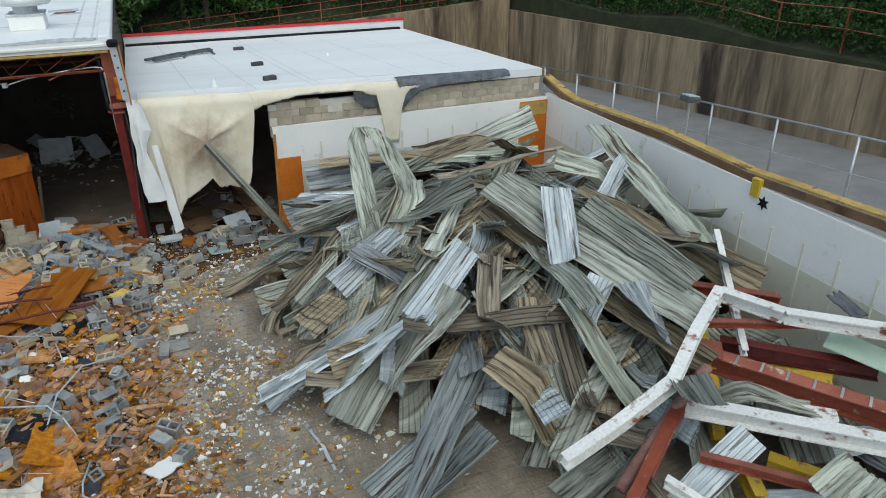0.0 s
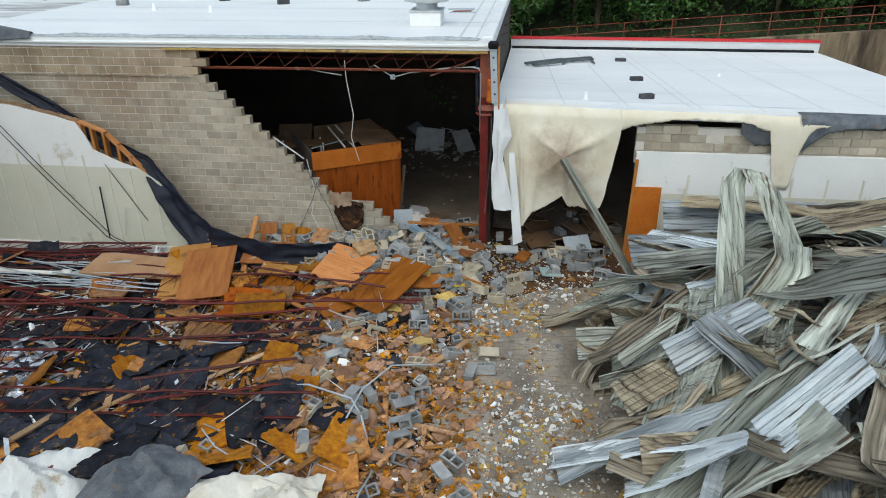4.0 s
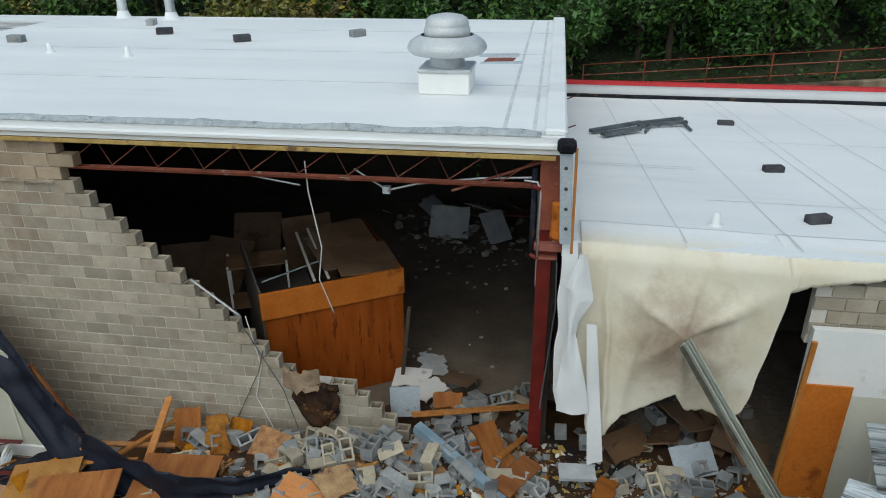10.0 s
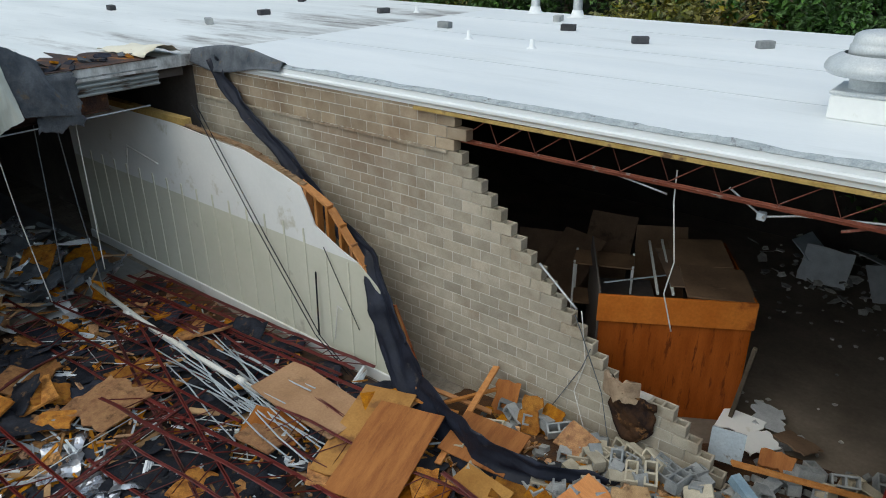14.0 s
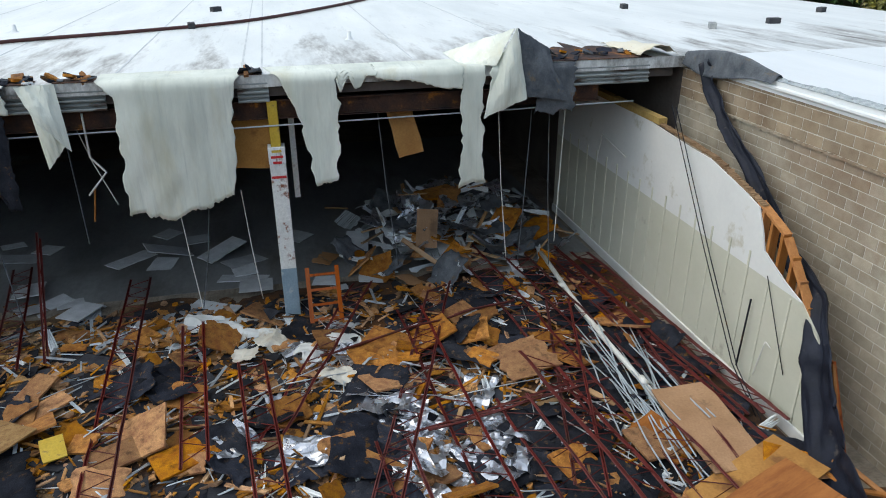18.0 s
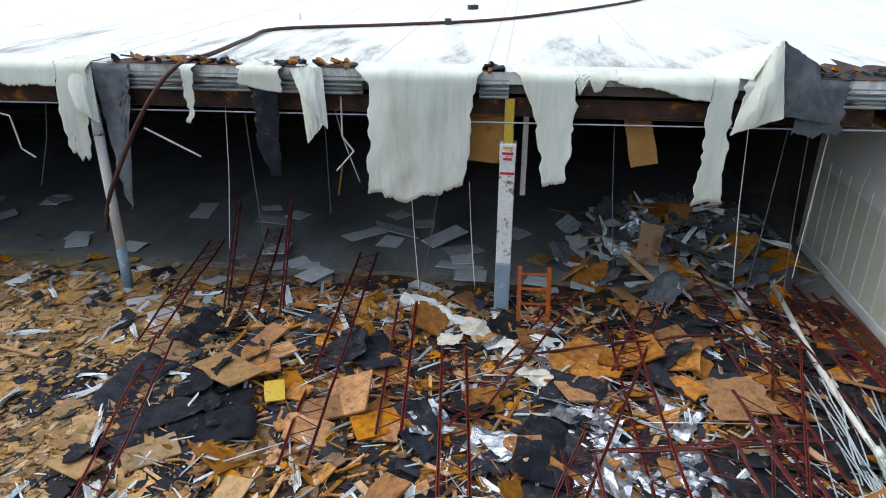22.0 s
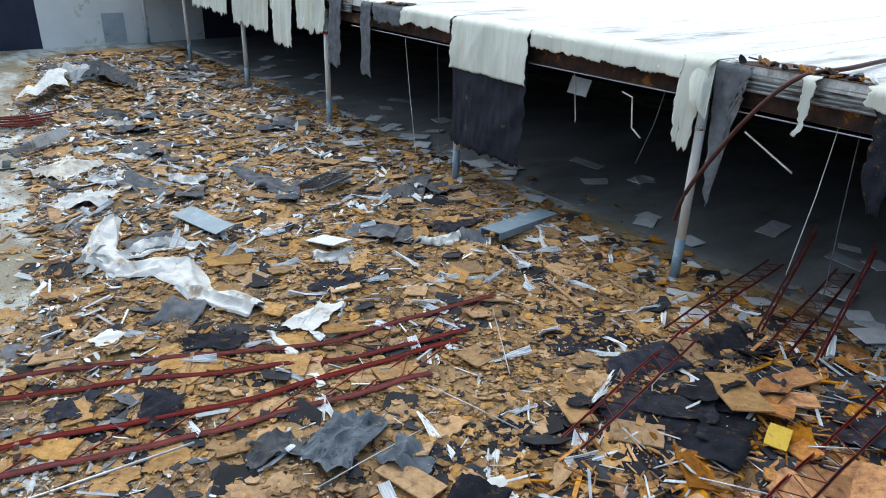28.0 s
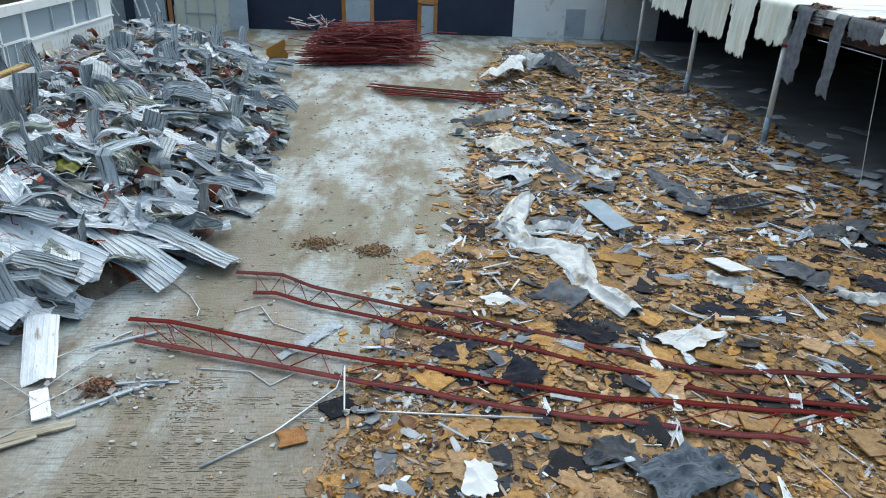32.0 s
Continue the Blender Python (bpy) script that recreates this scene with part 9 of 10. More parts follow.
for k in range(100):
    x, y = r.gauss(-11.2, 1.3), r.gauss(-4.3, 1.7)
    if y > -1.4 or x > -8.3:
        continue
    h = 1.2 * math.exp(-(((x + 12.0) / 2.0) ** 2 + ((y + 4.2) / 2.2) ** 2))
    ob = tagged(part("grey_scrap", r.choice(mix), None), "broken grey board in a heap inside the hall", "board", "heap inside the hall")
    ob.matrix_basis = pose(x, y, 0.08 + h * r.uniform(0.4, 1.0), *tilt(r, 18))

for k in range(130):
    x, y = r.gauss(-10.6, 1.4), r.gauss(-4.4, 1.6)
    if y > -1.4 or x > -8.0:
        continue
    h = 1.1 * math.exp(-(((x + 11.6) / 2.0) ** 2 + ((y + 4.2) / 2.2) ** 2))
    nm, me = r.choice((("metal_strip", scrapm[k % 4]), ("foil_sheet", foils[k % 3]), ("grey_rag", rags[k % 2]), ("fibreboard", osb[k % 8]), ("lumber", lum[k % 4])))
    ob = tagged(part(nm, me, None), {"metal_strip": "bent white metal strip in the heap inside the hall", "foil_sheet": "crumpled silver foil in the heap inside the hall", "grey_rag": "crumpled grey felt in the heap inside the hall", "fibreboard": "tan board in the heap inside the hall", "lumber": "wooden batten in the heap inside the hall"}[nm], nm.replace("_", " "), "heap inside the hall")
    ob.matrix_basis = pose(x, y, 0.15 + h * r.uniform(0.5, 1.15), *tilt(r, 22))
for a, b_ in (((-0.99, -0.9, 1.8), (-0.35, -0.95, 0.05)), ((-0.9, -0.82, 1.75), (-0.2, -0.8, 0.05)), ((-0.8, -0.75, 1.3), (0.0, -1.0, 0.1))):
    tagged(part("wood_strip", Geo().bar(a, b_, 0.05, 0.1), M_STUD), "split orange wood strip at the torn end of the panel wall", "lumber", "split wood strips")

# ---- bent steel in the foreground ----
def ibeam(label, pts, d, w, material, name="steel_beam"):
    """An I-beam along a bent line."""
    ob = thing(name, label, "steel beam", "bent steel beams")
    up = Vector((0, 0, 1))
    for nm, off, ww, hh in (("top_flange", d / 2, w, 0.025), ("web", 0.0, 0.02, d), ("bottom_flange", -d / 2, w, 0.025)):
        g = Geo()
        for a, b in zip(pts, pts[1:]):
            o = Vector((0, 0, off))
            g.bar(Vector(a) + o, Vector(b) + o, ww, hh)
        part(nm, g, material, ob)
    return ob


ibeam("bent white-painted steel beam rising out of the pile", [(16.6, -10.5, 2.0), (17.0, -11.6, 2.05), (18.6, -12.9, 2.0), (19.0, -13.6, 1.9)], 0.2, 0.22, M_WSTEEL)
ibeam("white-painted steel beam folded over in the pile", [(16.6, -10.5, 2.05), (15.4, -11.3, 1.95), (14.3, -12.1, 1.8), (13.3, -12.2, 1.4), (12.4, -12.2, 1.0)], 0.17, 0.2, M_WSTEEL)
ibeam("long white-painted steel beam across the pile", [(14.65, -12.1, 1.25), (16.7, -14.0, 1.3), (17.6, -14.9, 1.3)], 0.24, 0.24, M_WSTEEL)
ibeam("rusted brown steel beam with old weld marks", [(15.9, -11.3, 1.25), (17.4, -13.5, 1.2), (18.2, -14.6, 1.2)], 0.3, 0.3, M_RUST)
wm = thing("weld_marks", "row of silver weld scars on the rusted beam", "weld")
for k in range(6):
    p = Vector((15.9, -11.3, 1.4)).lerp(Vector((17.4, -13.5, 1.35)), 0.14 + 0.15 * k)
    part("weld_scar", Geo().box((0.29, 0.045, 0.012), tuple(p + Vector((0, 0, 0.022))), (0, 0, 34), bevel=0.004), M_CONDUIT, wm)
pp = thing("steel_pipe", "rust-mauve steel pipe slanting off the pile", "pipe")
part("tube", Geo().tube([(15.25, -11.8, 1.62), (14.2, -12.2, 1.15), (13.1, -12.65, 0.6)], 0.1, 14), M_MAUVE, pp, smooth=True)
plate("mint_plate", "pale mint green steel panel in the beam pile", "panel", 18.2, -12.4, 0.9, 1.3, M_MINT, 30, 1.45, rx=8, ry=6, seed=451, jag=0.03)
plate("white_board", "broken white board under the long white beam", "board", 16.3, -12.75, 1.2, 0.3, M_WSTEEL, -38, 1.12, rx=6, seed=452, jag=0.12)
plate("yellow_plate", "yellow steel plate under the red beams", "panel", 17.2, -11.7, 1.5, 0.5, M_YELLOW, -52, 1.0, rx=20, seed=453, jag=0.04)
plate("rust_plate", "torn rusted steel plate at the head of the pile", "metal sheet", 15.7, -11.2, 0.7, 0.4, M_RUST, -30, 1.5, rx=18, ry=10, seed=454, jag=0.15)
plate("grey_box", "crumpled grey sheet metal box by the long panel wall", "metal sheet", 18.5, -11.6, 0.7, 0.6, M_GREYRAG, 20, 1.9, rx=24, ry=14, seed=455, jag=0.12)
ibeam("dark red steel beam under the pile", [(16.4, -10.9, 1.2), (18.3, -12.6, 1.2)], 0.25, 0.22, M_RED)
ibeam("yellow steel beam at the bottom of the pile", [(15.4, -12.5, 0.5), (15.0, -13.5, 0.4)], 0.25, 0.2, M_YELLOW)
ibeam("yellow steel beam lying under the white beams", [(15.6, -13.0, 0.5), (16.6, -14.3, 0.45), (17.6, -15.2, 0.4)], 0.3, 0.24, M_YELLOW)
ibeam("yellow steel beam standing in the pile", [(16.4, -10.3, 1.4), (15.7, -11.6, 0.9), (15.2, -12.4, 0.5)], 0.2, 0.2, M_YELLOW)
ibeam("rusted brown steel beam slanting off the pile", [(15.5, -11.5, 1.3), (14.2, -12.3, 1.2), (12.9, -13.1, 0.6)], 0.2, 0.18, M_RUST)
ibeam("brown timber-coloured steel beam low in the pile", [(14.4, -12.8, 0.9), (15.8, -14.4, 1.0), (16.6, -15.2, 0.9)], 0.12, 0.12, M_RUST)
ibeam("thin white steel post leaning in the pile", [(17.9, -8.9, 2.3), (16.5, -11.4, 1.3)], 0.12, 0.12, M_WSTEEL)
ibeam("short white steel beam end in the pile", [(13.6, -13.0, 0.9), (14.4, -14.2, 0.5)], 0.14, 0.14, M_WSTEEL)
ibeam("rust red steel angle on top of the pile", [(16.0, -10.9, 1.75), (17.6, -11.8, 1.85), (19.0, -12.6, 1.85)], 0.1, 0.12, M_RUST)
ibeam("short rusted beam stub by the panel wall", [(16.5, -9.6, 1.7), (18.3, -10.4, 1.4)], 0.22, 0.2, M_RUST)
r = random.Random(98)
for k in range(34):
    x, y = r.uniform(13.0, 18.6), r.uniform(-16.5, -10.5)
    a = r.uniform(0, math.pi)
    me, LL = green[r.choice((2, 3, 5, 7, 9, 11))]
    ob = tagged(part("metal_sheet", me, None), "crumpled ribbed metal sheet under the bent beams", "metal sheet", "sheets under the beams")
    ob.matrix_basis = pose(x, y, 0.15 + 0.55 * r.random(), r.gauss(0, 14), r.gauss(0, 8), math.degrees(a))

# large sheets on the heap
def big_sheet(label, p0, p1, W, material, seed, kinks, roll=0.0):
    L = math.dist(p0, p1)
    ob = tagged(part("metal_sheet", sheet_mesh("metal_sheet", L, W, material, seed, kinks), None), label, "metal sheet", "heap of ribbed sheets")
    ob.matrix_basis = lay(p0, p1, roll)


BS = "long ribbed grey-green metal sheet lying on top of the heap"
big_sheet(BS, (14, -6.6, 3.2), (15.9, -11, 1.85), 0.95, M_GALV, 301, (0.15,), 14)
big_sheet(BS, (17.6, -5, 3.45), (17.3, -9.2, 2.35), 0.9, M_GALV, 302, (0.2,), -12)
LOOP = [(13.0, -5.0, 2.2), (12.85, -3.9, 2.75), (12.7, -3.1, 3.2), (12.5, -2.75, 3.42), (12.25, -2.8, 3.5), (12.05, -3.15, 3.3), (11.85, -4.2, 2.75), (11.6, -5.6, 2.05), (11.35, -7.2, 1.2)]


def loop_place(u, v):
    k = u * (len(LOOP) - 1)
    i = min(int(k), len(LOOP) - 2)
    p = Vector(LOOP[i]).lerp(Vector(LOOP[i + 1]), k - i)
    rib = 0.035 if round(v * 18) % 4 == 1 else 0.0
    q = p + Vector((0.56 * (v - 0.5) * (1 - 0.35 * math.exp(-((u - 0.5) / 0.12) ** 2)), 0.2 * (v - 0.5), rib + 0.12 * (0.5 - v) + 0.04 * n3(u * 9, v * 2)))
    return (q.y, -q.x, q.z)


loop = tagged(part("metal_sheet", Geo().skin(loop_place, 48, 18, 0.005), M_GALV), "long ribbed sheet looped over the top of the heap", "metal sheet", "heap of ribbed sheets")
loop.matrix_basis = pose(0, 0, 0, 0, 0, 90)
big_sheet("wide pale ribbed sheet sliding off the heap", (12.4, -7.6, 2.35), (9.9, -9.3, 0.3), 0.95, M_GALV, 304, (0.2,), -8)
big_sheet("bluish ribbed sheet lying at the foot of the heap", (11.8, -7.7, 1.75), (8.7, -8.1, 0.25), 0.6, M_GALVB, 305, (0.6,), 10)
big_sheet("long dark-streaked sheet at the foot of the heap", (12.1, -9.6, 1.25), (10.1, -11.5, 0.15), 0.7, M_GALVDARK, 306, (0.3,), 6)
big_sheet("ribbed sheet lying along the panel wall", (11.2, -1.1, 1.75), (16.2, -1.4, 1.95), 0.9, M_GALVB, 307, (0.2,), 35)
big_sheet("ribbed sheet lying along the panel wall", (13.0, -1.3, 2.15), (17.4, -2.4, 2.45), 0.8, M_GALV, 308, (0.5,), 25)
big_sheet(BS, (15.6, -7.2, 2.75), (18.1, -10.2, 1.95), 0.9, M_GALVDIRT, 309, (0.2,), 10)
big_sheet(BS, (13, -5, 3.15), (16.5, -3.6, 3.15), 0.85, M_GALVDIRT, 310, (0.8,), 0)
big_sheet("ribbed sheet lying on the floor beside the heap", (8.5, -3.4, 0.15), (10.6, -2.7, 0.35), 0.5, M_GALVDIRT, 311, (0.1,), 0)
big_sheet("bluish ribbed sheet stacked beside the panel wall", (10.4, -2.2, 1.25), (12.4, -2, 1.45), 0.95, M_GALVB, 312, (0.2,), 4)
big_sheet("bluish ribbed sheet stacked beside the panel wall", (10.2, -3.6, 1), (12.4, -3.4, 1.15), 1.0, M_GALVB, 313, (0.3,), -6)
big_sheet(BS, (12.2, -9.8, 1.15), (13.6, -11.9, 0.3), 0.85, M_GALVDIRT, 314, (0.9,), 8)
for k, (p0, p1, W, mt, kk) in enumerate((
        ((12.7, -8.1, 2.6), (11.3, -9.0, 1.85), 0.55, M_GALVB, 0.3), ((11.5, -8.95, 1.95), (9.7, -8.5, 0.45), 0.6, M_GALVB, 0.2), ((12.1, -9.0, 2.25), (10.6, -9.45, 0.95), 0.7, M_GALV, 0.2), ((13.9, -9.6, 2.0), (14.3, -11.4, 0.95), 0.6, M_GALV, 0.3),
        ((14.85, -7.6, 3.2), (14.25, -9.0, 2.5), 0.6, M_GALVB, 0.2), ((15.1, -9.95, 2.3), (15.0, -11.1, 1.7), 0.6, M_GALVB, 0.4), ((11.6, -1.0, 2.0), (16.4, -2.4, 2.5), 0.6, M_GALVDIRT, 0.4), ((11.8, -5.5, 2.45), (13.7, -6.6, 2.95), 0.55, M_GALV, 0.5), ((13.1, -5.5, 2.95), (16.5, -5.0, 3.15), 0.4, M_GALVDIRT, 0.4),
        ((11.4, -5.6, 1.5), (10.2, -6.3, 0.4), 0.5, M_GALVB, 0.3), ((11.0, -5.2, 1.3), (9.9, -5.9, 0.3), 0.35, M_GALVDIRT, 0.4), ((10.75, -8.4, 1.3), (8.6, -7.9, 0.25), 0.5, M_GALVB, 0.3), ((15.3, -8.0, 3.0), (16.1, -10.4, 2.3), 0.65, M_GALV, 0.3), ((11.7, -10.3, 0.9), (9.8, -10.95, 0.15), 0.5, M_GALVDARK, 0.3), ((11.8, -10.9, 0.75), (10.4, -11.35, 0.15), 0.5, M_GALVDARK, 0.2), ((13.2, -8.2, 2.5), (12.3, -9.9, 1.5), 0.5, M_GALVDIRT, 1.2), ((13.5, -9.0, 2.2), (12.9, -10.7, 1.1), 0.4, M_GALVDIRT, 1.4))):
    big_sheet("bent ribbed metal sheet lying over the heap", p0, p1, W, mt, 350 + k, (kk,), 14 * ((k * 7) % 5 - 2))
big_sheet("white ribbed sheet lying at the edge of the scrap heap", (13.95, -21.4, 0.4), (13.35, -19.7, 0.12), 0.62, M_WSHEET, 315, (0.25,), 4)
for k, (p0, p1, W) in enumerate((((20.2, -32.6, 2.6), (18.6, -31.0, 2.0), 1.0), ((20.3, -30.6, 2.5), (18.9, -29.4, 1.9), 0.9), ((19.4, -29.9, 2.5), (18.0, -28.6, 1.95), 1.0), ((20.0, -28.6, 2.5), (18.6, -27.0, 2.0), 0.8), ((19.2, -25.6, 2.3), (17.4, -24.4, 1.7), 0.7), ((17.6, -27.4, 2.5), (16.0, -26.6, 2.0), 0.5))):
    big_sheet("large crumpled white metal sheet on top of the long heap", p0, p1, W, M_WSHEET, 370 + k, (0.6,), 6 * (k % 3 - 1))
for k, (p0, p1, mt) in enumerate((((15.5, -26, 1.5), (10.9, -24.4, 0.2), M_GALVB), ((15.0, -25, 1.4), (12.0, -23.3, 0.3), M_GALVB), ((14.5, -29, 1.4), (11.0, -30.0, 0.2), M_GALVB), ((15.5, -30.8, 1.9), (11.6, -30.6, 0.5), M_WSHEET), ((15, -36, 1.8), (11.4, -36, 0.2), M_GALVB), ((17, -24, 2.0), (13.4, -22.8, 0.6), M_WSHEET), ((16, -33, 2.2), (13, -33.4, 1.2), M_GALV))):
    big_sheet("long bluish ribbed sheet at the edge of the scrap heap", p0, p1, 0.85, mt, 330 + k, (0.25,), 8 * (k % 3 - 1))

# ---- fence, lamp, rails ----
fence = thing("chain_fence", "galvanised pipe fence along the drive", "fence")
fz = lambda y: 3.3 - 0.078 * y
for k in range(15):
    y = 3.4 - 2.1 * k
    part("post", Geo().tube([(21.0, y, outside_height(21, y) - 0.1), (21.0, y, fz(y))], 0.03, 8), M_CONDUIT, fence, smooth=True)
part("top_rail", Geo().tube([(21.0, 3.6, fz(3.6)), (21.0, -26, fz(-26))], 0.025, 8), M_CONDUIT, fence, smooth=True)
part("mid_wire", Geo().tube([(21.0, 3.6, fz(3.6) - 0.8), (21.0, -26, fz(-26) - 0.8)], 0.006, 5), M_CONDUIT, fence)
lampo = thing("flood_lamp", "boxy flood lamp on a bracket behind the wall", "lamp", at=pose(20.6, -4.6, 3.55))
part("housing", Geo().box((0.42, 0.36, 0.14), (0, 0, 0.22), (0, 10, 0), bevel=0.02), M_STEELDK, lampo)
part("top_plate", Geo().box((0.36, 0.3, 0.03), (0.01, 0, 0.31), (0, 10, 0), bevel=0.006), M_GREYST, lampo)
part("bracket", Geo().tube([(0, 0, -0.9), (0, 0, 0.15)], 0.03, 8), M_CONDUIT, lampo)
rail = thing("hill_railing", "thin rusty railing along the top of the retaining wall", "railing")
for k in range(22):
    y = 15 - 2.4 * k
    zt = outside_height(26.2, y)
    part("post", Geo().tube([(26.15, y, zt - 0.2), (26.15, y, zt + 1.15)], 0.025, 6), M_RUST, rail)
for dz in (0.55, 1.1):
    part("rail", Geo().tube([(26.15, 15 - 2.4 * k, outside_height(26.2, 15 - 2.4 * k) + dz) for k in range(22)], 0.018, 6), M_RUST, rail)
for k in range(10):
    x = 25.9 - 2.0 * k
    zt = 3.9 - 0.15 * k
    part("post", Geo().tube([(x, 15.7, 1.0), (x, 15.7, zt + 1.0)], 0.025, 6), M_RUST, rail)
for dz in (0.3, 0.65, 1.0):
    part("rail", Geo().tube([(25.9 - 2 * k, 15.7, 3.9 - 0.15 * k + dz) for k in range(10)], 0.018, 6), M_RUST, rail)

# ---- far end of the hall ----
def flat_door(x, w, h, label, mt, frame_mt):
    d = thing("end_door", label, "door")
    leaf = part("leaf", Geo().box((w, 0.06, h), (x, -64.46, h / 2), bevel=0.01), mt, d)
    part("handle", Geo().tube([(x + w * 0.38, -64.42, 1.0), (x + w * 0.38, -64.36, 1.0), (x + w * 0.26, -64.36, 1.0)], 0.015, 8), M_CONDUIT, leaf)
    for sx in (-1, 1):
        part("jamb", Geo().box((0.3, 0.1, h + 0.2), (x + sx * (w / 2 + 0.15), -64.45, h / 2 + 0.1), bevel=0.01), frame_mt, d)
    part("head", Geo().box((w + 0.6, 0.1, 0.4), (x, -64.45, h + 0.3), bevel=0.01), frame_mt, d)


flat_door(5.6, 0.9, 2.05, "grey steel door with a raw orange timber frame", M_GREYST, M_STUD)
flat_door(10.8, 1.8, 2.3, "grey panel set in a raw orange timber frame", M_GREYST, M_STUD)
ed = thing("steel_door", "blue-grey steel door in the white end wall", "door")
part("leaf", Geo().box((1.5, 0.05, 2.0), (-5.6, -64.38, 1.15), bevel=0.01), M_GREYST, ed)
part("door_frame", Geo().box((1.7, 0.03, 2.15), (-5.6, -64.40, 1.15)), M_PANEL, ed)
ew = thing("wall_window_east", "white framed window wall beside the scrap heap", "wall", kind="structure")
part("wall", Geo().box((0.25, 3.0, 2.3), (21.1, -35.2, 1.15)), M_PANEL, ew)
part("wall", Geo().box((0.25, 7.9, 3.2), (21.1, -40.66, 1.6)), M_PANEL, ew)
part("sill", Geo().box((0.5, 3.0, 0.32), (20.9, -35.15, 2.26), bevel=0.02), M_LEDGE, ew, "ochre timber sill")
part("sill", Geo().box((0.34, 7.9, 0.08), (21.06, -40.66, 3.24), bevel=0.01), M_PANEL, ew)
part("head", Geo().box((0.3, 10.9, 0.34), (21.08, -39.15, 4.42), bevel=0.01), M_PANEL, ew)
part("infill", Geo().box((0.03, 0.75, 1.2), (20.955, -37.9, 2.4)), M_CREAM, ew, "cream infill panel")
for k in range(17):
    part("batten", Geo().box((0.02, 0.05, 2.9), (20.965, -38.6 - 0.36 * k, 1.5)), M_PANEL, ew)
for y, w, lo, mt in ((-33.8, 0.2, 2.42, M_PANEL), (-34.9, 0.1, 2.42, M_PANEL), (-36.75, 0.22, 2.42, M_PANEL), (-38.85, 0.07, 3.28, M_GREYST), (-40.7, 0.16, 3.28, M_PANEL), (-42.2, 0.07, 3.28, M_GREYST), (-43.2, 0.12, 3.28, M_PANEL)):
    part("mullion", Geo().box((0.18, w, 4.25 - lo), (21.1, y, (4.25 + lo) / 2), bevel=0.01), mt, ew)
part("post", Geo().box((0.28, 1.3, 1.0), (21.1, -43.95, 3.76), bevel=0.01), M_PANEL, ew)
for y0, y1, z0, z1 in ((-34.85, -33.9, 2.42, 3.28), (-36.64, -34.95, 2.42, 3.28), (-34.85, -33.9, 3.36, 4.25), (-36.64, -34.95, 3.36, 4.25), (-38.81, -36.86, 3.28, 4.25), (-40.62, -38.89, 3.28, 4.25), (-42.16, -40.78, 3.28, 4.25), (-43.14, -42.24, 3.28, 4.25)):
    part("pane", Geo().box((0.02, y1 - y0, z1 - z0), (21.1, (y0 + y1) / 2, (z0 + z1) / 2)), M_GLASS, ew, "dusty glass pane")
part("transom", Geo().box((0.14, 2.8, 0.08), (21.08, -35.25, 3.32)), M_PANEL, ew)
for y in (-35.2, -35.8, -36.4):
    part("glazing_bar", Geo().box((0.06, 0.04, 0.86), (21.08, y, 2.85)), M_PANEL, ew)
slab("floor_recess", 19.3, 31, -64.5, -45.0, -0.3, -0.004, M_FLOOR, "dusty concrete floor of the recess past the window wall", category="floor")
slab("wall_recess", 24.7, 36, -63.9, -63.6, 0, 6.0, M_GREYST, "grey panelled wall at the back of the recess", category="wall")
sb = thing("broken_partition", "torn cream partition with hanging scraps at the hall end", "partition")
for x, w, h, y, mt in ((19.4, 1.3, 3.4, -63.5, M_GREYST), (22.0, 4.0, 3.6, -63.62, M_CREAM), (24.3, 0.3, 4.2, -63.5, M_STUD), (27.1, 0.7, 4.4, -63.2, M_NAVY), (28.6, 2.0, 0.5, -63.3, M_NAVY)):
    part("sheet", Geo().box((w, 0.08, h), (x, y, h / 2 if h > 1 else 3.4), bevel=0.01), mt, sb)
for x, z0, z1 in ((21.1, 0, 2.3), (22.3, 0, 2.2), (23.2, 0, 2.3), (24.0, 0, 1.6)):
    part("stud", Geo().box((0.09, 0.09, z1 - z0), (x, -63.5, (z0 + z1) / 2)), M_GREYST, sb)
for z in (1.1, 2.3):
    part("rail", Geo().box((2.2, 0.09, 0.1), (22.15, -63.5, z)), M_GREYST if z < 2 else M_STUD, sb)
for x, z in ((26.2, 3.2), (26.9, 3.4), (28.4, 2.4), (25.4, 3.0)):
    part("hanging_pipe", Geo().tube([(x, -63.0, z + 0.6), (x - 0.2, -62.8, z - 0.6), (x - 0.7, -62.6, 0.9)], 0.07, 8), M_WSTEEL, sb)
for k in range(11):
    part("scrap", Geo().skin(lambda u, v: (20.1 + 0.37 * k + 0.42 * u, -63.4 + 0.1 * n3(u * 4, v * 4, k), 3.6 - v * (0.7 + 0.6 * abs(n3(k * 2.7, 1.0)) * 2) * (0.6 + 0.4 * math.sin(u * 3)) + 0.1 * n3(u * 5, k)), 6, 8, 0.01), M_FELT if k in (4, 7) else M_CLOTH, sb)

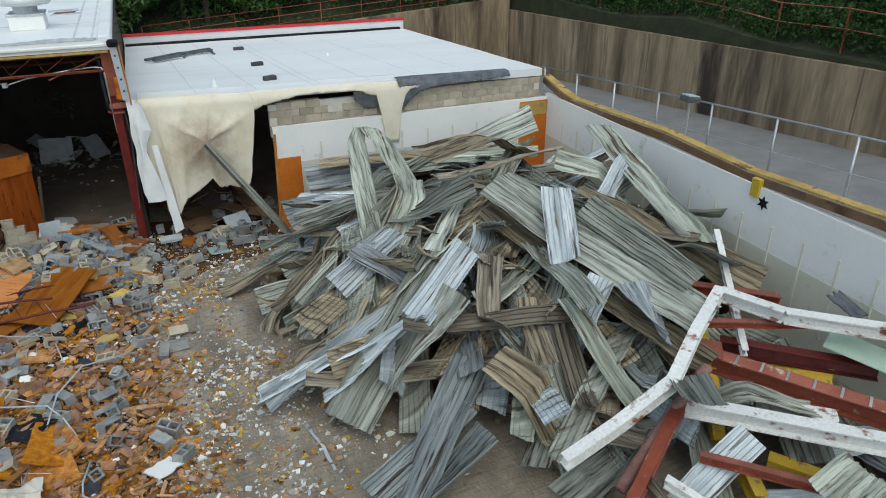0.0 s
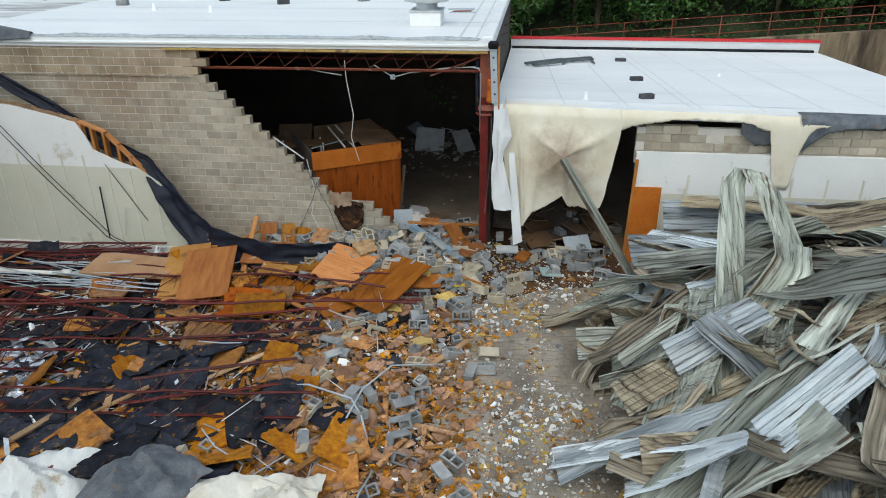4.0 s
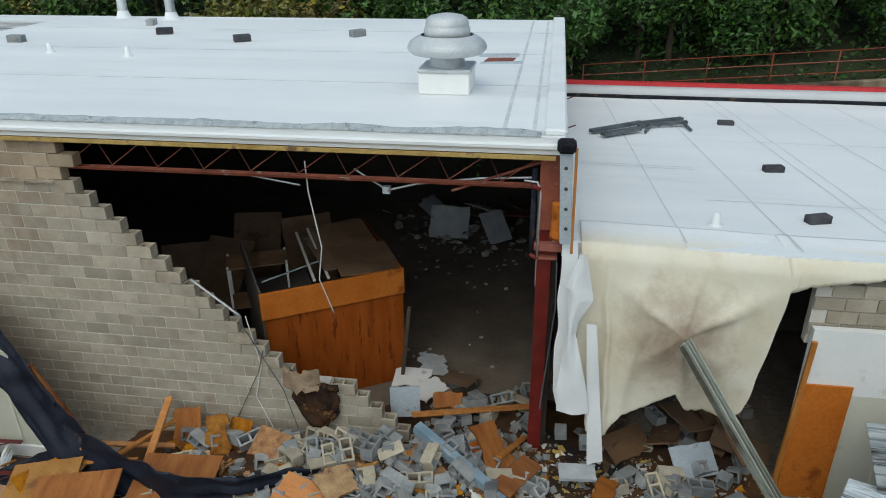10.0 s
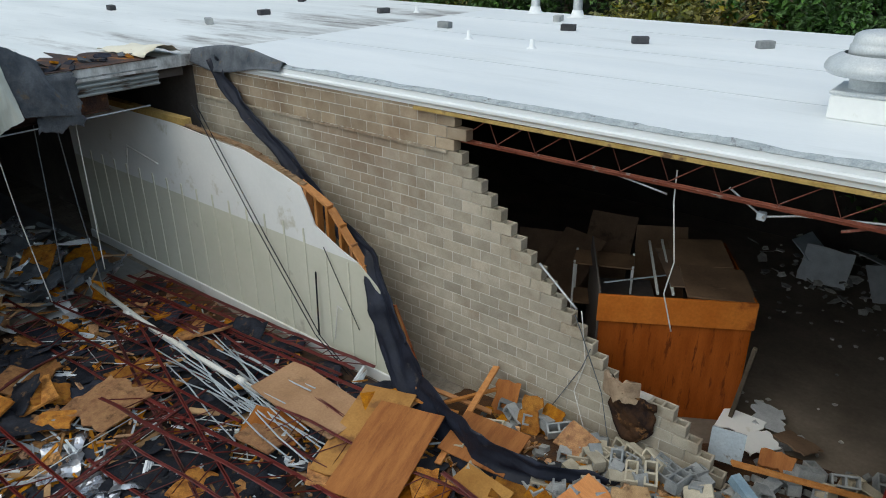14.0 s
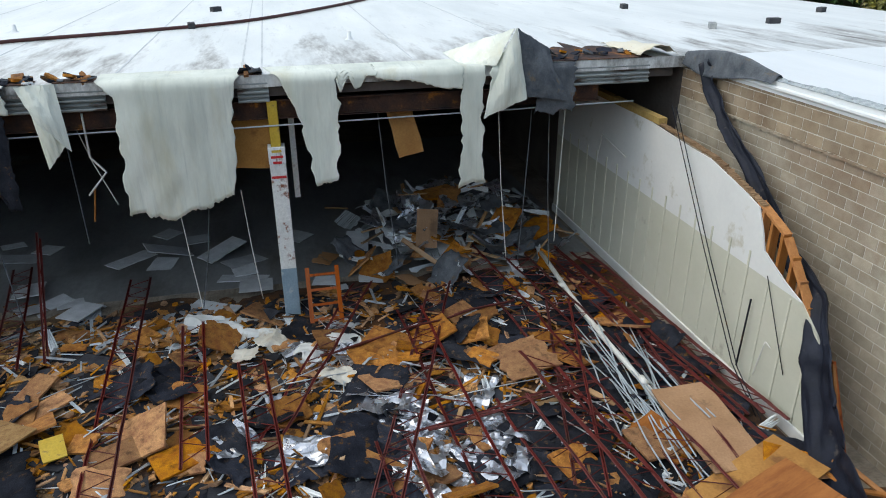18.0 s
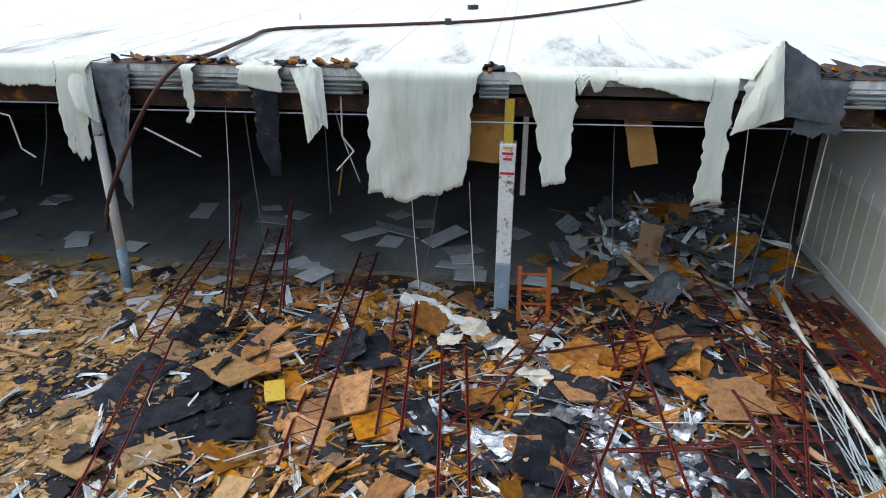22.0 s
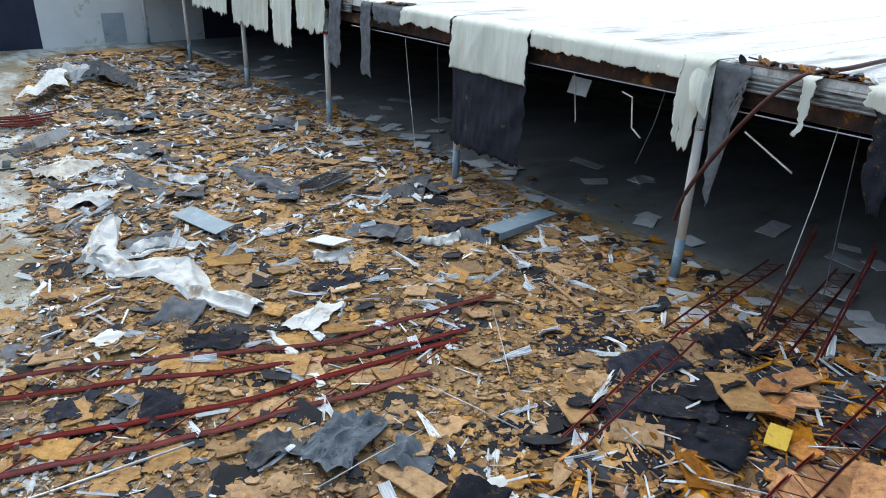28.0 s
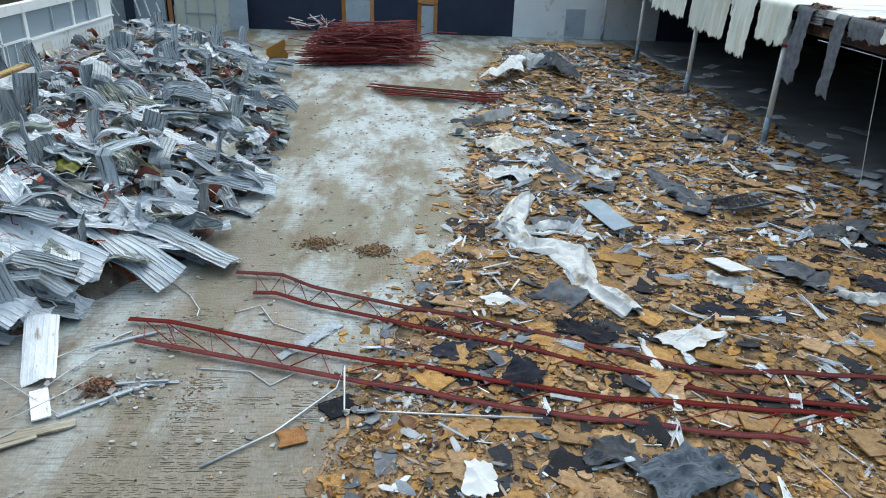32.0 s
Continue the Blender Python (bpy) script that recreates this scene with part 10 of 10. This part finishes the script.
# ---- trees and undergrowth on the hill ----
def crown_mesh(name, seed, size, leaves, material, leaf=0.2):
    """Leaves in uneven clumps round a few limbs."""
    r, g = random.Random(seed), Geo()
    clumps = [(Vector((r.gauss(0, 0.42), r.gauss(0, 0.42), r.uniform(-0.45, 0.55))) * size, r.uniform(0.22, 0.42) * size) for _ in range(16)]
    for k in range(leaves):
        c, rad = clumps[k % 16]
        d = Vector((r.gauss(0, 1), r.gauss(0, 1), r.gauss(0, 0.8))).normalized() * rad * r.uniform(0.55, 1.05)
        s = leaf * r.uniform(0.6, 1.3)
        m = pose(*(c + d), r.gauss(0, 35), r.gauss(0, 35), r.uniform(0, 360))
        g.add([(-s * 0.5, 0, 0), (0, -s * 0.28, 0.02), (s * 0.55, 0, -0.03), (0, s * 0.28, 0.02)], [(0, 1, 2, 3)], m)
    return g.mesh(name, material)


crowns = [crown_mesh("crown", 400 + k, 2.3, 3400, M_LEAF2 if k == 3 else M_LEAF, 0.24) for k in range(4)]
tg = Geo()
tg.tube([(0, 0, -3.4), (0.1, 0.05, -1.6), (0.05, 0.1, 0.2), (0.15, 0.0, 1.2)], 0.16, 8, 0.05)
for k in range(5):
    a = TAU * k / 5
    tg.tube([(0.05, 0.05, -0.8 + 0.3 * k), (0.7 * math.cos(a), 0.7 * math.sin(a), -0.1 + 0.3 * k), (1.4 * math.cos(a), 1.4 * math.sin(a), 0.4 + 0.3 * k)], 0.06, 6, 0.02)
trunk = tg.mesh("trunk", M_BARK, True)
r = random.Random(410)
for k in range(120):
    if k < 78:
        x, y = -46 + 0.92 * k + r.uniform(-1, 1), 15.6 + (k % 3) * 2.6 + r.uniform(-0.8, 1.2)
        if x > 9 and k % 3 == 0:
            y += 2.6
    else:
        x, y = 29.2 + ((k - 78) % 3) * 2.6 + r.uniform(-0.6, 1.0), 22 - 1.5 * (k - 78) + r.uniform(-0.6, 0.6)
    t = thing("hillside_tree", "dense dark green leafy tree on the hillside", "tree", "hillside trees", at=pose(x, y, outside_height(x, y) + (1.5 if k % 3 == 0 else 2.3), 0, 0, r.uniform(0, 360)))
    part("trunk", trunk, None, t)
    part("crown", crowns[r.choice((0, 1, 2, 0, 1, 3, 3) if -30 < x < 0 else (0, 1, 2, 0, 1, 2, 3))], None, t)
g = Geo()
for k in range(26000):
    if k % 2:
        x, y = r.uniform(-50, 27), 15.5 + 10 * r.random() ** 1.4
    else:
        x, y = 26.3 + 8 * r.random() ** 1.4, r.uniform(-32, 26)
    s = r.uniform(0.1, 0.26)
    m = pose(x, y, outside_height(x, y) + r.uniform(0.05, 0.9), r.gauss(0, 35), r.gauss(0, 35), r.uniform(0, 360))
    g.add([(-s * 0.5, 0, 0), (0, -s * 0.3, 0.02), (s * 0.55, 0, -0.03), (0, s * 0.3, 0.02)], [(0, 1, 2, 3)], m)
tagged(part("undergrowth", g, M_LEAF3), "dark green undergrowth covering the slope", "undergrowth", kind="stuff")
g = Geo()
for k in range(46000):
    x, y = 26.05 + 7 * r.random() ** 1.5, r.uniform(-22, 16)
    s = r.uniform(0.07, 0.19)
    m = pose(x, y, outside_height(x, y) + 1.9 * r.random() * (0.5 + 0.6 * n3(x, y, 3, 0.6)) + 0.05, r.gauss(0, 45), r.gauss(0, 45), r.uniform(0, 360))
    g.add([(-s * 0.5, 0, 0), (0, -s * 0.3, 0.02), (s * 0.55, 0, -0.03), (0, s * 0.3, 0.02)], [(0, 1, 2, 3)], m)
tagged(part("bank_shrubs", g, M_LEAF3), "dark leafy shrubs along the top of the retaining wall", "shrubs", kind="stuff")


# ---- scraps by the fallen joists on the open concrete ----
for lab, pts, rr in (
        ("grey wire curled on the concrete floor", [(13.32, -23.95, 0.02), (12.27, -23.79, 0.03), (11.6, -23.09, 0.03), (11.22, -22.44, 0.05), (11.2, -22.18, 0.02)], 0.014),
        ("grey wire winding between the fallen joists", [(10.45, -22.35, 0.02), (9.95, -22.64, 0.04), (9.54, -21.91, 0.03), (8.82, -21.53, 0.02)], 0.014),
        ("dark grey wire on the concrete by the joist", [(10.69, -20.26, 0.02), (9.65, -20.16, 0.03), (9.21, -19.73, 0.02), (8.82, -20.13, 0.03)], 0.013),
        ("pale conduit lying at the edge of the heap", [(12.66, -21.01, 0.03), (12.5, -21.3, 0.05), (12.32, -21.54, 0.03)], 0.02)):
    wire(lab, pts, rr)
rnd = random.Random(511)
for lab, x, y, L, W, rz in (
        ("crumpled pale metal flashing under the fallen joist", 8.75, -21.2, 1.5, 0.24, 48),
        ("crumpled pale metal strip beside the joist", 8.45, -21.6, 0.9, 0.3, 55),
        ("small bent metal scrap on the concrete", 11.25, -28.2, 1.0, 0.22, 70),
        ("bright metal strip on the plaster lumps", 11.33, -19.73, 0.92, 0.07, 12),
        ("bright metal strip at the edge of the heap", 11.88, -19.4, 0.6, 0.06, 64),
        ("grey metal strip on the littered floor", 9.4, -9.45, 1.15, 0.05, -83)):
    sd = rnd.uniform(0, 99)
    g = Geo().skin(lambda u, v: (L * (u - 0.5), W * (v - 0.5) * (1 + 0.4 * n3(u * 6, sd)) + 0.06 * n3(u * 3, sd + 4), 0.02 + 0.05 * abs(n3(u * 5, sd + 2)) + W * 0.25 * n3(u * 7, v * 2, sd)), 24, 4, 0.006)
    tagged(part("metal_strip", g, M_GREYST), lab, "metal strip").matrix_basis = pose(x, y, 0.0, 0, 0, rz)
for lab, mt, x0, y0, sx, sy, count, s0, s1 in (
        ("broken white plaster lumps beside the metal strip", M_RUBBLE, 11.5, -19.8, 0.22, 0.3, 60, 0.02, 0.08),
        ("brown dust and crumbs on the concrete", M_DIRT, 10.58, -19.4, 0.12, 0.55, 160, 0.008, 0.03),
        ("brown crumbs at the foot of the heap", M_DIRT, 11.6, -21.5, 0.6, 0.4, 260, 0.008, 0.03),
        ("crumbs and shreds at the edge of the debris", M_CHIP, 7.0, -18.2, 0.6, 0.9, 420, 0.01, 0.07),
        ("pale shredded lumps at the edge of the debris", M_RUBBLE, 6.4, -19.3, 0.4, 0.3, 160, 0.02, 0.08),
        ("fine tan crumbs spread over the bare concrete", M_CHIP, 9.6, -19.5, 2.0, 2.4, 420, 0.006, 0.03)):
    g = Geo()
    for _ in range(count):
        x, y = rnd.gauss(x0, sx), rnd.gauss(y0, sy)
        s_ = s0 * (s1 / s0) ** (rnd.random() ** 1.6)
        g.prism([(s_ * math.cos(TAU * k / 5) * rnd.uniform(0.5, 1.3), s_ * math.sin(TAU * k / 5) * rnd.uniform(0.4, 1.2)) for k in range(5)], s_ * rnd.uniform(0.3, 0.9), pose(x, y, max(bed(x, y), 0.0) + 0.001, *tilt(rnd, 12)))
    tagged(part("floor_litter", g, mt), lab, "debris", kind="stuff")
for k in range(26):
    x, y = rnd.gauss(7.1, 0.5), rnd.gauss(-18.0, 0.7)
    L = rnd.uniform(0.2, 0.6)
    sp = part("wood_splinter", Geo().box((L, rnd.uniform(0.015, 0.05), 0.018), (0, 0, 0.009)), M_WOOD)
    tagged(sp, "splintered strip of pale wood on the concrete", "splinter", "wood splinters").matrix_basis = pose(x, y, max(bed(x, y), 0) + 0.002, 0, rnd.uniform(-3, 3), rnd.gauss(60, 35))
